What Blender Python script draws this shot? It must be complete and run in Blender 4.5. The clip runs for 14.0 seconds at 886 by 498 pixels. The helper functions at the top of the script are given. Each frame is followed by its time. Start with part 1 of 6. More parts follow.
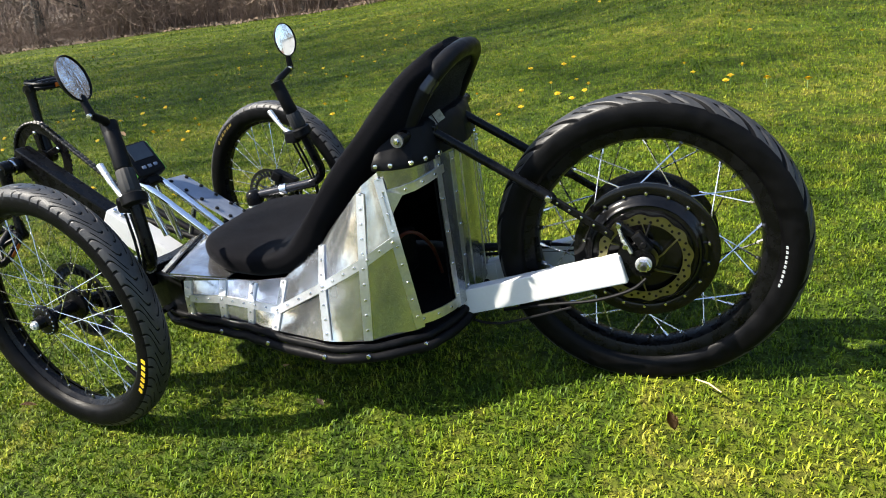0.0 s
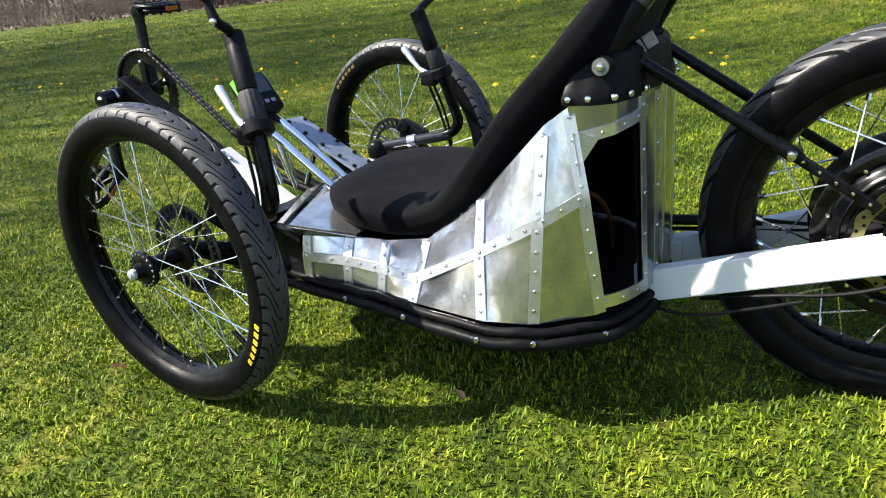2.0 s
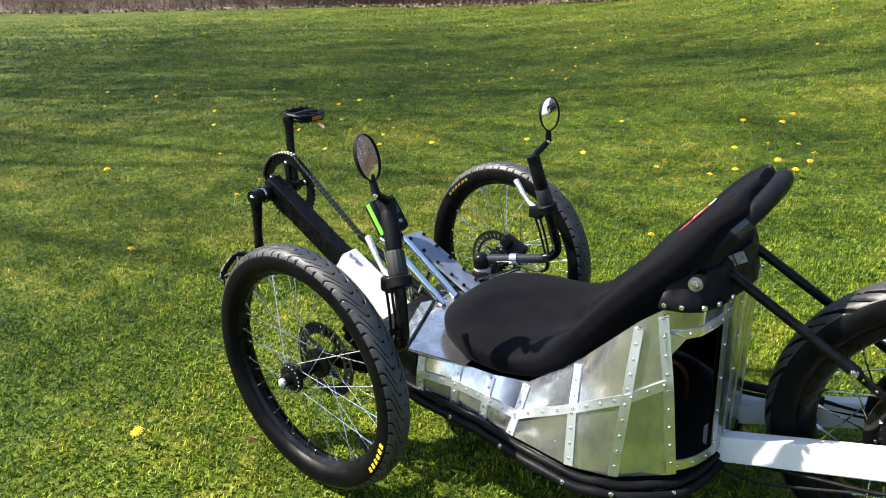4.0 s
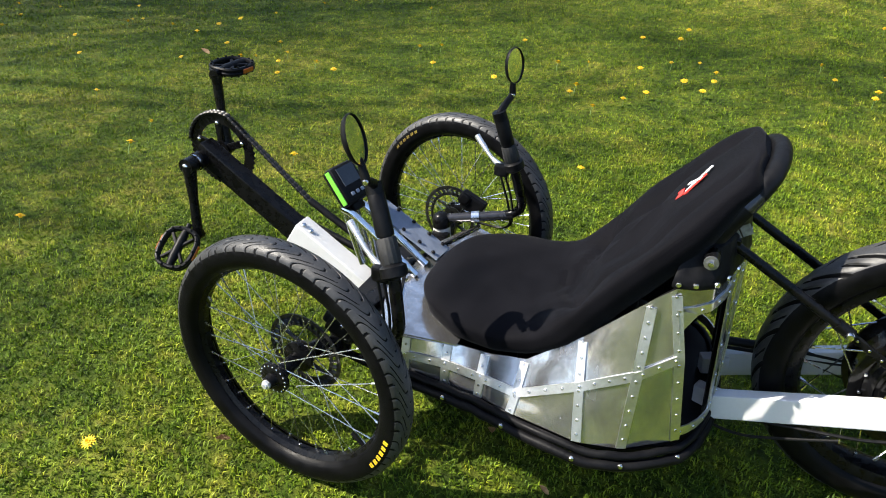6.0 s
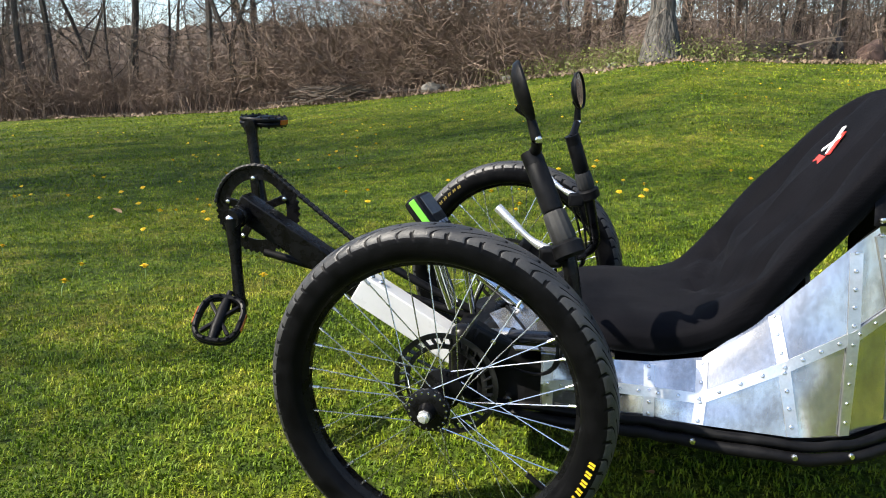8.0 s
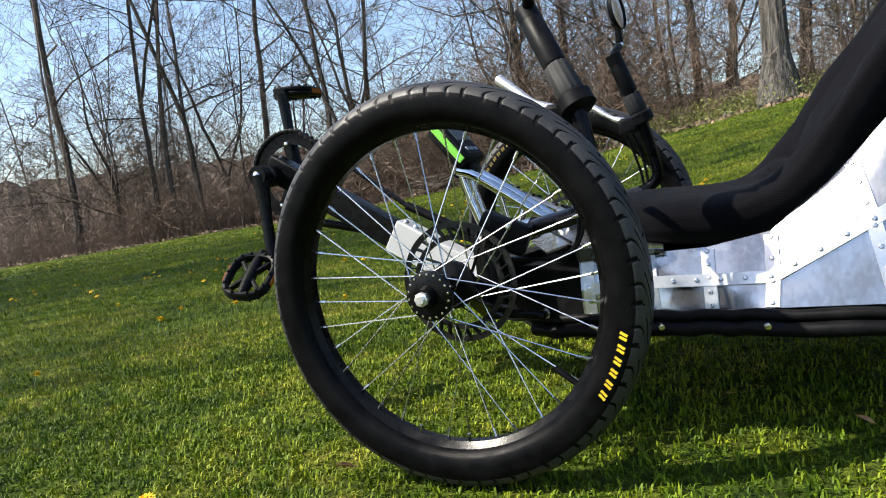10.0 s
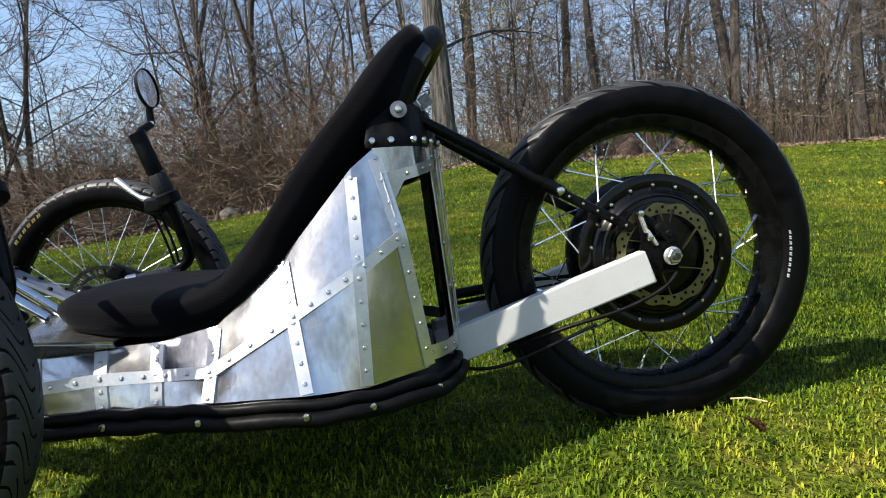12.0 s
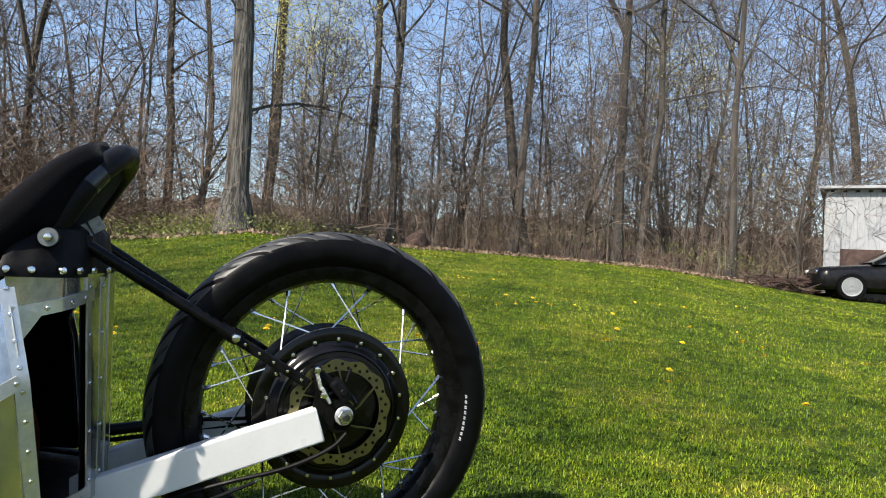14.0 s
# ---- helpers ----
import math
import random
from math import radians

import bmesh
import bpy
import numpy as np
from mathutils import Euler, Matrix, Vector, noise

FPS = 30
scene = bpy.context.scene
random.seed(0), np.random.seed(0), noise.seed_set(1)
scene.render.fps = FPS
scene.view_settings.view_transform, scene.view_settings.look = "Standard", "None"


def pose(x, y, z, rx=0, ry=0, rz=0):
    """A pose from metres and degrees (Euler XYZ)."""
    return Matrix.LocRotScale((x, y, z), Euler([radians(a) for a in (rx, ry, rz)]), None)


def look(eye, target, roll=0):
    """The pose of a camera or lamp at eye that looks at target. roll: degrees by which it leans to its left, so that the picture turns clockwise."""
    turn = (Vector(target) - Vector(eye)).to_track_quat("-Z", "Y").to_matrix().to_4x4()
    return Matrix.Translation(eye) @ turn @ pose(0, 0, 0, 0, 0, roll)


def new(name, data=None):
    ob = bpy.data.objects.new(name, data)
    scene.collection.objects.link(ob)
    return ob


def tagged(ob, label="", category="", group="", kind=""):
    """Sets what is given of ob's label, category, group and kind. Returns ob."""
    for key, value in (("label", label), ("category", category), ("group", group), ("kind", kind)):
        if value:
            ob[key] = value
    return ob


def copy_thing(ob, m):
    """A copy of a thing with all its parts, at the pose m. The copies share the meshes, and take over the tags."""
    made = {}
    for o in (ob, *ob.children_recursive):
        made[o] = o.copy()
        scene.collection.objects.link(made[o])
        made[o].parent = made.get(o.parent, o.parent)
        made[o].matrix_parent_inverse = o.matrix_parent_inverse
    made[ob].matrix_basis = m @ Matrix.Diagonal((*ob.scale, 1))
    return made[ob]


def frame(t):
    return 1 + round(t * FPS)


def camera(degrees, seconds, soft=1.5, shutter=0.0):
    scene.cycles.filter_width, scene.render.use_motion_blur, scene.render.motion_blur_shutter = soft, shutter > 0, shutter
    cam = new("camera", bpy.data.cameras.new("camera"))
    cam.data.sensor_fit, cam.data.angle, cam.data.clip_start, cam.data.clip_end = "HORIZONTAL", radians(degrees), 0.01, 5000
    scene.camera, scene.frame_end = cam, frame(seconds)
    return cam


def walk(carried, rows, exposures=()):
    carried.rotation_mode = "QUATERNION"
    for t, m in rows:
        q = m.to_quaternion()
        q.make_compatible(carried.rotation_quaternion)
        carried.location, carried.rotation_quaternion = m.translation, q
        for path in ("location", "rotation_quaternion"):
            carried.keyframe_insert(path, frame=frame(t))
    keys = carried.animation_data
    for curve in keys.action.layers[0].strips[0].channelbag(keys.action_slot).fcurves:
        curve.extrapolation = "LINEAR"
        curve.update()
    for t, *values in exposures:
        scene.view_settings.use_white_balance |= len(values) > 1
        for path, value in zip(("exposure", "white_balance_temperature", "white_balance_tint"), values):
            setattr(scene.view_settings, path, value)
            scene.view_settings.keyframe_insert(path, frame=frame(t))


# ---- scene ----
cam = camera(64.0, 14.0, 1.0)
PATH = [
    (0, (0.107, -1.25, 0.799), (-0.592, 0.469, 0.053), -5.7),
    (0.5, (0.074, -1.196, 0.71), (-0.598, 0.545, -0.009), -3.9),
    (1, (0.006, -1.147, 0.657), (-0.678, 0.572, -0.102), -4.1),
    (1.5, (-0.078, -1.122, 0.652), (-0.839, 0.566, -0.105), -3.0),
    (2, (-0.147, -1.101, 0.674), (-1.018, 0.529, -0.09), -4.0),
    (2.5, (-0.185, -1.107, 0.715), (-1.131, 0.497, -0.014), -3.3),
    (3, (-0.178, -1.136, 0.812), (-1.17, 0.447, 0.096), -2.2),
    (3.2, (-0.169, -1.154, 0.854), (-1.185, 0.42, 0.154), -1.3),
    (5.3, (-0.217, -1.278, 1.077), (-1.14, 0.233, 0.147), 2.0),
    (5.5, (-0.252, -1.261, 1.073), (-1.144, 0.256, 0.123), 1.8),
    (6, (-0.417, -1.201, 1.066), (-1.072, 0.412, 0.082), 1.8),
    (6.5, (-0.579, -1.219, 1.102), (-1.028, 0.474, 0.136), 4.7),
    (6.8, (-0.68, -1.253, 1.081), (-0.908, 0.527, 0.198), 2.5),
    (7, (-0.739, -1.258, 1.051), (-0.852, 0.536, 0.173), 1.3),
    (7.5, (-0.833, -1.284, 0.892), (-0.884, 0.611, 0.254), 2.4),
    (8, (-0.866, -1.287, 0.689), (-1.218, 0.626, 0.223), -0.4),
    (8.2, (-0.885, -1.288, 0.617), (-1.36, 0.609, 0.194), -0.5),
    (10.3, (-0.677, -1.172, 0.374), (-1.37, 0.697, 0.207), -7.9),
    (10.5, (-0.638, -1.162, 0.368), (-1.235, 0.74, 0.202), -7.3),
    (11, (-0.545, -1.148, 0.361), (-0.829, 0.824, 0.183), -5.3),
    (11.5, (-0.458, -1.16, 0.383), (-0.488, 0.832, 0.204), -5.1),
    (12, (-0.403, -1.144, 0.405), (-0.287, 0.847, 0.264), -5.1),
    (12.5, (-0.371, -1.094, 0.453), (-0.181, 0.896, 0.385), -3.8),
    (13, (-0.338, -1.076, 0.501), (-0.037, 0.902, 0.498), -1.1),
    (13.5, (-0.278, -1.092, 0.537), (0.254, 0.834, 0.611), 1.1),
    (14, (-0.237, -1.149, 0.518), (0.45, 0.728, 0.572), 3.2),
]
walk(cam, [(t, look(eye, target, roll)) for t, eye, target, roll in PATH], [(0, 1.56), (1, 1.5), (3, 2.06), (5.3, 1.54), (6.5, 1.62), (8, 1.48), (10.5, 1.1), (11.5, 0.92), (13, 1.04), (14, 1.1)])

# ---------- light ----------
SUN_FROM = Vector((-0.84, -0.43, 1.0)).normalized()
world = bpy.data.worlds.new("sky")
scene.world = world
world.use_nodes = True
wn = world.node_tree
wn.nodes.clear()
w_out = wn.nodes.new("ShaderNodeOutputWorld")
w_bg = wn.nodes.new("ShaderNodeBackground")
w_sky = wn.nodes.new("ShaderNodeTexSky")
w_sky.sky_type = "NISHITA"
w_sky.sun_disc = False
w_sky.sun_elevation = math.asin(SUN_FROM.z)
w_sky.sun_rotation = math.atan2(SUN_FROM.x, SUN_FROM.y)
w_sky.air_density, w_sky.dust_density, w_sky.ozone_density = 1.0, 1.2, 2.0
w_bg.inputs["Strength"].default_value = 0.118
wn.links.new(w_sky.outputs[0], w_bg.inputs[0])
wn.links.new(w_bg.outputs[0], w_out.inputs[0])
sun_data = bpy.data.lights.new("sun", "SUN")
sun_data.energy, sun_data.angle, sun_data.color = 5.0, radians(0.55), (1.0, 0.93, 0.81)
sun = new("sun", sun_data)
sun.matrix_world = look(SUN_FROM * 30, (0, 0, 0))


# ---------- materials ----------
def material(name, base, second=None, rough=0.5, rough_var=0.0, metal=0.0, scale=20.0, fine=200.0, bump=0.0, bump_scale=300.0,
             contrast=(0.35, 0.65), spec=0.5, coat=0.0, object_random=0.0, island_random=0.0, stretch=(1, 1, 1)):
    """A principled material: two colours mixed by coarse and fine noise, uneven gloss and a fine relief."""
    m = bpy.data.materials.new(name)
    m.use_nodes = True
    t = m.node_tree
    n, l = t.nodes, t.links
    b = n["Principled BSDF"]
    b.inputs["Metallic"].default_value = metal
    b.inputs["Specular IOR Level"].default_value = spec
    b.inputs["Coat Weight"].default_value = coat
    co = n.new("ShaderNodeTexCoord")
    mp = n.new("ShaderNodeMapping")
    mp.inputs["Scale"].default_value = stretch
    l.new(co.outputs["Object"], mp.inputs[0])
    big = n.new("ShaderNodeTexNoise")
    big.inputs["Scale"].default_value, big.inputs["Detail"].default_value = scale, 5.0
    small = n.new("ShaderNodeTexNoise")
    small.inputs["Scale"].default_value, small.inputs["Detail"].default_value = fine, 3.0
    for k in (big, small):
        l.new(mp.outputs[0], k.inputs["Vector"])
    add = n.new("ShaderNodeMath")
    add.operation = "MULTIPLY_ADD"
    l.new(small.outputs["Fac"], add.inputs[0])
    add.inputs[1].default_value = 0.35
    l.new(big.outputs["Fac"], add.inputs[2])
    rg = n.new("ShaderNodeMapRange")
    l.new(add.outputs[0], rg.inputs[0])
    rg.inputs[1].default_value, rg.inputs[2].default_value = contrast[0] + 0.175, contrast[1] + 0.175
    mix = n.new("ShaderNodeMix")
    mix.data_type = "RGBA"
    second = second or [c * 0.8 for c in base]
    mix.inputs["A"].default_value, mix.inputs["B"].default_value = (*base, 1), (*second, 1)
    l.new(rg.outputs[0], mix.inputs["Factor"])
    colour = mix.outputs["Result"]
    if object_random or island_random:
        if object_random:
            src = n.new("ShaderNodeObjectInfo").outputs["Random"]
        else:
            src = n.new("ShaderNodeNewGeometry").outputs["Random Per Island"]
        k = n.new("ShaderNodeMapRange")
        l.new(src, k.inputs[0])
        amount = object_random or island_random
        k.inputs[3].default_value, k.inputs[4].default_value = 1 - amount, 1 + amount
        hs = n.new("ShaderNodeHueSaturation")
        l.new(k.outputs[0], hs.inputs["Value"])
        l.new(colour, hs.inputs["Color"])
        colour = hs.outputs[0]
    l.new(colour, b.inputs["Base Color"])
    rr = n.new("ShaderNodeMapRange")
    l.new(big.outputs["Fac"], rr.inputs[0])
    rr.inputs[1].default_value, rr.inputs[2].default_value = 0.3, 0.7
    rr.inputs[3].default_value, rr.inputs[4].default_value = max(0.02, rough - rough_var), min(1, rough + rough_var)
    l.new(rr.outputs[0], b.inputs["Roughness"])
    if bump:
        tex = n.new("ShaderNodeTexNoise")
        tex.inputs["Scale"].default_value, tex.inputs["Detail"].default_value = bump_scale, 4.0
        l.new(mp.outputs[0], tex.inputs["Vector"])
        bp = n.new("ShaderNodeBump")
        bp.inputs["Strength"].default_value, bp.inputs["Distance"].default_value = 1.0, bump
        l.new(tex.outputs["Fac"], bp.inputs["Height"])
        l.new(bp.outputs[0], b.inputs["Normal"])
    return m


def shiny(name, base, rough=0.1, metal=1.0):
    return material(name, base, [c * 0.85 for c in base], rough, 0.05, metal, 60, 400)


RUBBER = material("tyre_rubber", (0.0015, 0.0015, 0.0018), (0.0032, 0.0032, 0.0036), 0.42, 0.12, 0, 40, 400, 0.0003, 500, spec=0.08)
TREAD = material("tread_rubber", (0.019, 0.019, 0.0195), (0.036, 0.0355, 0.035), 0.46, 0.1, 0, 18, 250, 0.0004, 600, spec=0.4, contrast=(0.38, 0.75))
BLACK = material("black_paint", (0.002, 0.002, 0.0022), (0.0045, 0.0045, 0.005), 0.28, 0.1, 0, 50, 300, 0.0001, 700, spec=0.14)
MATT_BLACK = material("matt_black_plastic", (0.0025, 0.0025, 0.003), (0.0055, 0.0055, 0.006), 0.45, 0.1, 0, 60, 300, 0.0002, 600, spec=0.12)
FABRIC = material("black_mesh_fabric", (0.0016, 0.0016, 0.0026), (0.0031, 0.0031, 0.0045), 0.8, 0.06, 0, 14, 420, 0.0006, 900, spec=0.06)
FABRIC.node_tree.nodes["Principled BSDF"].inputs["Sheen Weight"].default_value = 0.045
FABRIC.node_tree.nodes["Principled BSDF"].inputs["Sheen Roughness"].default_value = 0.3
fabric_rib = FABRIC.node_tree.nodes.new("ShaderNodeTexWave")
fabric_rib.bands_direction = "Z"
fabric_rib.inputs["Scale"].default_value, fabric_rib.inputs["Distortion"].default_value, fabric_rib.inputs["Detail"].default_value = 165.0, 0.8, 1.0
FABRIC.node_tree.links.new(FABRIC.node_tree.nodes["Texture Coordinate"].outputs["Object"], fabric_rib.inputs["Vector"])
rib_bump = FABRIC.node_tree.nodes.new("ShaderNodeBump")
rib_bump.inputs["Strength"].default_value, rib_bump.inputs["Distance"].default_value = 1.0, 0.0001
FABRIC.node_tree.links.new(fabric_rib.outputs["Fac"], rib_bump.inputs["Height"])
FABRIC.node_tree.links.new(FABRIC.node_tree.nodes["Bump"].outputs[0], rib_bump.inputs["Normal"])
FABRIC.node_tree.links.new(rib_bump.outputs[0], FABRIC.node_tree.nodes["Principled BSDF"].inputs["Normal"])
WHITE = material("white_paint", (0.52, 0.522, 0.52), (0.46, 0.462, 0.46), 0.35, 0.1, 0, 12, 160, 0.0001, 200, contrast=(0.4, 0.8))
# The darker tone holds smudges and also dark reflections painted into the colour.
ALU = material("worn_aluminium_sheet", (0.505, 0.505, 0.51), (0.292, 0.292, 0.297), 0.185, 0.10, 0.92, 22, 160, 0.0003, 45, contrast=(0.38, 0.66), stretch=(1, 1, 0.5), object_random=0.14)
STRAP = material("dull_aluminium_strap", (0.640, 0.644, 0.648), (0.512, 0.516, 0.520), 0.40, 0.1, 1.0, 25, 200, 0.0001, 150)
SPOKE = shiny("stainless_spoke", (0.60, 0.60, 0.61), 0.26)
STEEL = shiny("bright_steel", (0.72, 0.72, 0.72), 0.18)
CHROME = shiny("chrome", (0.82, 0.83, 0.85), 0.07)
DARK_STEEL = material("dark_steel", (0.10, 0.10, 0.105), (0.2, 0.2, 0.2), 0.35, 0.1, 1.0, 60, 300)
BRASS_ROTOR = material("tinted_disc_steel", (0.22, 0.20, 0.10), (0.15, 0.14, 0.075), 0.36, 0.08, 1.0, 50, 300)
YELLOW = material("yellow_print", (0.75, 0.52, 0.02), (0.7, 0.45, 0.02), 0.5)
WORN_YELLOW = material("worn_yellow_print", (0.22, 0.16, 0.02), (0.12, 0.09, 0.015), 0.6, 0.05, 0, 60, 300)
PRINT = material("white_print", (0.65, 0.65, 0.65), (0.5, 0.5, 0.5), 0.5)

BLUE_GREY = material("blue_grey_plate", (0.16, 0.19, 0.25), (0.22, 0.25, 0.31), 0.4, 0.1, 0.4, 30, 200)
SCREEN = material("display_screen", (0.05, 0.058, 0.068), (0.065, 0.073, 0.083), 0.2, 0.03, spec=0.2)
GREEN = material("green_plastic", (0.16, 0.50, 0.05), (0.13, 0.44, 0.04), 0.4)
GRIP = material("grip_rubber", (0.006, 0.006, 0.006), (0.012, 0.012, 0.012), 0.7, 0.1, 0, 40, 300, 0.0003, 500)
BAR_METAL = material("dull_bar_metal", (0.05, 0.05, 0.055), (0.03, 0.03, 0.032), 0.22, 0.08, 0.6, 50, 300)
LEVER = material("polished_aluminium", (0.78, 0.79, 0.8), (0.66, 0.67, 0.68), 0.3, 0.08, 0.8, 60, 300)
MIRROR = shiny("mirror_glass", (0.86, 0.87, 0.88), 0.03)
RED = material("red_print", (0.55, 0.03, 0.02), (0.48, 0.025, 0.02), 0.7)
SEAM = material("seam_thread", (0.008, 0.008, 0.009), (0.012, 0.012, 0.013), 0.8)
STICKER = material("silver_sticker", (0.24, 0.245, 0.25), (0.14, 0.145, 0.15), 0.4, 0.1, 0.2, 150, 500)
RIVET_METAL = shiny("rivet_aluminium", (0.60, 0.60, 0.61), 0.28)
ORANGE = material("orange_cable", (0.13, 0.03, 0.01), (0.10, 0.022, 0.008), 0.5)
CAP_RUBBER = material("black_vinyl", (0.0025, 0.0025, 0.003), (0.0055, 0.0055, 0.006), 0.5, 0.12, 0, 30, 200, 0.0008, 60, spec=0.09)
CHAIN_STEEL = material("oily_chain_steel", (0.03, 0.029, 0.028), (0.016, 0.016, 0.016), 0.42, 0.1, 0.8, 200, 500)
MOTOR = material("glossy_black_enamel", (0.002, 0.002, 0.0022), (0.004, 0.004, 0.0044), 0.18, 0.06, 0, 40, 300, spec=0.25)
ZINC = material("zinc_plated_steel", (0.78, 0.78, 0.79), (0.62, 0.62, 0.63), 0.38, 0.08, 0.75, 90, 400)
HOLE = material("dark_hole_disc", (0.004, 0.004, 0.004), (0.003, 0.003, 0.003), 0.8, spec=0.05)
WASHER = material("zinc_washer", (0.22, 0.225, 0.23), (0.15, 0.155, 0.16), 0.40, 0.1, 0.8, 90, 400)


# ---------- building tools ----------
def part(name, bm, mat, parent=None, label="", smooth=True, matrix=None):
    """Links a bmesh as one mesh object, under a thing or a part."""
    bmesh.ops.recalc_face_normals(bm, faces=bm.faces)
    me = bpy.data.meshes.new(name)
    bm.to_mesh(me)
    bm.free()
    return link(name, me, mat, parent, label, smooth, matrix)


def link(name, me, mat, parent=None, label="", smooth=True, matrix=None):
    if not me.materials:
        me.materials.append(mat)
        if smooth:
            flat = np.zeros(len(me.polygons), bool)
            me.polygons.foreach_get("select", flat)
            me.shade_smooth()
            me.set_sharp_from_angle(angle=radians(42))
            me.polygons.foreach_set("use_smooth", ~flat)
    ob = new(name, me)
    ob.parent = parent
    if matrix is not None:
        ob.matrix_basis = matrix
    return tagged(ob, label=label)


def frames(pts):
    """Direction and side vectors along a polyline, carried along without twist."""
    out, side = [], None
    for i, p in enumerate(pts):
        d = (pts[min(i + 1, len(pts) - 1)] - pts[max(i - 1, 0)]).normalized()
        if side is None:
            side = d.orthogonal().normalized()
        side = (side - d * side.dot(d)).normalized()
        out.append((p, d, side))
    return out


def tube(bm, pts, r, seg=10, cap=True):
    """A round bar along points; r is one radius or one for each point."""
    pts = [Vector(p) for p in pts]
    rr = r if isinstance(r, (list, tuple)) else [r] * len(pts)
    rings = []
    for (p, d, s), q in zip(frames(pts), rr):
        u = d.cross(s)
        rings.append([bm.verts.new(p + q * (math.cos(a) * s + math.sin(a) * u)) for a in (2 * math.pi * k / seg for k in range(seg))])
    for a, b in zip(rings, rings[1:]):
        for k in range(seg):
            bm.faces.new((a[k], a[(k + 1) % seg], b[(k + 1) % seg], b[k]))
    if cap:
        bm.faces.new(rings[0][::-1])
        bm.faces.new(rings[-1])
    return bm


def bend(pts, n=6, tight=0.5):
    """A smooth line through corner points (each corner rounded)."""
    pts = [Vector(p) for p in pts]
    out = [pts[0]]
    for a, b, c in zip(pts, pts[1:], pts[2:]):
        p, q = b.lerp(a, tight * 0.98), b.lerp(c, tight * 0.98)
        for k in range(n + 1):
            s = k / n
            out.append(p.lerp(b, s).lerp(b.lerp(q, s), s))
    out.append(pts[-1])
    return out


def block(bm, size, m=None, bevel=0.002):
    """A box with rounded edges, of that size, at the pose m."""
    part_bm = bmesh.new()
    bmesh.ops.create_cube(part_bm, size=1)
    bmesh.ops.scale(part_bm, vec=size, verts=part_bm.verts)
    if bevel:
        bmesh.ops.bevel(part_bm, geom=part_bm.edges[:], offset=bevel, segments=2, affect="EDGES", profile=0.5)
    part_bm.normal_update()
    for f in part_bm.faces:
        f.select = max(abs(c) for c in f.normal) > 0.999
    return join(bm, part_bm, m)


def join(bm, other, m=None):
    if m is not None:
        bmesh.ops.transform(other, matrix=m, verts=other.verts)
    me = bpy.data.meshes.new("temp")
    other.to_mesh(me)
    other.free()
    bm.from_mesh(me)
    bpy.data.meshes.remove(me)
    return bm


def beam(bm, a, b, width, height, up=(0, 0, 1), bevel=0.003):
    """A box section from a to b."""
    a, b = Vector(a), Vector(b)
    d = (b - a).normalized()
    side = Vector(up).cross(d).normalized()
    v = d.cross(side)
    m = Matrix((d, side, v)).transposed().to_4x4()
    m.translation = (a + b) / 2
    return block(bm, ((b - a).length, width, height), m, bevel)


def lathe(bm, profile, seg=48, m=None, close=False):
    """Turns a profile of (radius, along) about the local y axis."""
    lb = bmesh.new()
    rings = []
    for r, y in profile:
        rings.append([lb.verts.new((r * math.cos(a), y, r * math.sin(a))) for a in (2 * math.pi * k / seg for k in range(seg))] if r > 1e-5 else [lb.verts.new((0, y, 0))])
    pairs = list(zip(rings, rings[1:])) + ([(rings[-1], rings[0])] if close else [])
    for a, b in pairs:
        for k in range(seg):
            j = (k + 1) % seg
            if len(a) == 1 and len(b) > 1:
                lb.faces.new((a[0], b[j], b[k]))
            elif len(b) == 1 and len(a) > 1:
                lb.faces.new((a[k], a[j], b[0]))
            elif len(a) > 1:
                lb.faces.new((a[k], a[j], b[j], b[k]))
    return join(bm, lb, m)


def knob(bm, at, axis, r, h, seg=10):
    """A domed bolt head or rivet standing on a surface at a place."""
    a = Vector(axis).normalized()
    m = a.to_track_quat("Y", "Z").to_matrix().to_4x4()
    m.translation = Vector(at)
    return lathe(bm, [(r, 0), (r, h * 0.4), (r * 0.75, h * 0.85), (0, h)], seg, m)


def grid_mesh(name, verts, nu, nv, wrap_u=False, wrap_v=False):
    """A mesh from an (nu x nv) array of points."""
    i = np.arange(nu * nv).reshape(nu, nv)
    a = np.roll(i, -1, 0) if wrap_u else i[1:]
    base = i if wrap_u else i[:-1]
    if wrap_v:
        q = np.stack([base, np.roll(base, -1, 1), np.roll(a, -1, 1), a], -1).reshape(-1, 4)
    else:
        q = np.stack([base[:, :-1], base[:, 1:], a[:, 1:], a[:, :-1]], -1).reshape(-1, 4)
    me = bpy.data.meshes.new(name)
    me.from_pydata(np.asarray(verts).reshape(-1, 3).tolist(), [], q.tolist())
    me.update()
    return me


# ---------- ground ----------
AZ = [-180, -110, -75, -60, -45, -30, -17, -5, 5, 15, 28, 38, 48, 60, 90, 180]
EDGE_H = [-0.2, -0.45, -0.5, -0.42, -0.22, -0.05, 0.3, 0.73, 1.03, 1.0, 0.97, 0.85, 0.42, 0.1, -0.1, -0.2]
EDGE_D = [30, 30, 26, 22, 20, 18, 16, 14.5, 13.2, 15.5, 18, 19, 20, 24, 30, 30]


def edge(az):
    return np.interp(az, AZ, EDGE_D), np.interp(az, AZ, EDGE_H)


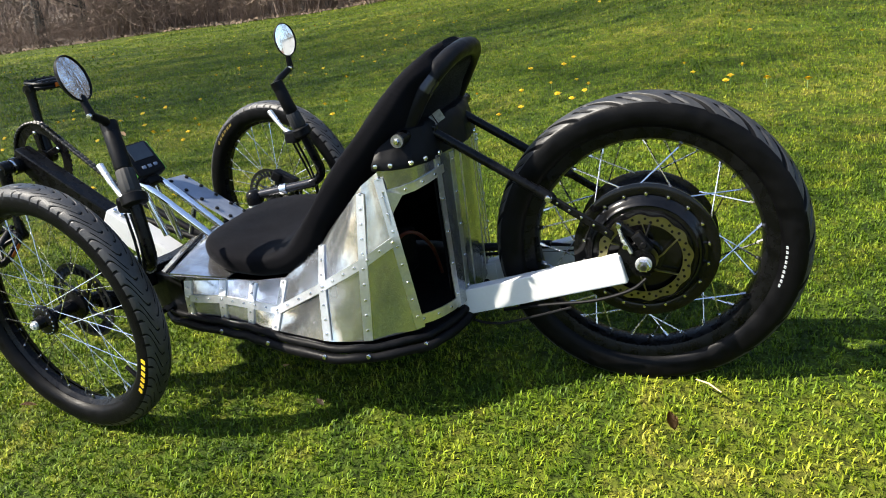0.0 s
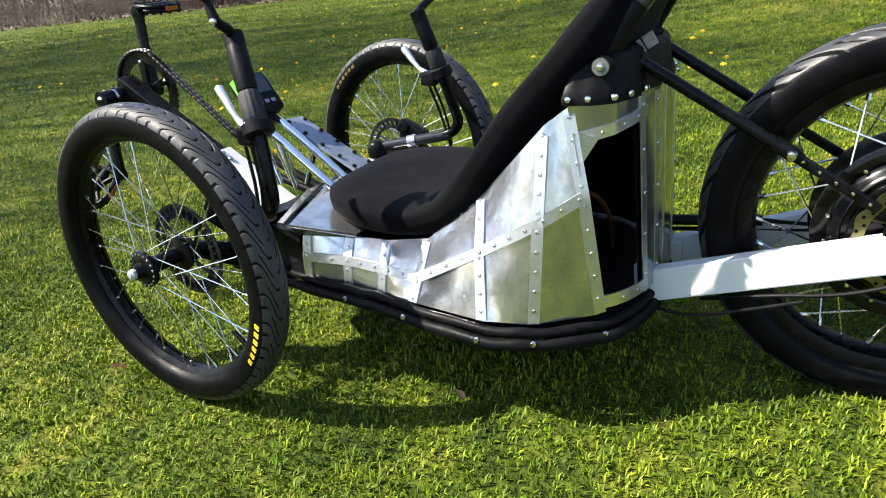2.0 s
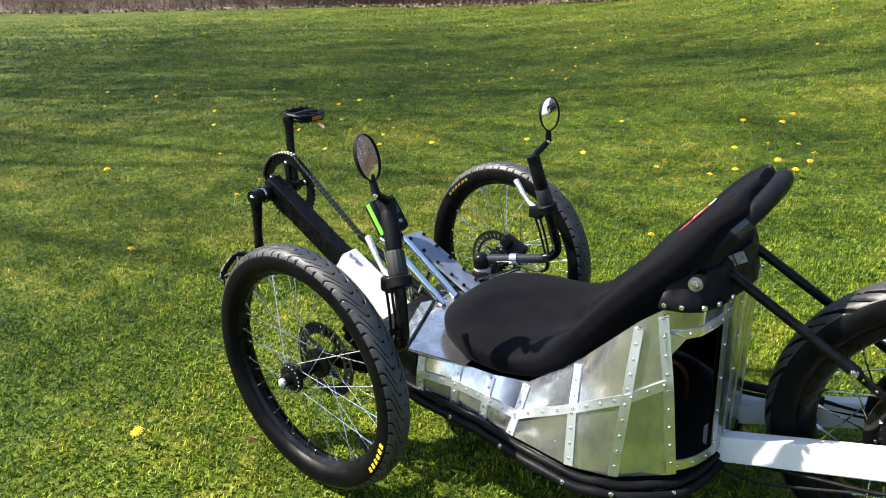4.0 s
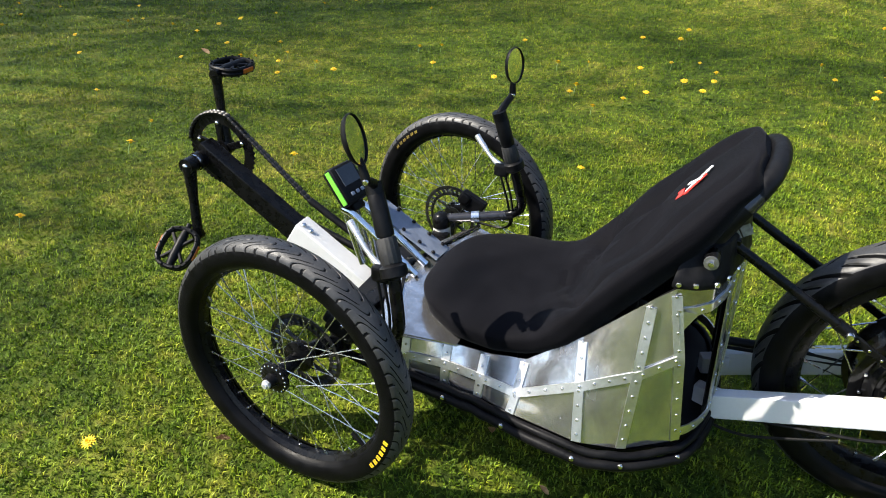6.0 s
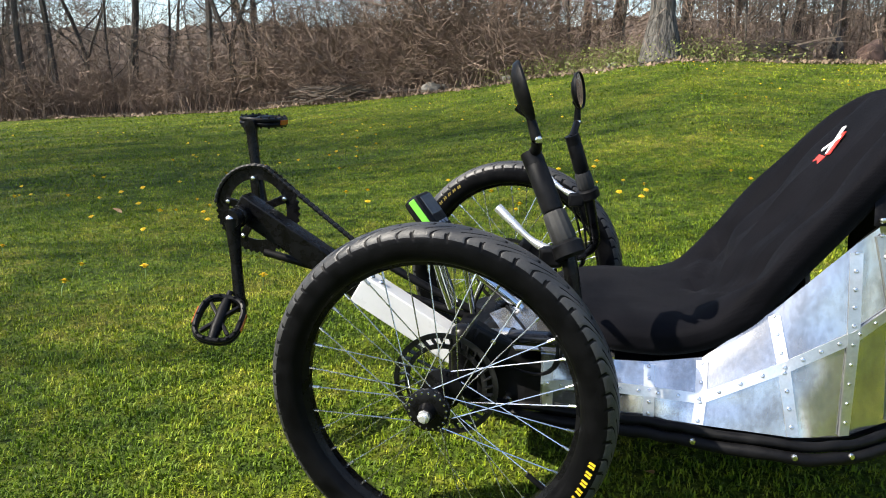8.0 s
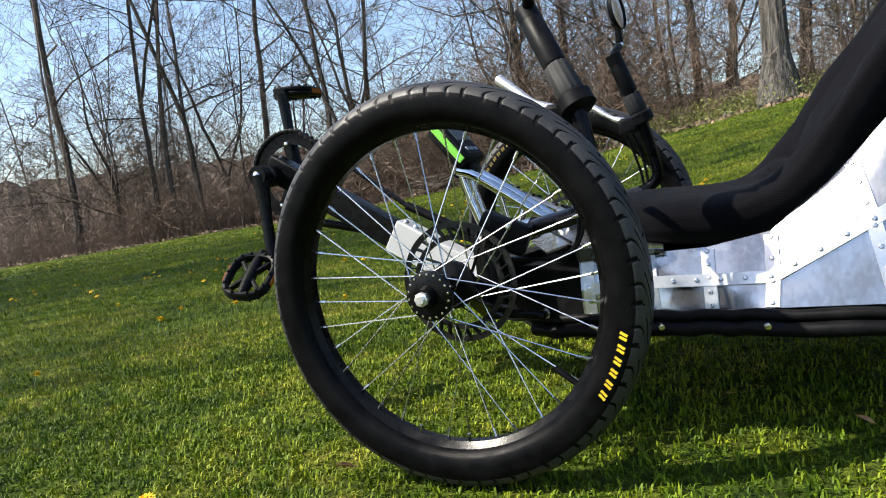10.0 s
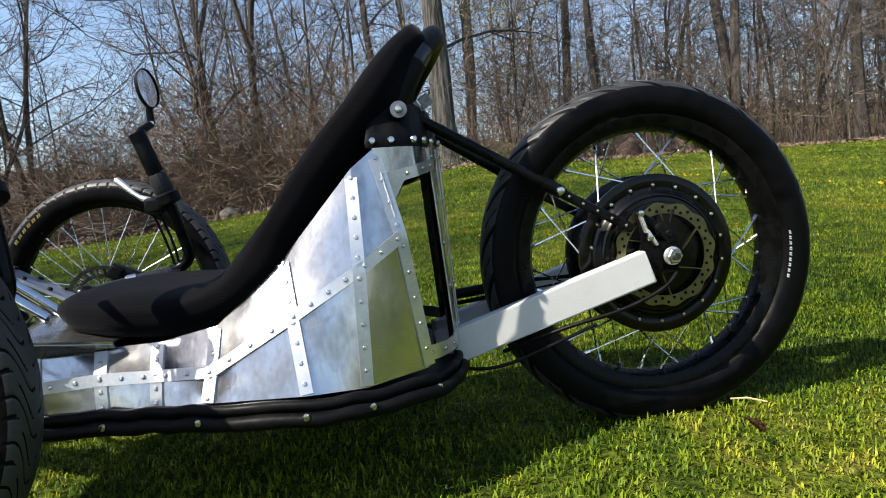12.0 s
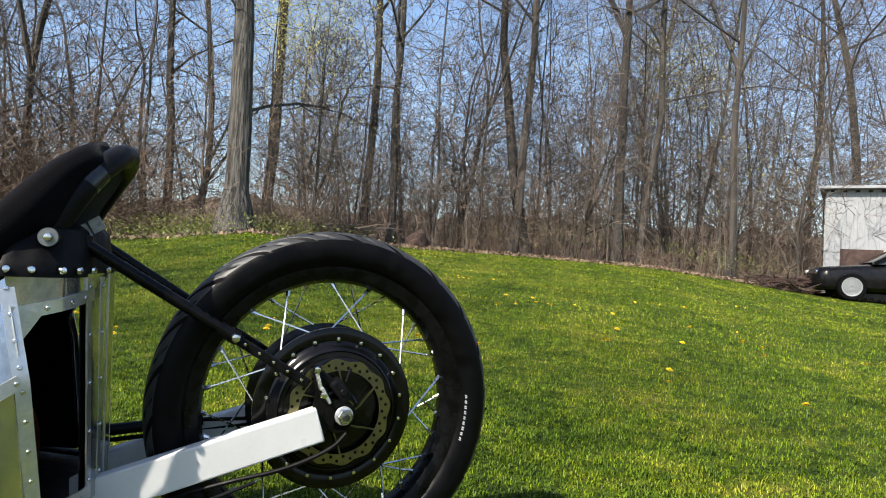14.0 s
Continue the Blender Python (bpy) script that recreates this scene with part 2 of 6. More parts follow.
def ground_z(x, y):
    """Height of the soil: level under the trike, rising gently to the edge of the wood."""
    x, y = np.asarray(x, float), np.asarray(y, float)
    r = np.hypot(x + 0.3, y + 0.9)
    az = np.degrees(np.arctan2(x + 0.3, y + 0.9))
    d, h = edge(az)
    s = np.clip((r - 1.5) / (d - 1.5), 0, 1.6)
    s = np.where(s > 1, 1 + (s - 1) * 0.5, s)
    ramp = s * s / (s + 0.04)
    near = 0.020 * np.clip(x + 0.95, -0.3, 1.6) / 0.95 - 0.006 + 0.025 * np.clip((y + 0.3) / 1.5, 0, 1)
    return h * ramp + near * np.clip((9 - r) / 5, 0, 1) + 0.012 * np.sin(x * 1.7 + 1) * np.sin(y * 1.3) * np.clip(r - 1.6, 0, 1)


def lawn_colour(n, l):
    """Tone of the lawn over the plan: broad patches, finer tufts and faint mowing lanes."""
    co = n.new("ShaderNodeTexCoord")
    sep = []
    for scale, detail in ((0.35, 3.0), (1.6, 4.0), (9.0, 4.0), (30.0, 3.0)):
        t = n.new("ShaderNodeTexNoise")
        t.inputs["Scale"].default_value, t.inputs["Detail"].default_value = scale, detail
        l.new(co.outputs["Object"], t.inputs["Vector"])
        sep.append(t.outputs["Fac"])
    wave = n.new("ShaderNodeTexWave")
    wave.inputs["Scale"].default_value, wave.inputs["Distortion"].default_value, wave.inputs["Detail"].default_value = 0.22, 3.0, 1.0
    turn = n.new("ShaderNodeMapping")
    turn.inputs["Rotation"].default_value = (0, 0, 0.5)
    l.new(co.outputs["Object"], turn.inputs[0])
    l.new(turn.outputs[0], wave.inputs["Vector"])
    total = None
    for s, k in zip(sep + [wave.outputs["Fac"]], (0.55, 1.0, 1.25, 1.05, 0.16)):
        m = n.new("ShaderNodeMath")
        m.operation = "MULTIPLY_ADD"
        l.new(s, m.inputs[0])
        m.inputs[1].default_value = k
        if total is None:
            m.inputs[2].default_value = -1.48
        else:
            l.new(total, m.inputs[2])
        total = m.outputs[0]
    ramp = n.new("ShaderNodeValToRGB")
    e = ramp.color_ramp.elements
    e[0].position, e[0].color = 0.12, (0.035, 0.066, 0.004, 1)
    e[1].position, e[1].color = 0.95, (0.248, 0.240, 0.037, 1)
    for pos, c in ((0.42, (0.086, 0.132, 0.008, 1)), (0.68, (0.144, 0.177, 0.014, 1))):
        x = e.new(pos)
        x.color = c
    l.new(total, ramp.inputs[0])
    return ramp.outputs[0]


LAWN = material("lawn_soil", (0.045, 0.085, 0.014), (0.085, 0.12, 0.03), 0.9, 0.05, 0, 0.9, 60, 0.02, 60, spec=0.15)
lawn_mix = LAWN.node_tree.nodes.new("ShaderNodeMix")
lawn_mix.data_type, lawn_mix.blend_type = "RGBA", "MULTIPLY"
lawn_mix.inputs["Factor"].default_value = 1.0
lawn_fine = LAWN.node_tree.nodes.new("ShaderNodeTexNoise")
lawn_fine.inputs["Scale"].default_value, lawn_fine.inputs["Detail"].default_value = 45.0, 6.0
# Shade between blades, put into the ground colour as an uneven darkening.
lawn_gap_shade = LAWN.node_tree.nodes.new("ShaderNodeMapRange")
lawn_gap_shade.inputs[1].default_value, lawn_gap_shade.inputs[2].default_value, lawn_gap_shade.inputs[3].default_value, lawn_gap_shade.inputs[4].default_value = 0.3, 0.7, 0.20, 0.66
LAWN.node_tree.links.new(LAWN.node_tree.nodes.new("ShaderNodeTexCoord").outputs["Object"], lawn_fine.inputs["Vector"])
LAWN.node_tree.links.new(lawn_fine.outputs["Fac"], lawn_gap_shade.inputs[0])
LAWN.node_tree.links.new(lawn_colour(LAWN.node_tree.nodes, LAWN.node_tree.links), lawn_mix.inputs["A"])
LAWN.node_tree.links.new(lawn_gap_shade.outputs[0], lawn_mix.inputs["B"])
LAWN.node_tree.links.new(lawn_mix.outputs["Result"], LAWN.node_tree.nodes["Principled BSDF"].inputs["Base Color"])


def make_ground():
    rad = np.concatenate([np.linspace(0, 4, 60), np.geomspace(4.15, 30, 60), np.geomspace(33, 900, 18)])
    ang = np.radians(np.linspace(-180, 180, 240, endpoint=False))
    R, A = np.meshgrid(rad, ang, indexing="ij")
    X, Y = R * np.sin(A) - 0.3, R * np.cos(A) - 0.9
    Z = ground_z(X, Y)
    me = grid_mesh("ground", np.stack([X, Y, Z], -1), len(rad), len(ang), wrap_v=True)
    tagged(link("ground", me, LAWN), "mown green lawn rising gently towards a bare wood", "lawn", kind="structure")


make_ground()


# ---------- the trike ----------
trike = tagged(new("recumbent_trike"), "home-built recumbent tadpole trike with riveted aluminium fairing standing on the lawn", "recumbent trike")


def tyre_mesh(name, R, half, height, tread, depth, face=52, period=26, samples=26, run=None):
    """A tyre about the local y axis; the mesh is sheared along its grooves, whose run over the width is given in periods."""
    nv, seg = 64, period * samples
    v = np.linspace(-1, 1, nv)
    ang = np.sign(v) * np.abs(v) ** 1.25 * radians(152)
    w = half * np.sign(np.sin(ang)) * np.abs(np.sin(ang)) ** 0.85
    rr = R - height / 2 + height / 2 * np.sign(np.cos(ang)) * np.abs(np.cos(ang)) ** 0.8
    # low ribs round the sidewall
    rr = rr - 0.0006 * (np.abs(np.degrees(np.abs(ang)) - 96) < 3) - 0.0005 * (np.abs(np.degrees(np.abs(ang)) - 122) < 3)
    u = np.linspace(0, 2 * np.pi, seg, endpoint=False)
    q = np.clip(np.abs(w) / half, 0, 1)
    q = np.where(np.abs(ang) < radians(90), q, 1.0)
    turn = run(q) * 2 * np.pi / period
    U, W = u[:, None] + turn[None, :], np.repeat(w[None, :], seg, 0)
    cut = np.zeros_like(U)
    for k in np.where(np.abs(ang) < radians(74))[0]:
        cut[:, k] = tread((u * period / (2 * np.pi)) % 1.0, w[k] / half)
    RR = rr[None, :] - depth * cut
    P = np.stack([RR * np.cos(U), W, RR * np.sin(U)], -1)
    me = grid_mesh(name, P, seg, nv, wrap_u=True)
    for m in (RUBBER, TREAD):
        me.materials.append(m)
    # Groove shade is put into the colour: cut faces take the black rubber.
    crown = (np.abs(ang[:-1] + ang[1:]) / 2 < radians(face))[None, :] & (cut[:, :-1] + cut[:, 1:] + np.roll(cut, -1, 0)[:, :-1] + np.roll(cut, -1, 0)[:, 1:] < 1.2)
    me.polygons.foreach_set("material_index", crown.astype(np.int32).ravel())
    me.shade_smooth()
    me.set_sharp_from_angle(angle=radians(42))
    return me


def grooves(ph, s, rows):
    """Depth of cut at a phase, from rows of (offset, from, to, half width) over the half width of the tread."""
    out = np.zeros_like(ph)
    for off, lo, hi, wide in rows:
        if lo < abs(s) < hi:
            dist = np.abs((ph - off - (0.5 if s > 0 else 0.0) + 0.5) % 1 - 0.5)
            out = np.maximum(out, np.clip(1.5 - dist / wide, 0, 1))
    return out


def front_tread(ph, s):
    """Fine S-shaped sipes with short ticks between them, as on a slick street tyre."""
    return grooves(ph, s, ((0.0, 0.07, 1.0, 0.038), (0.40, 0.26, 0.66, 0.036), (0.55, 0.74, 1.0, 0.036)))


def rear_tread(ph, s):
    """Long slanted grooves, with a short one between each two."""
    return grooves(ph, s, ((0.1, 0.12, 0.90, 0.075), (0.6, 0.48, 0.82, 0.066)))


def spoke_mesh(length, r):
    bm = bmesh.new()
    tube(bm, [(0, 0, 0), (0, 0, length - 0.012)], r, 5)
    tube(bm, [(0, 0, length - 0.014), (0, 0, length)], r * 2.1, 6)
    me = bpy.data.meshes.new("spoke")
    bm.to_mesh(me)
    bm.free()
    return me


def add_spokes(parent, M, count, hub_r, hub_y, rim_r, cross, thick):
    """Laced spokes from both flanges to the rim, one object each on one mesh."""
    length = (Vector((rim_r, 0, 0)) - Vector((hub_r * math.cos(cross), hub_y, hub_r * math.sin(cross)))).length
    me = spoke_mesh(length, thick)
    for k in range(count):
        side = -1 if k % 2 else 1
        lace = 1 if (k // 2) % 2 else -1
        a = 2 * math.pi * (k + 0.25) / count
        b = a + lace * cross
        foot = Vector((hub_r * math.cos(b), side * hub_y, hub_r * math.sin(b)))
        end = Vector((rim_r * math.cos(a), side * 0.004, rim_r * math.sin(a)))
        m = (end - foot).to_track_quat("Z", "Y").to_matrix().to_4x4()
        m.translation = foot
        link("spoke", me, SPOKE, parent, matrix=M @ m)


def tyre_print(parent, M, radius, y, start, sweep, count, tall, mat, label):
    """A word on the sidewall, as plain bars."""
    bm = bmesh.new()
    rnd = random.Random(count)
    for k in range(count):
        a = start + sweep * (k + 0.5) / count
        wide = abs(sweep) * radius / count
        for turn, shift in ((0.32, -0.17), (0.32, 0.17)):
            m = Matrix.Rotation(-a, 4, "Y") @ Matrix.Translation((radius, y, shift * wide)) @ Matrix.Rotation(turn, 4, "Y")
            block(bm, (tall, 0.0012, wide * 0.2), m, 0.0)
    bmesh.ops.transform(bm, matrix=M, verts=bm.verts)
    part("lettering", bm, mat, parent, label, smooth=False)


def disc_rotor(parent, M, r, y, mat):
    """A wavy brake disc with holes left between its ring and carrier arms."""
    n, rings = 120, []
    bm = bmesh.new()
    for rad, wave in ((r * 0.80, 0.0), (r, 0.028)):
        for yy in (y - 0.001, y + 0.001):
            rings.append([bm.verts.new(((rad + wave * r * math.sin(12 * 2 * math.pi * k / n)) * math.cos(2 * math.pi * k / n), yy,
                                        (rad + wave * r * math.sin(12 * 2 * math.pi * k / n)) * math.sin(2 * math.pi * k / n))) for k in range(n)])
    for a, b in ((0, 2), (2, 3), (3, 1), (1, 0)):
        for k in range(n):
            j = (k + 1) % n
            bm.faces.new((rings[a][k], rings[a][j], rings[b][j], rings[b][k]))
    for k in range(6):
        a = 2 * math.pi * k / 6
        pts = [(r * q * math.cos(a + w), y, r * q * math.sin(a + w)) for q, w in ((0.25, 0.0), (0.42, 0.32), (0.62, 0.52), (0.82, 0.60))]
        for p, q in zip(pts, pts[1:]):
            beam(bm, p, q, 0.0018, 0.0055, (0, 1, 0), 0)
    lathe(bm, [(r * 0.16, y - 0.0012), (r * 0.3, y - 0.0012), (r * 0.3, y + 0.0012), (r * 0.16, y + 0.0012)], 30, None, True)
    bmesh.ops.transform(bm, matrix=M, verts=bm.verts)
    disc = part("brake_disc", bm, mat, parent, "thin steel disc brake rotor")
    # Solid dark discs stand for drilled holes, the holes' shade put into their colour.
    bm = bmesh.new()
    for k in range(44):
        a = 2 * math.pi * k / 44
        q = r * (0.855, 0.93)[k % 2]
        lathe(bm, [(0, y - 0.0014), (0.0026, y - 0.0014), (0.0026, y + 0.0014), (0, y + 0.0014)], 8, Matrix.Translation((q * math.cos(a), 0, q * math.sin(a))))
    bmesh.ops.transform(bm, matrix=M, verts=bm.verts)
    part("drilled_hole", bm, HOLE, disc, smooth=False)
    return disc


DISC_BLACK = material("blackened_disc_steel", (0.018, 0.018, 0.018), (0.034, 0.033, 0.032), 0.38, 0.1, 0.7, 50, 300)


def open_disc(parent, M, r, y):
    """A black brake disc with a ring of open slots and four curved arms."""
    bm = bmesh.new()
    for lo, hi in ((0.70, 0.79), (0.90, 1.0)):
        lathe(bm, [(r * lo, y - 0.001), (r * hi, y - 0.001), (r * hi, y + 0.001), (r * lo, y + 0.001)], 60, None, True)
    for k in range(32):
        a = 2 * math.pi * k / 32
        beam(bm, (r * 0.74 * math.cos(a), y, r * 0.74 * math.sin(a)), (r * 0.92 * math.cos(a + 0.08), y, r * 0.92 * math.sin(a + 0.08)), 0.0018, 0.0085, (0, 1, 0), 0)
    for k in range(4):
        a = 2 * math.pi * k / 4 + 0.4
        pts = [(r * q * math.cos(a + w), y, r * q * math.sin(a + w)) for q, w in ((0.25, 0.0), (0.45, 0.35), (0.68, 0.5))]
        for p, q in zip(pts, pts[1:]):
            beam(bm, p, q, 0.0018, 0.007, (0, 1, 0), 0)
    lathe(bm, [(r * 0.16, y - 0.0012), (r * 0.3, y - 0.0012), (r * 0.3, y + 0.0012), (r * 0.16, y + 0.0012)], 30, None, True)
    bmesh.ops.transform(bm, matrix=M, verts=bm.verts)
    return part("brake_disc", bm, DISC_BLACK, parent, "black disc brake rotor with open slots", smooth=False)


FRONT_R, REAR_R = 0.2535, 0.279


def front_wheel(at, toe, camber, out, words):
    """A spoked front wheel; out is the side away from the frame (-1 or 1)."""
    M = Matrix.Translation(at) @ Matrix.Rotation(radians(toe), 4, "Z") @ Matrix.Rotation(radians(camber), 4, "X")
    bm = bmesh.new()
    lathe(bm, [(0.204, -0.013), (0.209, -0.017), (0.214, -0.017), (0.214, -0.014), (0.208, -0.010), (0.199, -0.006), (0.199, 0.006),
               (0.208, 0.010), (0.214, 0.014), (0.214, 0.017), (0.209, 0.017), (0.204, 0.013), (0.1965, 0.006), (0.1965, -0.006)], 96, M, True)
    wheel = part("front_wheel", bm, BLACK, trike, "black alloy rim laced with thin steel spokes")
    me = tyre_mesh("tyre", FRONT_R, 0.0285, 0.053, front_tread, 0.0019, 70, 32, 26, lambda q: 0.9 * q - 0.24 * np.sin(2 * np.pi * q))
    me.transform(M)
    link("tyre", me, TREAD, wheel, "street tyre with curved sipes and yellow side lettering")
    bm = bmesh.new()
    lathe(bm, [(0, -0.060), (0.011, -0.060), (0.012, -0.052), (0.0135, -0.047), (0.024, -0.046), (0.0305, -0.043), (0.0305, -0.037), (0.024, -0.034), (0.0145, -0.031), (0.0135, 0.02),
               (0.031, 0.024), (0.031, 0.030), (0.02, 0.034), (0, 0.034)], 28, M @ Matrix.Scale(-out, 4, (0, 1, 0)))
    hub = part("hub", bm, BLACK, wheel, "black flanged hub")
    for k in range(18):
        a = 2 * math.pi * (k + 0.3) / 18
        bm = bmesh.new()
        knob(bm, (0.0265 * math.cos(a), out * 0.0445, 0.0265 * math.sin(a)), (0, out, 0), 0.0021, 0.0018, 6)
        part("spoke_head", bm, STEEL, wheel, matrix=M)
    bm = bmesh.new()
    lathe(bm, [(0, -0.001), (0.0088, -0.001), (0.0088, 0.005), (0.0058, 0.0055), (0.0058, 0.008), (0.005, 0.0088), (0, 0.0088)], 8, M @ Matrix.Translation((0, out * 0.060, 0)) @ Matrix.Rotation(0 if out > 0 else math.pi, 4, "X"))
    part("axle_nut", bm, ZINC, wheel, "bright axle nut")
    add_spokes(wheel, M, 36, 0.027, 0.032, 0.199, 0.9, 0.00102)
    open_disc(wheel, M, 0.08, -out * 0.045)
    for s, start in words:
        worn = start > 100
        tyre_print(wheel, M, 0.229, s * 0.0288, radians(start), radians(22), 6, 0.007 if worn else 0.009, WORN_YELLOW if worn else YELLOW, "worn yellow lettering on the tyre" if worn else "yellow lettering on the tyre")
    bm = bmesh.new()
    a = radians(-38)
    tube(bm, [(0.198 * math.cos(a), -out * 0.0, -0.198 * math.sin(a) * -1), (0.166 * math.cos(a), 0, 0.166 * math.sin(a))], 0.004, 8)
    bmesh.ops.transform(bm, matrix=M, verts=bm.verts)
    part("valve", bm, MATT_BLACK, wheel)
    return wheel


front_wheel((-1.045, -0.372, 0.249), -5.5, 0.6, -1, ((-1, -35), (1, 118)))
front_wheel((-0.997, 0.343, 0.252), -8.5, -2.0, 1, ((-1, 122), (1, -35)))

# rear wheel with hub motor
RM = Matrix.Translation((0, 0.004, 0.288)) @ Matrix.Rotation(radians(3.0), 4, "Z")
bm = bmesh.new()
lathe(bm, [(0.203, -0.024), (0.216, -0.029), (0.223, -0.029), (0.223, -0.025), (0.212, -0.02), (0.201, -0.012), (0.201, 0.012), (0.212, 0.02),
           (0.223, 0.025), (0.223, 0.029), (0.216, 0.029), (0.203, 0.024), (0.197, 0.012), (0.197, -0.012)], 110, RM, True)
rear = part("rear_wheel", bm, BLACK, trike, "wide black motorcycle rim with a spoked hub motor")
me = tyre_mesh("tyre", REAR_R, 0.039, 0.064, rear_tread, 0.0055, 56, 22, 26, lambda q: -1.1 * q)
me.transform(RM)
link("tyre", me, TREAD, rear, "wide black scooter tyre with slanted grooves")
bm = bmesh.new()
lathe(bm, [(0, -0.066), (0.030, -0.066), (0.034, -0.062), (0.062, -0.061), (0.064, -0.0575), (0.070, -0.0575), (0.072, -0.060), (0.082, -0.058), (0.084, -0.054), (0.090, -0.0535), (0.092, -0.0555), (0.097, -0.052), (0.100, -0.044), (0.106, -0.0405), (0.112, -0.0425), (0.122, -0.042), (0.127, -0.040), (0.127, -0.034),
           (0.116, -0.032), (0.116, 0.032), (0.127, 0.034), (0.127, 0.040), (0.120, 0.042), (0.100, 0.042), (0.096, 0.05), (0.03, 0.062), (0, 0.064)], 72, RM)
motor = part("hub_motor", bm, MOTOR, rear, "large black finned hub motor")
for k in range(18):
    a = 2 * math.pi * (k + 0.5) / 18
    bm = bmesh.new()
    knob(bm, (0.109 * math.cos(a), -0.042, 0.109 * math.sin(a)), (0, -1, 0), 0.0035, 0.003, 8)
    part("cover_screw", bm, STEEL, rear, matrix=RM)
add_spokes(rear, RM, 36, 0.122, 0.037, 0.199, 0.42, 0.0016)
disc_rotor(rear, RM, 0.080, -0.073, BRASS_ROTOR)
tyre_print(rear, RM, 0.2335, -0.0365, radians(4), radians(-20), 9, 0.007, PRINT, "small white lettering on the tyre")
bm = bmesh.new()
lathe(bm, [(0, -0.117), (0.0052, -0.117), (0.0058, -0.115), (0.0058, -0.088), (0.008, -0.078), (0.008, 0.078), (0.013, 0.08), (0.013, 0.092), (0, 0.096)], 20, RM)
axle = part("axle", bm, DARK_STEEL, rear, "threaded steel axle")
bm = bmesh.new()
lathe(bm, [(0.0058, -0.111), (0.0105, -0.111), (0.0122, -0.109), (0.0122, -0.1015), (0.0058, -0.1015)], 6, RM, True)
part("axle_nut", bm, RIVET_METAL, axle, "grey hexagonal axle nut", smooth=False)
bm = bmesh.new()
lathe(bm, [(0.007, -0.1015), (0.0135, -0.1015), (0.0142, -0.1005), (0.0142, -0.0985), (0.007, -0.0985)], 28, RM, True)
part("axle_washer", bm, ZINC, axle, "bright washer")

# swing arm, dropouts and caliper
for s in (-1, 1):
    bm = bmesh.new()
    beam(bm, (-0.335, s * 0.068, 0.178), (-0.028, s * 0.083, 0.275), 0.026, 0.052)
    arm = part("swing_arm", bm, WHITE, trike, "white painted square-section swing arm")
    bm = bmesh.new()
    beam(bm, (-0.36, s * 0.045, 0.18), (-0.31, s * 0.064, 0.184), 0.024, 0.044)
    part("pivot_lug", bm, WHITE, arm)
    bm = bmesh.new()
    outline = [(-0.032, 0.246), (-0.012, 0.262), (0.006, 0.270), (0.012, 0.290), (0.000, 0.304), (-0.014, 0.312), (-0.024, 0.330), (-0.031, 0.360), (-0.041, 0.363), (-0.043, 0.350), (-0.036, 0.322), (-0.040, 0.300)]
    ring = [[bm.verts.new((x, s * y, z)) for x, z in outline] for y in (0.078, 0.084)]
    for f in ring:
        bm.faces.new(f)
    for k in range(len(outline)):
        j = (k + 1) % len(outline)
        bm.faces.new((ring[0][k], ring[0][j], ring[1][j], ring[1][k]))
    part("dropout", bm, BLACK, arm, "black dropout plate with caliper mount", smooth=False)
    bm = bmesh.new()
    lathe(bm, [(0, 0.0845), (0.023, 0.0845), (0.023, 0.0885), (0, 0.0885)], 28, Matrix.Translation((0.002, 0, 0.288)) @ Matrix.Scale(s, 4, (0, 1, 0)))
    beam(bm, (0.002, s * 0.0865, 0.288), (0.004, s * 0.0865, 0.262), 0.026, 0.004, (0, 1, 0), 0.001)
    part("torque_plate", bm, BLACK, arm, "black torque plate behind the axle nut")
    bm = bmesh.new()
    beam(bm, (-0.040, s * 0.0875, 0.358), (-0.030, s * 0.0875, 0.326), 0.005, 0.011, (0, 1, 0), 0.001)
    beam(bm, (-0.030, s * 0.0875, 0.330), (-0.016, s * 0.0875, 0.306), 0.005, 0.013, (0, 1, 0), 0.001)
    part("caliper_link", bm, LEVER, arm, "bright caliper link")
    for at in ((-0.038, 0.356), (-0.026, 0.318)):
        bm = bmesh.new()
        knob(bm, (at[0], s * 0.090, at[1]), (0, s, 0), 0.006, 0.005)
        part("mount_bolt", bm, STEEL, arm)
    bm = bmesh.new()
    top = (-0.372, -0.095, 0.531) if s < 0 else (-0.372, 0.046, 0.538)
    tube(bm, [top, (-0.150, s * 0.079, 0.396)], 0.0085, 12)
    tube(bm, [Vector((-0.150, s * 0.079, 0.396)).lerp(Vector(top), 0.14), Vector((-0.150, s * 0.079, 0.396)).lerp(Vector(top), 0.02)], 0.0105, 12)
    strut = part("seat_strut", bm, BLACK, trike, "black tubular strut from seat back to swing arm")
    bm = bmesh.new()
    beam(bm, (-0.165, s * 0.079, 0.404), (-0.048, s * 0.082, 0.333), 0.006, 0.015)
    part("strut_bar", bm, BLACK, strut)
    bm = bmesh.new()
    knob(bm, (-0.158, s * 0.0885, 0.401), (0, s, 0), 0.0075, 0.008)
    part("clamp_bolt", bm, STEEL, strut, "bright clamp bolt")
    for q in (0.18, 0.36, 0.54, 0.72, 0.9):
        bm = bmesh.new()
        knob(bm, (-0.165 + 0.117 * q, s * (0.082 + 0.003 * q), 0.404 - 0.071 * q), (0, s, 0), 0.0028, 0.002, 8)
        part("bar_hole_rivet", bm, STEEL, strut)

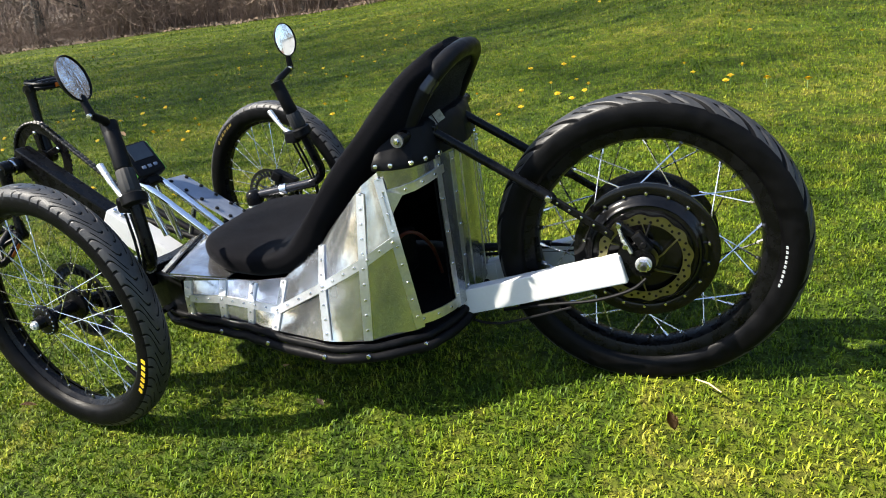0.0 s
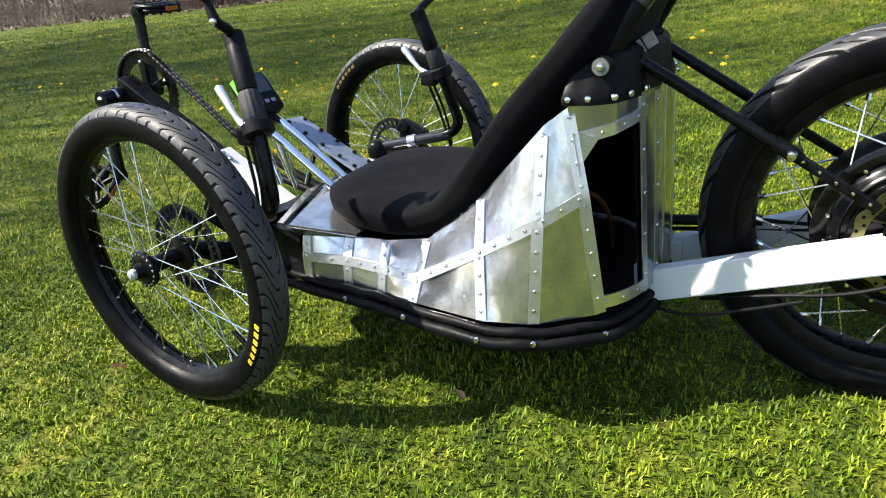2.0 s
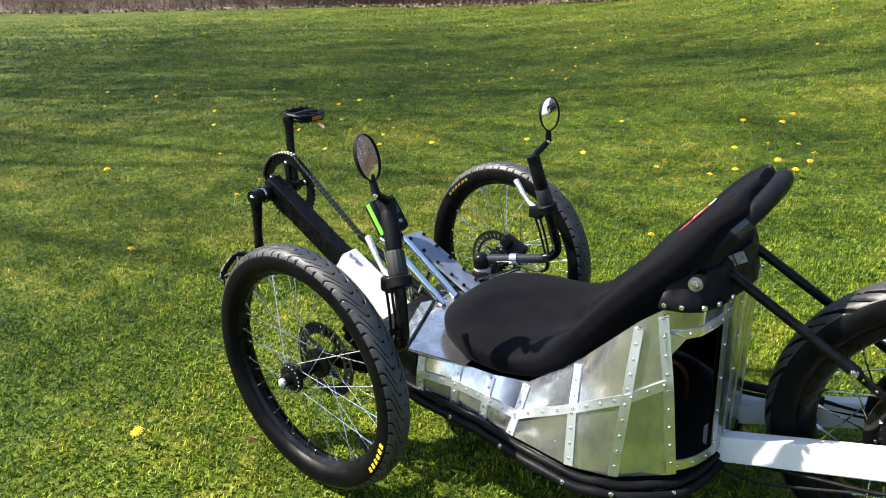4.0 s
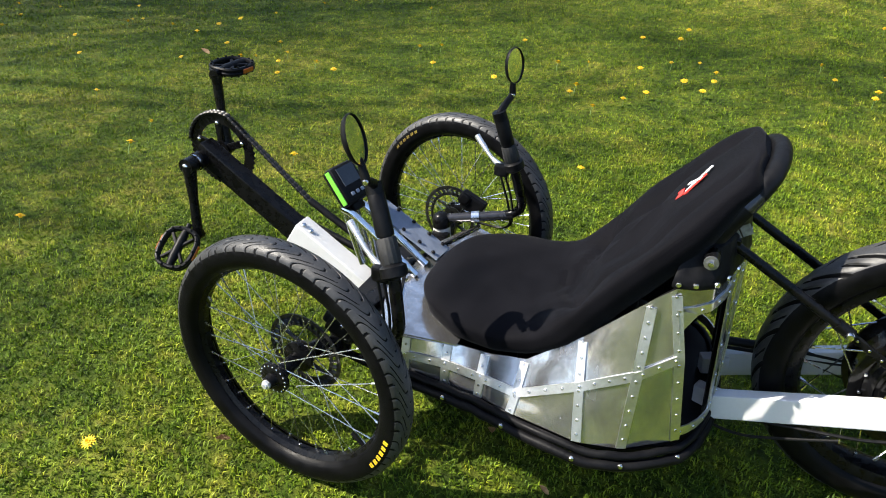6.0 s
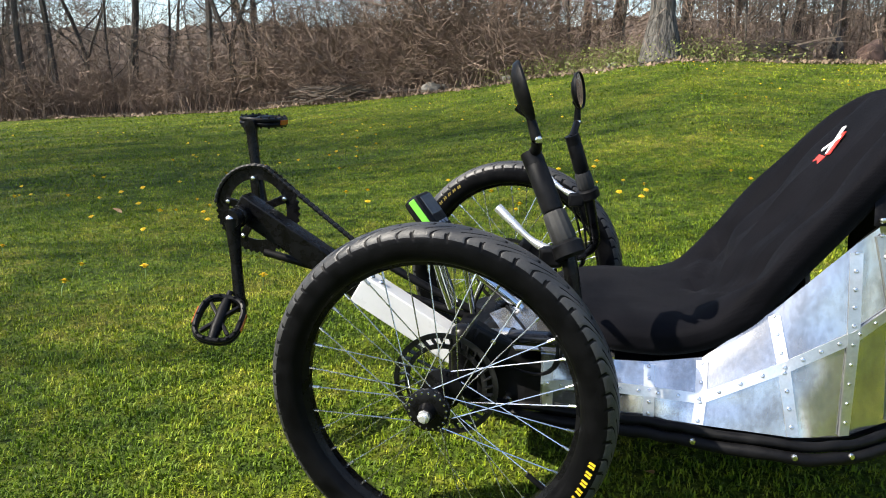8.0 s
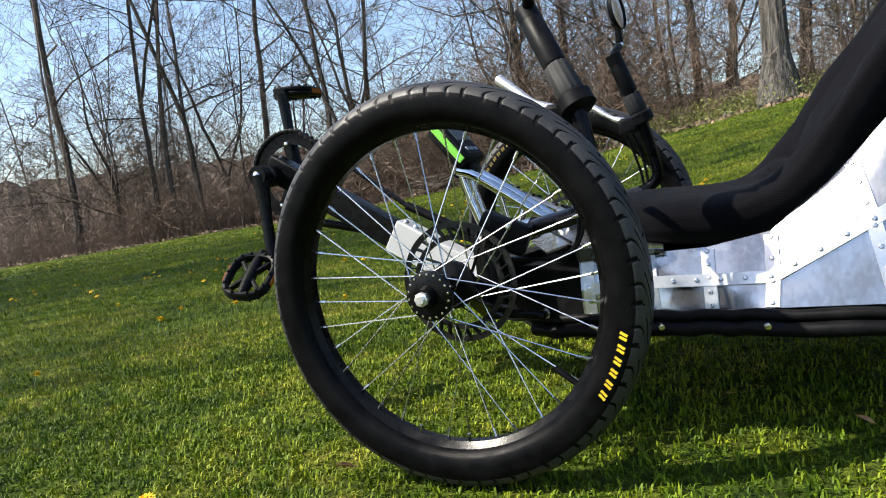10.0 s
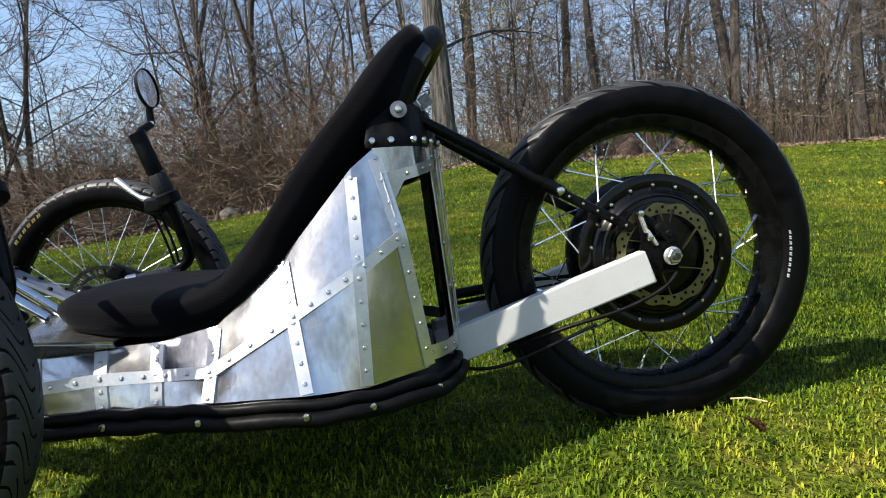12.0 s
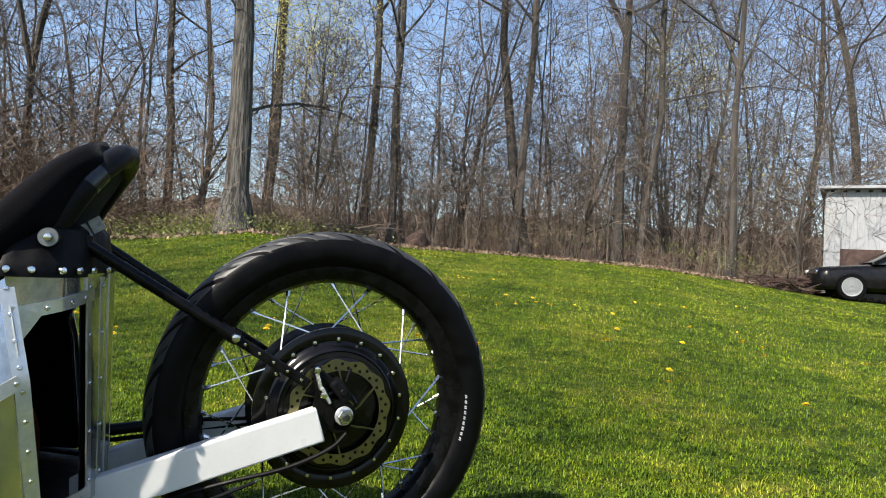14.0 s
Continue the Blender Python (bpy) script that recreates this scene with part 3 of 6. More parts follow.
bm = bmesh.new()
beam(bm, (-0.036, -0.080, 0.352), (-0.006, -0.080, 0.330), 0.013, 0.014, (0, 1, 0), 0.004)
beam(bm, (-0.012, -0.080, 0.340), (0.014, -0.080, 0.308), 0.020, 0.022, (0, 1, 0), 0.006)
tube(bm, [(0.008, -0.086, 0.338), (0.014, -0.086, 0.358)], 0.0025, 8)
knob(bm, (0.004, -0.090, 0.322), (0, -1, 0), 0.006, 0.004)
part("brake_caliper", bm, MATT_BLACK, trike, "black mechanical disc caliper")
bm = bmesh.new()
tube(bm, bend([(0.010, -0.096, 0.262), (-0.012, -0.102, 0.240), (-0.08, -0.100, 0.212), (-0.16, -0.090, 0.196), (-0.26, -0.06, 0.16)], 6), 0.0032, 8)
tube(bm, bend([(-0.12, -0.098, 0.196), (-0.19, -0.096, 0.170), (-0.28, -0.090, 0.138), (-0.36, -0.07, 0.150)], 6), 0.0028, 8)
part("motor_cable", bm, MATT_BLACK, trike, "black cable from the hub motor")
bm = bmesh.new()
lathe(bm, [(0.02, 0.070), (0.036, 0.070), (0.036, 0.074), (0.02, 0.074)], 36, RM, True)
part("sprocket", bm, DARK_STEEL, rear)
bm = bmesh.new()
tube(bm, [(-0.345, 0.060, 0.238), (-0.19, 0.064, 0.252)], 0.009, 10)
tube(bm, [(-0.19, 0.064, 0.252), (-0.01, 0.072, 0.252)], 0.004, 6)
tube(bm, [(-0.345, 0.060, 0.222), (-0.01, 0.072, 0.253 - 0.0)], 0.004, 6)
part("chain_tube", bm, MATT_BLACK, trike, "black chain guide tube")

# boom, bottom bracket, cranks and pedals
bm = bmesh.new()
beam(bm, (-1.508, 0, 0.454), (-1.245, 0, 0.282), 0.042, 0.048)
lathe(bm, [(0, -0.04), (0.021, -0.04), (0.021, 0.036), (0, 0.036)], 24, Matrix.Translation((-1.497, 0, 0.434)))
boom = part("boom", bm, BLACK, trike, "black square boom tube with bottom bracket")
bm = bmesh.new()
lathe(bm, [(0, -0.047), (0.019, -0.047), (0.019, -0.039), (0, -0.039)], 20, Matrix.Translation((-1.497, 0, 0.434)))
part("bearing_ring", bm, STEEL, boom, "bright bearing ring")
bm = bmesh.new()
beam(bm, (-1.268, 0, 0.298), (-1.045, 0, 0.160), 0.050, 0.060)
main_tube = part("main_tube", bm, WHITE, trike, "white painted square main tube")
for q in (0.05, 0.13):
    bm = bmesh.new()
    knob(bm, (-1.268 + 0.223 * q + 0.016, -0.010, 0.298 - 0.138 * q + 0.0252), (0.53, 0, 0.85), 0.006, 0.006)
    part("pinch_bolt", bm, STEEL, main_tube)


def crank(a, b, y_axle):
    bm = bmesh.new()
    a, b = Vector(a), Vector(b)
    pts = [a, a.lerp(b, 0.12), a.lerp(b, 0.5), a.lerp(b, 0.9), b]
    tube(bm, pts, [0.017, 0.0145, 0.0105, 0.0115, 0.0135], 12)
    lathe(bm, [(0, -0.012), (0.018, -0.012), (0.018, 0.012), (0, 0.012)], 20, Matrix.Translation(a))
    lathe(bm, [(0, -0.009), (0.013, -0.009), (0.013, 0.009), (0, 0.009)], 16, Matrix.Translation(b))
    arm = part("crank", bm, BLACK, trike, "black forged crank arm")
    bm = bmesh.new()
    knob(bm, a + Vector((0, y_axle * 0.012, 0)), (0, y_axle, 0), 0.008, 0.004)
    part("crank_bolt", bm, STEEL, arm)
    return arm


def pedal(at, side, tip, spin):
    """A platform pedal: rounded cage with teeth, cross web, spindle body and amber reflectors."""
    M = Matrix.Translation(at) @ Matrix.Rotation(radians(spin), 4, "X") @ Matrix.Rotation(radians(tip), 4, "Y")
    bm = bmesh.new()
    loop = []
    for k in range(29):
        a = 2 * math.pi * k / 28
        c, w = math.cos(a), math.sin(a)
        loop.append((0.040 * math.copysign(abs(c) ** 0.7, c), 0.047 * math.copysign(abs(w) ** 0.7, w), 0.0))
    for dz in (-0.0045, 0.0045):
        tube(bm, [(x, y, dz) for x, y, _ in loop], 0.0052, 8, False)
    for k in range(0, 28, 2):
        x, y, _ = loop[k]
        block(bm, (0.004, 0.004, 0.025), Matrix.Translation((x, y, 0)), 0.001)
    for a in (0.75, -0.75):
        beam(bm, (-0.036 * math.cos(a), -0.046 * math.sin(a), 0), (0.036 * math.cos(a), 0.046 * math.sin(a), 0), 0.007, 0.011, bevel=0.002)
    tube(bm, [(0, -0.047, 0), (0, -0.02, 0), (0, 0.02, 0), (0, 0.047, 0)], [0.008, 0.011, 0.011, 0.008], 12)
    tube(bm, [(0, 0, 0), (0, -side * 0.062, 0)], 0.006, 8)
    bmesh.ops.transform(bm, matrix=M, verts=bm.verts)
    p = part("pedal", bm, MATT_BLACK, trike, "black rounded platform pedal")
    for x in (-0.0452, 0.0452):
        bm = bmesh.new()
        block(bm, (0.003, 0.036, 0.010), M @ Matrix.Translation((x, 0, 0)), 0.001)
        part("reflector", bm, AMBER, p, "amber pedal reflector", smooth=False)


AMBER = material("amber_plastic", (0.28, 0.06, 0.01), (0.35, 0.09, 0.015), 0.2, 0.05)
crank((-1.499, 0.072, 0.432), (-1.517, 0.088, 0.598), 1)
crank((-1.494, -0.066, 0.436), (-1.484, -0.082, 0.272), -1)
pedal((-1.512, 0.142, 0.606), 1, 4, 0)
pedal((-1.498, -0.138, 0.260), -1, 12, 38)


def chainring():
    c, y, r = Vector((-1.499, 0.056, 0.431)), 0.0, 0.088
    M = Matrix.Translation(c)
    bm = bmesh.new()
    n = 44
    outer, inner = [], []
    for yy in (-0.0015, 0.0015):
        outer.append([bm.verts.new(((r + (0.0035 if k % 4 in (1, 2) else 0)) * math.cos(2 * math.pi * k / (4 * n)), yy, (r + (0.0035 if k % 4 in (1, 2) else 0)) * math.sin(2 * math.pi * k / (4 * n)))) for k in range(4 * n)])
        inner.append([bm.verts.new((r * 0.72 * math.cos(2 * math.pi * k / (4 * n)), yy, r * 0.72 * math.sin(2 * math.pi * k / (4 * n)))) for k in range(4 * n)])
    for k in range(4 * n):
        j = (k + 1) % (4 * n)
        bm.faces.new((outer[0][k], outer[0][j], outer[1][j], outer[1][k]))
        bm.faces.new((inner[0][k], inner[0][j], inner[1][j], inner[1][k]))
        for q in (0, 1):
            bm.faces.new((outer[q][k], outer[q][j], inner[q][j], inner[q][k]))
    lathe(bm, [(0, -0.006), (0.022, -0.006), (0.022, 0.006), (0, 0.006)], 24)
    for k in range(5):
        a = 2 * math.pi * (k + 0.3) / 5
        beam(bm, (0.015 * math.cos(a), 0, 0.015 * math.sin(a)), (r * 0.8 * math.cos(a), 0, r * 0.8 * math.sin(a)), 0.017, 0.006, (0, 1, 0), 0.002)
    bmesh.ops.transform(bm, matrix=M, verts=bm.verts)
    ring = part("chainring", bm, BLACK, trike, "black chainring with five-arm spider")
    for k in range(5):
        a = 2 * math.pi * (k + 0.3) / 5
        bm = bmesh.new()
        knob(bm, c + Vector((r * 0.74 * math.cos(a), -0.003, r * 0.74 * math.sin(a))), (0, -1, 0), 0.005, 0.003)
        part("chainring_bolt", bm, STEEL, ring)


chainring()


def chain_run():
    """Links on the chainring's upper edge and along the taut run to the guide tube."""
    c, r, y = Vector((-1.499, 0, 0.431)), 0.0905, 0.056
    pts = [c + Vector((r * math.cos(radians(a)), y, r * math.sin(radians(a)))) for a in range(170, 66, -8)]
    a, b = pts[-1], Vector((-1.262, 0.056, 0.345))
    n = int((b - a).length / 0.0127)
    pts += [a.lerp(b, (k + 1) / n) for k in range(n)]
    bm = bmesh.new()
    for s in (-1, 1):
        tube(bm, [(-0.0085, s * 0.0042, 0), (-0.004, s * 0.0042, 0), (0.0, s * 0.0042, 0), (0.004, s * 0.0042, 0), (0.0085, s * 0.0042, 0)], [0.0034, 0.0048, 0.0026, 0.0048, 0.0034], 6)
    tube(bm, [(-0.0063, -0.006, 0), (-0.0063, 0.006, 0)], 0.0028, 6)
    me = bpy.data.meshes.new("chain_link")
    bm.to_mesh(me)
    bm.free()
    bm = bmesh.new()
    tube(bm, pts, 0.0012, 5)
    chain = part("chain", bm, CHAIN_STEEL, trike, "steel roller chain")
    for p, q in zip(pts, pts[1:]):
        m = (q - p).to_track_quat("X", "Z").to_matrix().to_4x4()
        m.translation = (p + q) / 2
        link("chain_link", me, CHAIN_STEEL, chain, matrix=m)
    bm = bmesh.new()
    tube(bm, bend([b, (-1.13, 0.056, 0.272), (-1.0, 0.056, 0.215), (-0.9, 0.056, 0.2)], 4), 0.0085, 10)
    tube(bm, bend([(-1.49, 0.056, 0.342), (-1.3, 0.056, 0.295), (-1.1, 0.056, 0.235), (-0.9, 0.056, 0.18)], 4), 0.0085, 10)
    part("chain_guide", bm, MATT_BLACK, trike, "black plastic chain guide tubes")


chain_run()

# front frame: cross beam, kingpins, pan and top deck
for s, kx in ((-1, -1.028), (1, -0.995)):
    bm = bmesh.new()
    beam(bm, (-0.985, 0, 0.232), (kx + 0.004, s * 0.205, 0.238), 0.042, 0.042)
    cross = part("cross_beam", bm, BLACK, trike, "black painted cross beam")
    bm = bmesh.new()
    tube(bm, [(kx, s * 0.222, 0.192), (kx - 0.002, s * 0.214, 0.272)], 0.021, 20)
    part("kingpin_tube", bm, WHITE if s > 0 else BLACK, cross, "kingpin housing")
    bm = bmesh.new()
    tube(bm, [(kx - 0.002, s * 0.214, 0.268), (kx - 0.003, s * 0.213, 0.282), (kx - 0.003, s * 0.212, 0.296), (kx - 0.003, s * 0.212, 0.303)], [0.022, 0.022, 0.019, 0.010], 18)
    tube(bm, [(kx, s * 0.222, 0.178), (kx, s * 0.222, 0.196)], 0.019, 16)
    tube(bm, [(kx, s * 0.225, 0.205), (kx - 0.01, s * 0.29, 0.238), (kx - 0.012, s * 0.318, 0.248)], [0.016, 0.014, 0.012], 14)
    beam(bm, (kx, s * 0.224, 0.188), (kx - 0.008, s * 0.300, 0.236), 0.030, 0.026)
    part("stub_axle_carrier", bm, BLACK, cross, "black steering knuckle")
    bm = bmesh.new()
    block(bm, (0.060, 0.026, 0.042), Matrix.Translation((kx + 0.050, s * 0.292, 0.302)) @ Matrix.Rotation(radians(25), 4, "Y"), 0.006)
    block(bm, (0.03, 0.030, 0.030), Matrix.Translation((kx + 0.030, s * 0.288, 0.318)) @ Matrix.Rotation(radians(30), 4, "Y"), 0.006)
    cal = part("front_caliper", bm, MATT_BLACK, trike, "black disc brake caliper")
    bm = bmesh.new()
    knob(bm, (kx + 0.056, s * 0.304, 0.312), (0, s, 0), 0.005, 0.005)
    part("caliper_bolt", bm, STEEL, cal)
    bm = bmesh.new()
    tube(bm, [(kx + 0.07, s * 0.235, 0.178), (kx + 0.07, s * 0.02, 0.165)], 0.006, 8)
    beam(bm, (kx, s * 0.222, 0.184), (kx + 0.075, s * 0.232, 0.178), 0.018, 0.010)
    tie = part("tie_rod", bm, BLACK, trike, "thin black steering tie rod")
    bm = bmesh.new()
    tube(bm, [(kx + 0.07, s * 0.215, 0.177), (kx + 0.07, s * 0.180, 0.175)], 0.0075, 8)
    part("rod_end", bm, STEEL, tie)

bm = bmesh.new()
sec = [(-0.905, 0.205, 0.163, 0.246), (-0.96, 0.188, 0.160, 0.244), (-1.02, 0.165, 0.158, 0.240), (-1.07, 0.130, 0.162, 0.232)]
rings = [[bm.verts.new((x, y, z)) for y, z in ((-w, lo), (-w, hi), (w, hi), (w, lo))] for x, w, lo, hi in sec]
for a, b in zip(rings, rings[1:]):
    for k in range(4):
        bm.faces.new((a[k], a[(k + 1) % 4], b[(k + 1) % 4], b[k]))
bm.faces.new(rings[-1])
part("front_pan", bm, MATT_BLACK, trike, "black front belly pan", smooth=False)


def plate(name, pts, thick, mat, parent, label=""):
    """A flat sheet with thickness from corner points in order."""
    bm = bmesh.new()
    pts = [Vector(p) for p in pts]
    n = (pts[1] - pts[0]).cross(pts[2] - pts[0]).normalized() * thick
    rows = [[bm.verts.new(p + n * k) for p in pts] for k in (-0.5, 0.5)]
    bm.faces.new(rows[0][::-1])
    bm.faces.new(rows[1])
    for k in range(len(pts)):
        j = (k + 1) % len(pts)
        bm.faces.new((rows[0][k], rows[0][j], rows[1][j], rows[1][k]))
    return part(name, bm, mat, parent, label, smooth=False)


deck = plate("top_deck", [(-0.905, -0.232, 0.272), (-0.975, -0.030, 0.272), (-0.975, 0.030, 0.272), (-0.905, 0.232, 0.272), (-0.79, 0.200, 0.256), (-0.79, -0.200, 0.256)], 0.003, ALU, trike, "bright aluminium deck in front of the seat")
for s in (-1, 1):
    plate("deck_wing", [(-0.906, s * 0.236, 0.2755), (-0.980, s * 0.033, 0.276), (-1.008, s * 0.040, 0.264), (-0.948, s * 0.205, 0.262)], 0.003, ALU, deck, "bare aluminium deck edge plate")
    bm = bmesh.new()
    beam(bm, (-0.906, s * 0.236, 0.2775), (-0.978, s * 0.028, 0.2785), 0.004, 0.002, (0, 0, 1), 0)
    part("seam", bm, MATT_BLACK, deck, "dark sealing seam")
    plate("deck_side", [(-0.905, s * 0.2065, 0.246), (-0.905, s * 0.2325, 0.270), (-0.79, s * 0.200, 0.254), (-0.79, s * 0.190, 0.248)], 0.002, ALU, deck)

# chrome stays, display and cover plate between boom and seat
bm = bmesh.new()
for y in (-0.028, 0.010):
    tube(bm, bend([(-1.120, y, 0.398), (-1.108, y, 0.345), (-1.082, y, 0.268)], 5), 0.0075, 12)
for y in (-0.034, 0.016):
    tube(bm, bend([(-1.122, y, 0.396), (-1.095, y, 0.388), (-0.950, y, 0.276)], 5), 0.0085, 12)
tube(bm, [(-1.122, -0.034, 0.394), (-1.122, 0.016, 0.394)], 0.011, 12)
tube(bm, [(-1.055, -0.034, 0.355), (-1.04, -0.030, 0.262)], 0.006, 10)
tube(bm, [(-1.02, 0.016, 0.33), (-1.05, 0.016, 0.258)], 0.006, 10)
stay = part("display_stay", bm, CHROME, trike, "chromed tubular stay between boom and seat")
cover = plate("cover_plate", [(-1.105, 0.028, 0.384), (-1.105, 0.098, 0.376), (-0.930, 0.098, 0.278), (-0.930, 0.028, 0.286)], 0.005, BLUE_GREY, trike, "blue-grey cover plate held by black screws")
for q in (0.08, 0.3, 0.52, 0.74, 0.93):
    for w in (0.12, 0.88):
        bm = bmesh.new()
        knob(bm, (-1.105 + 0.175 * q, 0.028 + 0.07 * w, 0.388 - 0.097 * q - 0.008 * w), (0.5, 0, 1), 0.005, 0.004, 8)
        part("cover_screw", bm, MATT_BLACK, cover)
bm = bmesh.new()
DM = Matrix.Translation((-1.128, -0.004, 0.440)) @ Matrix.Rotation(radians(-8), 4, "Z") @ Matrix.Rotation(radians(37.5), 4, "Y").inverted()
block(bm, (0.034, 0.078, 0.088), DM, 0.010)
block(bm, (0.030, 0.035, 0.030), DM @ Matrix.Translation((-0.012, 0, -0.045)), 0.006)
disp = part("display", bm, MATT_BLACK, trike, "black handlebar display unit with green side strips")
bm = bmesh.new()
block(bm, (0.002, 0.052, 0.040), DM @ Matrix.Translation((0.0175, 0, 0.016)), 0.0)
part("screen", bm, SCREEN, disp, "grey switched-off screen", smooth=False)
bm = bmesh.new()
for y in (-0.016, 0, 0.016):
    block(bm, (0.004, 0.010, 0.008), DM @ Matrix.Translation((0.017, y, -0.024)), 0.0015)
part("button", bm, BLUE_GREY, disp)
for s in (-1, 1):
    bm = bmesh.new()
    block(bm, (0.013, 0.003, 0.078), DM @ Matrix.Translation((0.004, s * 0.0400, 0.0)), 0.0012)
    part("side_strip", bm, GREEN, disp, "bright green side strip", smooth=False)


# handlebars with grips, levers and mirrors
def handlebar(s, base, low, mid, top, lever_tip, mirror_base, mirror_piv, mirror_at):
    base, low, mid, top = (Vector(p) for p in (base, low, mid, top))
    bm = bmesh.new()
    tube(bm, bend([base, low, mid, top], 8, 0.3), 0.0112, 14)
    bar = part("handlebar", bm, BLACK, trike, "black bent steering bar")
    d = (top - mid).normalized()
    bm = bmesh.new()
    a, b = base.lerp(low, 0.10), base.lerp(low, 0.86)
    tube(bm, [a, b], 0.0118, 14)
    part("bar_tube", bm, BAR_METAL, bar, "bright metal section of the bar")
    bm = bmesh.new()
    lo = base.lerp(low, 0.42)
    tube(bm, [lo - (low - base).normalized() * 0.009, lo + (low - base).normalized() * 0.009], 0.0148, 14)
    part("cable_clip", bm, STEEL, bar, "bright metal clip")
    bm = bmesh.new()
    h = mid.lerp(top, 0.42)
    sd = d.orthogonal().normalized()
    rows = []
    for p, rad in ((mid + d * 0.012, 0.0165), (mid + d * 0.016, 0.0182), (h - d * 0.003, 0.0168), (h, 0.0155)):
        rows.append([bm.verts.new(p + rad * (1.0 if k % 3 else 0.93) * (math.cos(2 * math.pi * k / 42) * sd + math.sin(2 * math.pi * k / 42) * d.cross(sd))) for k in range(42)])
    for a, b in zip(rows, rows[1:]):
        for k in range(42):
            bm.faces.new((a[k], a[(k + 1) % 42], b[(k + 1) % 42], b[k]))
    bm.faces.new(rows[0][::-1])
    bm.faces.new(rows[-1])
    part("twist_grip", bm, GRIP, bar, "ribbed grey rubber grip")
    bm = bmesh.new()
    tube(bm, [h + d * 0.002, h + d * 0.006, top - d * 0.004, top], [0.0148, 0.0158, 0.0152, 0.0135], 16)
    part("grip", bm, MATT_BLACK, bar, "black foam grip")
    bm = bmesh.new()
    tube(bm, [mid - d * 0.012, mid - d * 0.008, mid + d * 0.008, mid + d * 0.012], [0.018, 0.0235, 0.0235, 0.018], 20)
    block(bm, (0.034, 0.026, 0.030), Matrix.Translation(mid + Vector((-0.024, s * -0.006, -0.012))), 0.006)
    part("lever_clamp", bm, MATT_BLACK, bar, "black brake lever clamp")
    bm = bmesh.new()
    tip = Vector(lever_tip)
    root = mid + Vector((-0.028, -s * 0.008, -0.004))
    m1 = root.lerp(tip, 0.3) + Vector((-0.005, 0, -0.003))
    line = bend([root, m1, tip], 5, 0.4)
    n = len(line)
    tube(bm, line, [0.0072 - 0.0026 * math.sin(math.pi * k / (n - 1)) for k in range(n)], 10)
    part("brake_lever", bm, LEVER, bar, "polished aluminium brake lever")
    bm = bmesh.new()
    c0 = mid + Vector((-0.03, 0, -0.028))
    for w in (0.0, 0.012):
        tube(bm, bend([c0 + Vector((w, 0, 0)), c0 + Vector((0.02 + w, s * 0.012, -0.07)), low + Vector((-0.03, s * 0.012, -0.06)), base + Vector((0.05, s * 0.06, -0.02))], 6), 0.0027, 6)
    part("brake_cable", bm, MATT_BLACK, bar, "thin black brake cables")
    mb, mp, mc = (Vector(p) for p in (mirror_base, mirror_piv, mirror_at))
    bm = bmesh.new()
    tube(bm, [top - d * 0.006, top + d * 0.014], 0.0155, 14)
    tube(bm, [top + d * 0.008, mb, mp], [0.009, 0.008, 0.0075], 10)
    tube(bm, [mp, mp.lerp(mc, 0.5), mc + Vector((-0.008, 0, -0.02))], [0.008, 0.0062, 0.006], 10)
    arm = part("mirror_arm", bm, MATT_BLACK, bar, "black jointed mirror arm")
    bm = bmesh.new()
    knob(bm, mp + Vector((0.003, -0.007, 0)), (0.3, -1, 0), 0.0055, 0.004)
    return bar, mc, arm, part("pivot_screw", bm, STEEL, bar, "bright pivot screw")


def mirror(bar, at, yaw, pitch, tall, wide):
    M = Matrix.Translation(at) @ Matrix.Rotation(radians(yaw), 4, "Z") @ Matrix.Rotation(radians(pitch), 4, "Y") @ Matrix.Rotation(radians(-90), 4, "Z")
    S = Matrix.Diagonal((wide, 1, tall, 1))
    bm = bmesh.new()
    lathe(bm, [(0, -0.012), (0.6, -0.010), (0.93, -0.003), (1.0, 0.003), (0.97, 0.006), (0.93, 0.004)], 40, M @ S)
    part("mirror_shell", bm, MATT_BLACK, bar, "round black mirror housing")
    bm = bmesh.new()
    lathe(bm, [(0, 0.0040), (0.5, 0.0038), (0.94, 0.0030)], 40, M @ S)
    part("mirror_glass", bm, MIRROR, bar, "round mirror glass")


bar, mc, _, _ = handlebar(-1, (-1.031, -0.212, 0.287), (-0.848, -0.318, 0.325), (-0.868, -0.304, 0.455), (-0.921, -0.264, 0.574), (-0.972, -0.262, 0.505), (-0.917, -0.277, 0.594), (-0.916, -0.302, 0.608), (-0.936, -0.302, 0.672))
mirror(bar, mc, 8, -17, 0.042, 0.035)
bar, mc, _, _ = handlebar(1, (-0.998, 0.212, 0.287), (-0.806, 0.262, 0.318), (-0.832, 0.226, 0.452), (-0.866, 0.212, 0.562), (-0.932, 0.254, 0.495), (-0.866, 0.222, 0.580), (-0.860, 0.268, 0.598), (-0.860, 0.262, 0.664))
mirror(bar, mc, -18, -7, 0.039, 0.031)


# seat
def smooth_rows(rows, n):
    """Catmull-Rom through rows of numbers."""
    P = np.array(rows, float)
    P = np.vstack([2 * P[0] - P[1], P, 2 * P[-1] - P[-2]])
    out = []
    m = len(rows) - 1
    for q in np.linspace(0, m, n):
        i = min(int(q), m - 1)
        t = q - i
        a, b, c, d = P[i], P[i + 1], P[i + 2], P[i + 3]
        out.append(0.5 * (2 * b + (c - a) * t + (2 * a - 5 * b + 4 * c - d) * t * t + (3 * b - a - 3 * c + d) * t ** 3))
    return np.array(out)


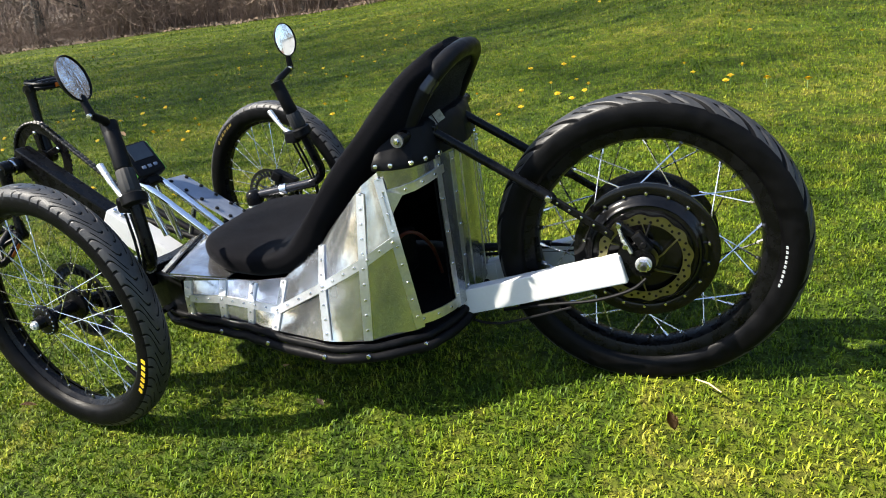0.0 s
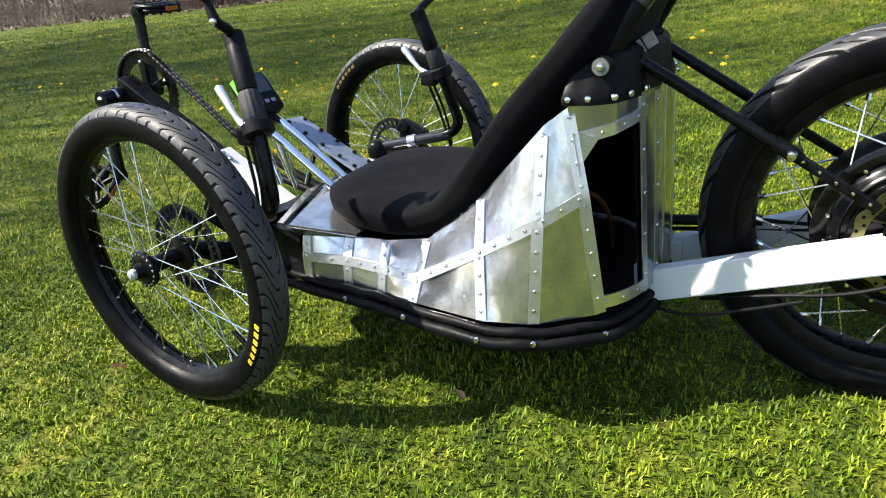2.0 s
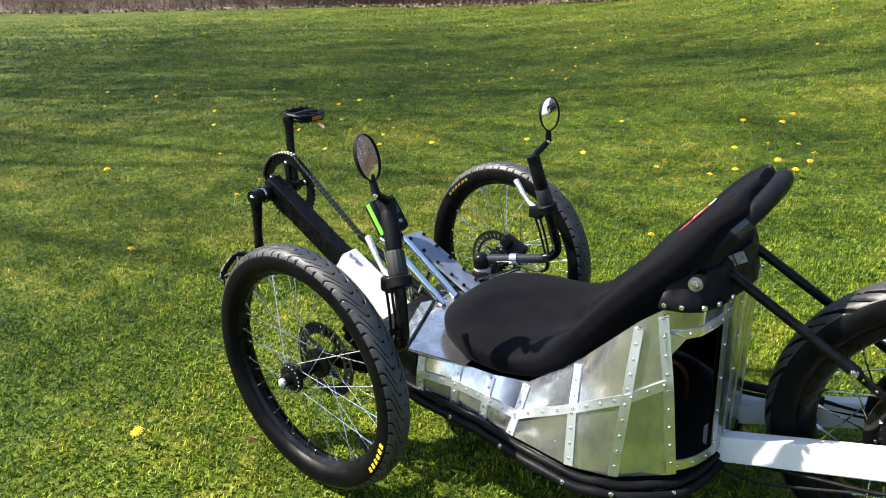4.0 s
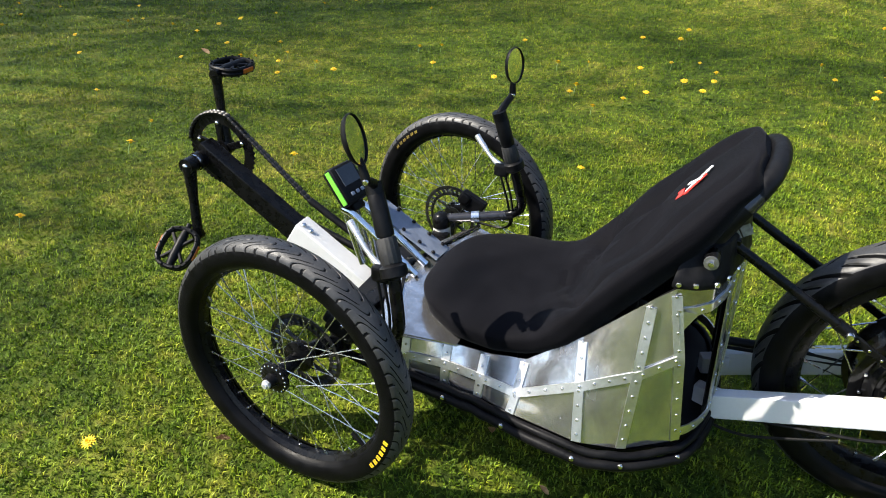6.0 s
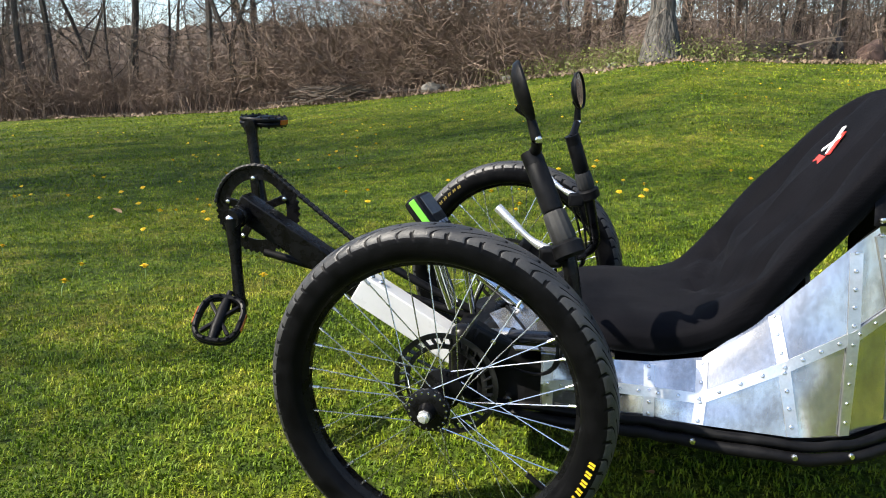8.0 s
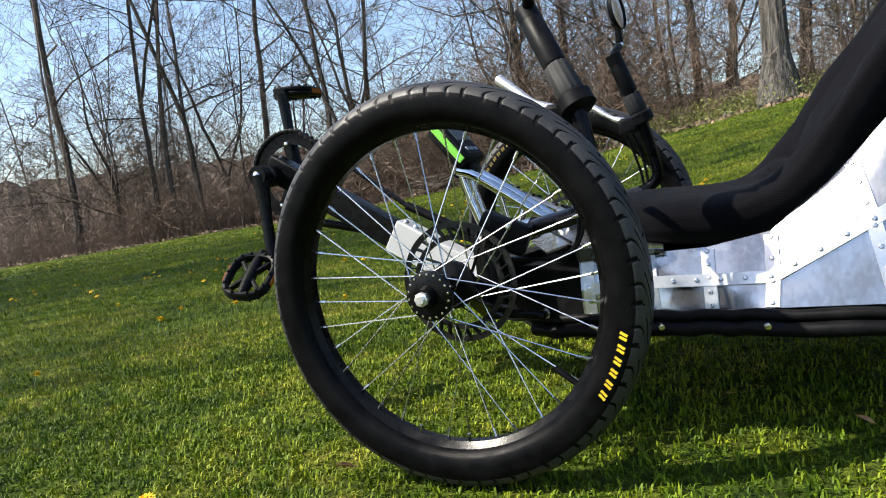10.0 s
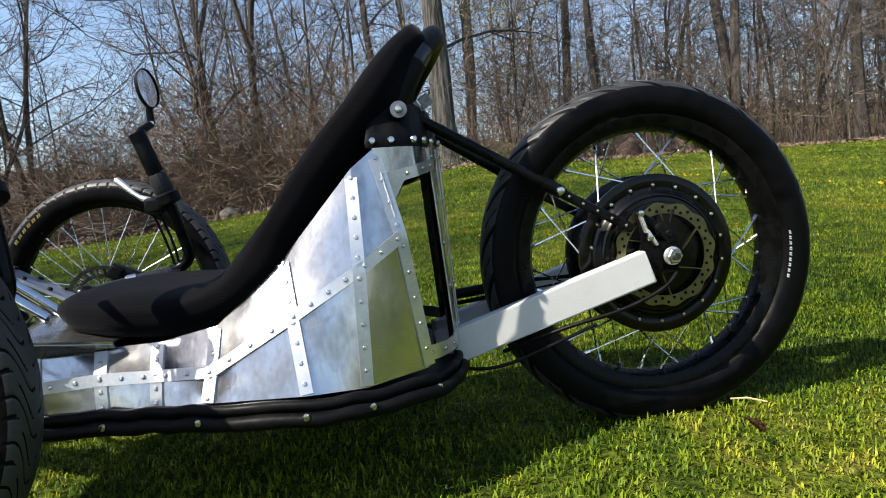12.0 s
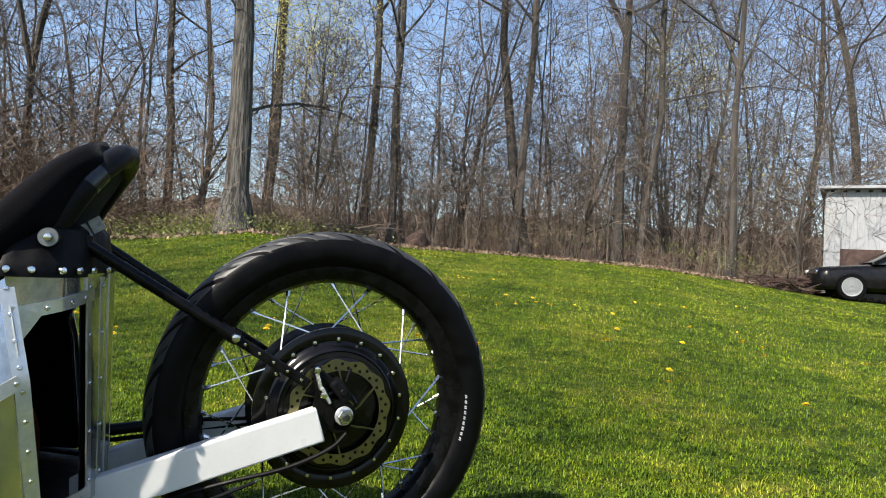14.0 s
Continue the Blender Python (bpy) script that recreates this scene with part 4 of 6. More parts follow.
# x, z, half width, bolster rise, thickness
SEAT = [(-0.924, 0.280, 0.040, 0.0, 0.030), (-0.914, 0.300, 0.095, 0.0, 0.046), (-0.875, 0.318, 0.150, 0.0, 0.062), (-0.80, 0.322, 0.192, 0.000, 0.072), (-0.715, 0.316, 0.202, 0.006, 0.075),
        (-0.655, 0.322, 0.202, 0.018, 0.076), (-0.612, 0.356, 0.205, 0.026, 0.088), (-0.565, 0.416, 0.205, 0.030, 0.085), (-0.500, 0.498, 0.200, 0.030, 0.085), (-0.440, 0.572, 0.184, 0.022, 0.078),
        (-0.396, 0.628, 0.156, 0.012, 0.056), (-0.366, 0.661, 0.122, 0.003, 0.048), (-0.350, 0.673, 0.045, 0.0, 0.026)]


def make_seat():
    st = smooth_rows(SEAT, 110)
    nv = 96
    d = np.gradient(st[:, :2], axis=0)
    d /= np.linalg.norm(d, axis=1)[:, None]
    a = np.linspace(0, 2 * np.pi, nv, endpoint=False)
    ca, sa = np.cos(a), np.sin(a)
    rows = []
    for i, (x, z, w, b, th) in enumerate(st):
        y = w * np.sign(ca) * np.abs(ca) ** 0.55
        n = b * (y / w) ** 2 - th / 2 + th / 2 * np.sign(sa) * np.abs(sa) ** 0.7
        crease = -0.012 * np.exp(-((np.abs(y) - 0.60 * w) / 0.022) ** 2) * (sa > 0) * max(0.0, min(1.0, (i - 44) / 14, (101 - i) / 10))
        top = (sa > 0) * (1 - (y / w) ** 6)
        hollow = -0.020 * np.exp(-((i - 52 - 60 * np.abs(y)) / 5.0) ** 2) - 0.016 * np.exp(-((i - 67 - 45 * np.abs(y)) / 6.0) ** 2) * (np.abs(y) > 0.03)
        folds = -0.0075 * np.exp(-((i - 47 - 75 * np.abs(y)) / 1.6) ** 2) - 0.006 * np.exp(-((i - 60 + 40 * y) / 1.5) ** 2) * np.exp(-((y - 0.04) / 0.06) ** 2)
        spine = 0.010 * np.exp(-((i - 74) / 7.0) ** 2) * np.exp(-(y / 0.06) ** 2) + 0.007 * np.exp(-((i - 57) / 4.0) ** 2) * np.exp(-((y - 0.03) / 0.03) ** 2)
        waist = (hollow + folds + spine) * top
        n = n + crease + waist
        up = np.array([-d[i, 1], d[i, 0]])
        row = np.stack([x + up[0] * n, y, z + up[1] * n], -1)
        row += np.array([[0.0012 * noise.noise(Vector((p[0] * 22, p[1] * 22, p[2] * 22)))] * 3 for p in row])
        rows.append(row)
    me = grid_mesh("seat", rows, 110, nv, wrap_v=True)
    bm = bmesh.new()
    bm.from_mesh(me)
    for k in (0, 109):
        bm.verts.ensure_lookup_table()
        bm.faces.new([bm.verts[k * nv + j] for j in range(nv)])
    seat = part("seat", bm, FABRIC, trike, "black mesh fabric seat pad with raised bolsters")

    def on(q, fy, lift=0.0006):
        i = q * 109
        x, z, w, b, th = [np.interp(i, range(110), st[:, k]) for k in range(5)]
        dx, dz = [np.interp(i, range(110), d[:, k]) for k in range(2)]
        y = fy * w
        n = b * fy ** 2 - th / 2 + th / 2 * max(0.0, 1 - abs(fy) ** (1 / 0.55) ** 1) ** 0.35 + lift
        return (x - dz * n, y, z + dx * n)
    for s in (-1, 1):
        bm = bmesh.new()
        tube(bm, [on(q, s * f) for q, f in [(0.50, 0.93), (0.46, 0.80), (0.42, 0.72), (0.36, 0.72), (0.30, 0.80), (0.27, 0.93)]], 0.0011, 5)
        part("hip_seam", bm, SEAM, seat, "stitched seam")
    # badge of plain red and white shapes on the backrest
    i = 0.757
    o, e = Vector(on(i, 0.0, 0.006)), Vector(on(i + 0.02, 0.0, 0.006))
    up = (e - o).normalized()
    rt = Vector((0, -1, 0))
    nn = rt.cross(up).normalized()
    B = Matrix((rt, up, nn)).transposed().to_4x4()
    B.translation = o
    B = B @ Matrix.Scale(1.0, 4)
    bm = bmesh.new()
    block(bm, (0.009, 0.062, 0.0016), B @ Matrix.Translation((-0.002, 0.006, 0)) @ Matrix.Rotation(radians(30), 4, "Z"), 0)
    block(bm, (0.008, 0.040, 0.0016), B @ Matrix.Translation((-0.004, -0.002, 0.0004)) @ Matrix.Rotation(radians(-38), 4, "Z"), 0)
    badge = part("badge", bm, PRINT, seat, "white cross of the printed badge", smooth=False)
    bm = bmesh.new()
    block(bm, (0.028, 0.016, 0.0016), B @ Matrix.Translation((0.004, -0.034, 0)), 0)
    block(bm, (0.010, 0.05, 0.0016), B @ Matrix.Translation((0.013, 0.000, 0.0003)) @ Matrix.Rotation(radians(24), 4, "Z"), 0)
    part("badge_red", bm, RED, badge, "red blocks of the printed badge", smooth=False)


make_seat()

bm = bmesh.new()
LOOP = [(-0.418, -0.128, 0.495), (-0.392, -0.128, 0.545), (-0.356, -0.116, 0.608), (-0.330, -0.075, 0.644), (-0.322, 0.0, 0.655)]
full = LOOP + [(x, -y, z) for x, y, z in LOOP[-2::-1]]
tube(bm, [tuple(r) for r in smooth_rows(full, 40)], 0.0165, 14)
seat_frame = part("seat_frame", bm, MATT_BLACK, trike, "black tubular seat back hoop")
bm = bmesh.new()
tube(bm, [tuple(r) for r in smooth_rows(full, 40)[9:12]], 0.0170, 14)
part("end_ring", bm, BAR_METAL, seat_frame, "dull metal ring on the hoop")
plate("back_plate", [(-0.402, -0.105, 0.520), (-0.402, 0.105, 0.520), (-0.330, 0.085, 0.640), (-0.330, -0.085, 0.640)], 0.006, FABRIC, seat_frame, "black cloth-covered seat back plate")
plate("sticker", [(-0.366, -0.0895, 0.527), (-0.352, -0.0895, 0.536), (-0.362, -0.0895, 0.552), (-0.376, -0.0895, 0.543)], 0.0012, STICKER, seat_frame, "silver type sticker")
plate("sticker", [(-0.350, -0.0895, 0.538), (-0.336, -0.0895, 0.547), (-0.346, -0.0895, 0.563), (-0.360, -0.0895, 0.554)], 0.0012, STICKER, seat_frame, "silver type sticker")
bm = bmesh.new()
beam(bm, (-0.402, -0.095, 0.530), (-0.352, -0.095, 0.522), 0.012, 0.026)
part("strut_bracket", bm, BLACK, seat_frame)
bm = bmesh.new()
beam(bm, (-0.402, 0.046, 0.538), (-0.356, 0.046, 0.530), 0.012, 0.024)
part("strut_bracket", bm, BLACK, seat_frame)

# fairing
COLS = [
    [(-0.905, -0.205, 0.163), (-0.905, -0.205, 0.205), (-0.905, -0.196, 0.248)],
    [(-0.808, -0.210, 0.168), (-0.810, -0.203, 0.209), (-0.811, -0.185, 0.247)],
    [(-0.735, -0.222, 0.170), (-0.735, -0.212, 0.208), (-0.735, -0.188, 0.249)],
    [(-0.665, -0.243, 0.173), (-0.660, -0.227, 0.209), (-0.656, -0.194, 0.264)],
    [(-0.536, -0.268, 0.176), (-0.549, -0.236, 0.271), (-0.560, -0.194, 0.345)],
    [(-0.463, -0.250, 0.174), (-0.460, -0.233, 0.323), (-0.460, -0.204, 0.455)],
    [(-0.380, -0.197, 0.180), (-0.403, -0.210, 0.361), (-0.430, -0.196, 0.478)],
]
HEAD = [(-0.430, -0.196), (-0.400, -0.188), (-0.376, -0.172), (-0.360, -0.140), (-0.348, -0.100), (-0.338, -0.060), (-0.330, 0.0)]
FOOT = [(-0.380, -0.197), (-0.362, -0.176), (-0.350, -0.156), (-0.340, -0.132), (-0.333, -0.104), (-0.327, -0.062), (-0.322, 0.0)]


def around(q, h):
    """Plan of the rounded tail: q runs from the side strap (0) to the middle of the back (1); h is the height."""
    f = np.clip((h - 0.18) / 0.29, 0, 1)
    i = q * (len(HEAD) - 1)
    a = [np.interp(i, range(len(HEAD)), [p[k] for p in FOOT]) for k in (0, 1)]
    b = [np.interp(i, range(len(HEAD)), [p[k] for p in HEAD]) for k in (0, 1)]
    return Vector((a[0] + (b[0] - a[0]) * f, a[1] + (b[1] - a[1]) * f, h))


def side(u, v):
    """Skin of the near side: u from nose (0) to side strap (6), v from foot (0) through the diagonal strap (1) to the top (2)."""
    i, j = min(int(u), 5), min(int(v), 1)
    a, b = u - i, v - j
    p = [Vector(COLS[i + k][j + m]) for k, m in ((0, 0), (1, 0), (1, 1), (0, 1))]
    r = p[0] * (1 - a) * (1 - b) + p[1] * a * (1 - b) + p[2] * a * b + p[3] * (1 - a) * b
    return r


def outward(f, u, v, e=0.04):
    du = f(min(u + e, 6), v) - f(max(u - e, 0), v)
    dv = f(u, min(v + e, 2)) - f(u, max(v - e, 0))
    n = du.cross(dv).normalized()
    return n if n.y < 0 else -n


fair_rnd = random.Random(11)


def sheet(name, fn, nu, nv, s, mat, parent, label="", thick=0.0016, buckle=0.003):
    """A sheet metal piece from fn(a, b) over the unit square, slightly buckled; s = -1 mirrors it to the other side."""
    bm = bmesh.new()
    off = Vector((fair_rnd.uniform(0, 50), fair_rnd.uniform(0, 50), 0))
    g = []
    for i in range(nu + 1):
        row = []
        for k in range(nv + 1):
            a, b = i / nu, k / nv
            p, n = fn(a, b)
            w = buckle * noise.noise(Vector((a * 2.2, b * 2.2, 0)) + off) * 4 * min(a, 1 - a, 0.25) * 4 * min(b, 1 - b, 0.25)
            p = p + n * w
            row.append(bm.verts.new((p.x, p.y * s, p.z)))
        g.append(row)
    for i in range(nu):
        for k in range(nv):
            bm.faces.new((g[i][k], g[i + 1][k], g[i + 1][k + 1], g[i][k + 1]))
    bmesh.ops.recalc_face_normals(bm, faces=bm.faces)
    bmesh.ops.solidify(bm, geom=bm.faces[:], thickness=thick)
    return part(name, bm, mat, parent, label)


def strap(line, normals, width, s, parent, proud=0.0025):
    """A flat strap laid on the skin along a line."""
    bm = bmesh.new()
    rows = []
    for k, (p, n) in enumerate(zip(line, normals)):
        d = (line[min(k + 1, len(line) - 1)] - line[max(k - 1, 0)]).normalized()
        w = d.cross(n).normalized() * width / 2
        rows.append([bm.verts.new((q.x, q.y * s, q.z)) for q in (p - w, p - w + n * proud, p + w + n * proud, p + w)])
    for a, b in zip(rows, rows[1:]):
        for k in range(4):
            bm.faces.new((a[k], a[(k + 1) % 4], b[(k + 1) % 4], b[k]))
    for r in (rows[0][::-1], rows[-1]):
        bm.faces.new(r)
    return part("strap", bm, STRAP, parent, "riveted aluminium strap")


RIVET = bmesh.new()
knob(RIVET, (0, 0, 0), (0, 0, 1), 0.0032, 0.0024, 8)
RIVET_ME = bpy.data.meshes.new("rivet")
RIVET.to_mesh(RIVET_ME)
RIVET.free()


def rivets(line, normals, spacing, s, parent, proud=0.003):
    total, last = 0.0, None
    for k, (p, n) in enumerate(zip(line, normals)):
        if last is None or (p - last).length >= spacing:
            last = p
            q = p + n * proud
            nn = Vector((n.x, n.y * s, n.z))
            m = nn.to_track_quat("Z", "Y").to_matrix().to_4x4()
            m.translation = Vector((q.x, q.y * s, q.z))
            link("rivet", RIVET_ME, RIVET_METAL, parent, matrix=m)


bm = bmesh.new()
floor = [(-0.905, 0.20), (-0.735, 0.218), (-0.665, 0.238), (-0.536, 0.262), (-0.463, 0.245), (-0.380, 0.192), (-0.340, 0.13), (-0.325, 0.05)]
ring = [(x, -y) for x, y in floor] + [(x, y) for x, y in floor[::-1]]
lo = [bm.verts.new((x, y, 0.148)) for x, y in ring]
hi = [bm.verts.new((x, y, 0.166)) for x, y in ring]
bm.faces.new(lo)
bm.faces.new(hi[::-1])
for k in range(len(ring)):
    j = (k + 1) % len(ring)
    bm.faces.new((lo[k], lo[j], hi[j], hi[k]))
fairing = part("fairing", bm, MATT_BLACK, trike, "riveted aluminium body fairing on a black floor pan", smooth=False)

for s in (1, -1):
    for i in range(6):
        for j in (0, 1):
            def fn(a, b, i=i, j=j):
                u, v = i + a, j + b
                return side(u, v), outward(side, u, v)
            sheet("panel", fn, 8, 8, s, ALU, fairing, "smudged bare aluminium panel with painted dark reflections", buckle=0.0016 if i > 2 else 0.0006)
            # A matt black sheet 6 mm behind each side panel.
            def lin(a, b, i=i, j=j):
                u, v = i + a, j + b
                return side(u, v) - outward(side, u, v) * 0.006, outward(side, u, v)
            sheet("inner_sheet", lin, 2, 2, s, MATT_BLACK, fairing, "black sheet behind the panel skin", buckle=0)
    for u in (0.12, 1, 2, 3, 4, 5, 6):
        vs = np.linspace(0.02, 1.90, 30)
        line = [side(u, v) for v in vs]
        nor = [outward(side, u, v) for v in vs]
        strap(line, nor, 0.0165, s, fairing, 0.0032)
        rivets(line[2:], nor[2:], 0.026 if u > 2 else 0.017, s, fairing, 0.0026)
    us = np.linspace(0.15, 5.98, 90)
    line = [side(u, 1.0) for u in us]
    nor = [outward(side, u, 0.98) for u in us]
    strap(line, nor, 0.016, s, fairing, 0.0036)
    rivets(line[3:], nor[3:], 0.026, s, fairing, 0.0036)

    def tail(q, h):
        e = 0.02
        n = (around(min(q + e, 1), h) - around(max(q - e, 0), h)).cross(Vector((0, 0, 1))).normalized()
        return around(q, h), (n if n.x - n.y > 0 else -n)
    sheet("panel", lambda a, b: tail(a * 0.70, (0.430 + 0.024 * a) * (1 - b) + 0.484 * b), 14, 4, s, ALU, fairing, "bright aluminium header panel above the opening", buckle=0.001)
    for q0, q1, h0, h1, wid in ((0.0, 0.68, 0.436, 0.458, 0.016), (0.02, 0.62, 0.198, 0.198, 0.020)):
        qs = np.linspace(q0, q1, 30)
        pts = [tail(q, h0 + (h1 - h0) * k / 29) for k, q in enumerate(qs)]
        strap([p for p, _ in pts], [n for _, n in pts], wid, s, fairing)
        rivets([p for p, _ in pts][2:], [n for _, n in pts][2:], 0.03, s, fairing)
    sheet("panel", lambda a, b: tail(0.60 + a * 0.40, 0.185 + 0.30 * b), 8, 8, s, ALU, fairing, "narrow curved tail panel", buckle=0.0008)
    sheet("inner_sheet", lambda a, b: (tail(0.585 + a * 0.415, 0.185 + 0.30 * b)[0] - tail(0.585 + a * 0.415, 0.185 + 0.30 * b)[1] * 0.008, Vector((1, 0, 0))), 6, 2, s, MATT_BLACK, fairing, "black sheet behind the panel skin", buckle=0)
    sheet("inner_sheet", lambda a, b: (tail(a * 0.70, (0.432 + 0.024 * a) * (1 - b) + 0.483 * b)[0] - tail(a * 0.70, 0.46)[1] * 0.006, Vector((1, 0, 0))), 8, 2, s, MATT_BLACK, fairing, "black sheet behind the panel skin", buckle=0)
    for q in (0.62, 0.80):
        pts = [tail(q, h) for h in np.linspace(0.19, 0.48, 24)]
        strap([p for p, _ in pts], [n for _, n in pts], 0.013, s, fairing)
        rivets([p for p, _ in pts][2:], [n for _, n in pts][2:], 0.055, s, fairing)
    # corner gusset of the opening
    c = [side(6, 1.72), side(6, 1.22), around(0.06, 0.405), around(0.20, 0.436)]
    o = outward(side, 5.9, 1.5) * 0.0045
    plate("gusset", [((p + o).x, (p + o).y * s, (p + o).z) for p in c], 0.002, STRAP, fairing, "aluminium corner gusset")
    # rear edging
    pts = [tail(0.90, h) for h in np.linspace(0.2, 0.485, 16)]
    strap([p for p, _ in pts], [n for _, n in pts], 0.004, s, fairing, 0.003)

bm = bmesh.new()
block(bm, (0.20, 0.20, 0.10), Matrix.Translation((-0.60, 0.0, 0.218)), 0.01)
part("battery_box", bm, MATT_BLACK, fairing, "black battery box inside the fairing")
bm = bmesh.new()
tube(bm, bend([(-0.50, -0.05, 0.27), (-0.44, -0.07, 0.33), (-0.41, -0.03, 0.28), (-0.42, 0.03, 0.19)], 6), 0.0038, 8)
part("orange_cable", bm, ORANGE, fairing, "orange power cable inside the fairing")

# rubber cap over the top of the fairing
qs = np.linspace(0, 1, 25)
half = [around(q, 0.482) for q in qs]
lower = [Vector((-0.438, -0.194, 0.480))] + half
CAP = [(1.012, 0.480), (1.015, 0.488), (0.97, 0.500), (0.90, 0.520), (0.84, 0.540), (0.70, 0.548)]
bm = bmesh.new()
rows = []
for k, h in CAP:
    near = [Vector((-0.39 + (p.x + 0.39) * k, p.y * k, h)) for p in lower]
    rows.append([bm.verts.new(p) for p in near] + [bm.verts.new((p.x, -p.y, p.z)) for p in near[-2::-1]])
for a, b in zip(rows, rows[1:]):
    for k in range(len(a) - 1):
        bm.faces.new((a[k], a[k + 1], b[k + 1], b[k]))
bm.faces.new(rows[-1])
cap = part("rubber_cap", bm, CAP_RUBBER, trike, "black rubber cap bolted over the fairing top")
for s in (1, -1):
    for q in (0.0, 0.14, 0.33, 0.48, 0.64, 0.85):
        p, n = tail(q, 0.489)
        bm = bmesh.new()
        knob(bm, (p.x * 1.0 + n.x * 0.003, (p.y + n.y * 0.003) * s, p.z), (n.x, n.y * s, 0.1), 0.0052, 0.005)
        part("cap_bolt", bm, STEEL, cap, "bright domed bolt")
    bm = bmesh.new()
    lathe(bm, [(0, -0.002), (0.0112, -0.002), (0.0112, 0.0025), (0, 0.0025)], 28, Matrix.Translation((-0.390, s * 0.184 - (0.003 if s > 0 else 0), 0.529)))
    wash = part("pivot_washer", bm, WASHER, cap, "large grey seat pivot washer")
    bm = bmesh.new()
    knob(bm, (-0.390, s * 0.186, 0.529), (0, s, 0), 0.0060, 0.006, 6)
    part("pivot_bolt", bm, STEEL, wash)
    bm = bmesh.new()
    tube(bm, [(-0.390, s * 0.1815, 0.529), (-0.390, s * 0.12, 0.529)], 0.012, 14)
    part("pivot_bush", bm, BLACK, cap)

# padded skirt round the foot
SK = [(-0.985, -0.172, 0.151), (-0.93, -0.203, 0.153), (-0.807, -0.226, 0.156), (-0.735, -0.236, 0.156), (-0.674, -0.252, 0.156), (-0.537, -0.278, 0.156), (-0.456, -0.262, 0.156), (-0.369, -0.200, 0.156), (-0.335, -0.120, 0.156), (-0.322, 0, 0.156)]
path = smooth_rows(SK + [(x, -y, z) for x, y, z in SK[-2::-1]], 140)
bm = bmesh.new()
for dz, out, r in ((0.010, -0.004, 0.0075), (-0.006, 0.002, 0.0095)):
    pts = [(x + out * (1 if x > -0.4 else 0), y * (1 + out / 0.2), z + dz + 0.0012 * math.sin(k * 0.9)) for k, (x, y, z) in enumerate(path)]
    tube(bm, pts, [r * (1 + 0.06 * math.sin(k * 1.3)) for k in range(len(pts))], 10)
skirt = part("skirt", bm, CAP_RUBBER, trike, "black padded vinyl skirt round the fairing foot")
for x, y in ((-0.80, -0.237), (-0.674, -0.262), (-0.537, -0.287), (-0.456, -0.270), (-0.369, -0.207)):
    for s in (1, -1):
        bm = bmesh.new()
        knob(bm, (x, y * s, 0.155), (0.1, -s, 0), 0.0052, 0.005)
        part("skirt_bolt", bm, STEEL, skirt, "bright domed bolt")


# ---------- lawn: blades, dandelions, fallen leaves ----------
def grass_material():
    """Green blades: tone drifts over the lawn in patches and mowing lanes, and from blade to blade."""
    m = bpy.data.materials.new("grass_blades")
    m.use_nodes = True
    n, l = m.node_tree.nodes, m.node_tree.links
    b = n["Principled BSDF"]
    b.inputs["Roughness"].default_value = 0.55
    b.inputs["Specular IOR Level"].default_value = 0.15
    colour = lawn_colour(n, l)
    geo = n.new("ShaderNodeNewGeometry")
    ramp = n.new("ShaderNodeValToRGB")
    e = ramp.color_ramp.elements
    e[0].position, e[0].color = 0.0, (0.38, 0.48, 0.35, 1)
    e[1].position, e[1].color = 1.0, (1.75, 1.6, 1.1, 1)
    for pos, c in ((0.45, (0.94, 1.0, 0.6, 1)), (0.8, (1.38, 1.4, 0.9, 1)), (0.93, (1.68, 1.6, 1.0, 1))):
        x = e.new(pos)
        x.color = c
    l.new(geo.outputs["Random Per Island"], ramp.inputs[0])
    mul = n.new("ShaderNodeMix")
    mul.data_type, mul.blend_type = "RGBA", "MULTIPLY"
    mul.inputs["Factor"].default_value = 1.0
    l.new(colour, mul.inputs["A"])
    l.new(ramp.outputs[0], mul.inputs["B"])
    l.new(mul.outputs["Result"], b.inputs["Base Color"])
    tr = n.new("ShaderNodeBsdfTranslucent")
    l.new(mul.outputs["Result"], tr.inputs["Color"])
    mix = n.new("ShaderNodeMixShader")
    mix.inputs[0].default_value = 0.1
    l.new(b.outputs[0], mix.inputs[1])
    l.new(tr.outputs[0], mix.inputs[2])
    l.new(mix.outputs[0], n["Material Output"].inputs["Surface"])
    return m


GRASS = grass_material()


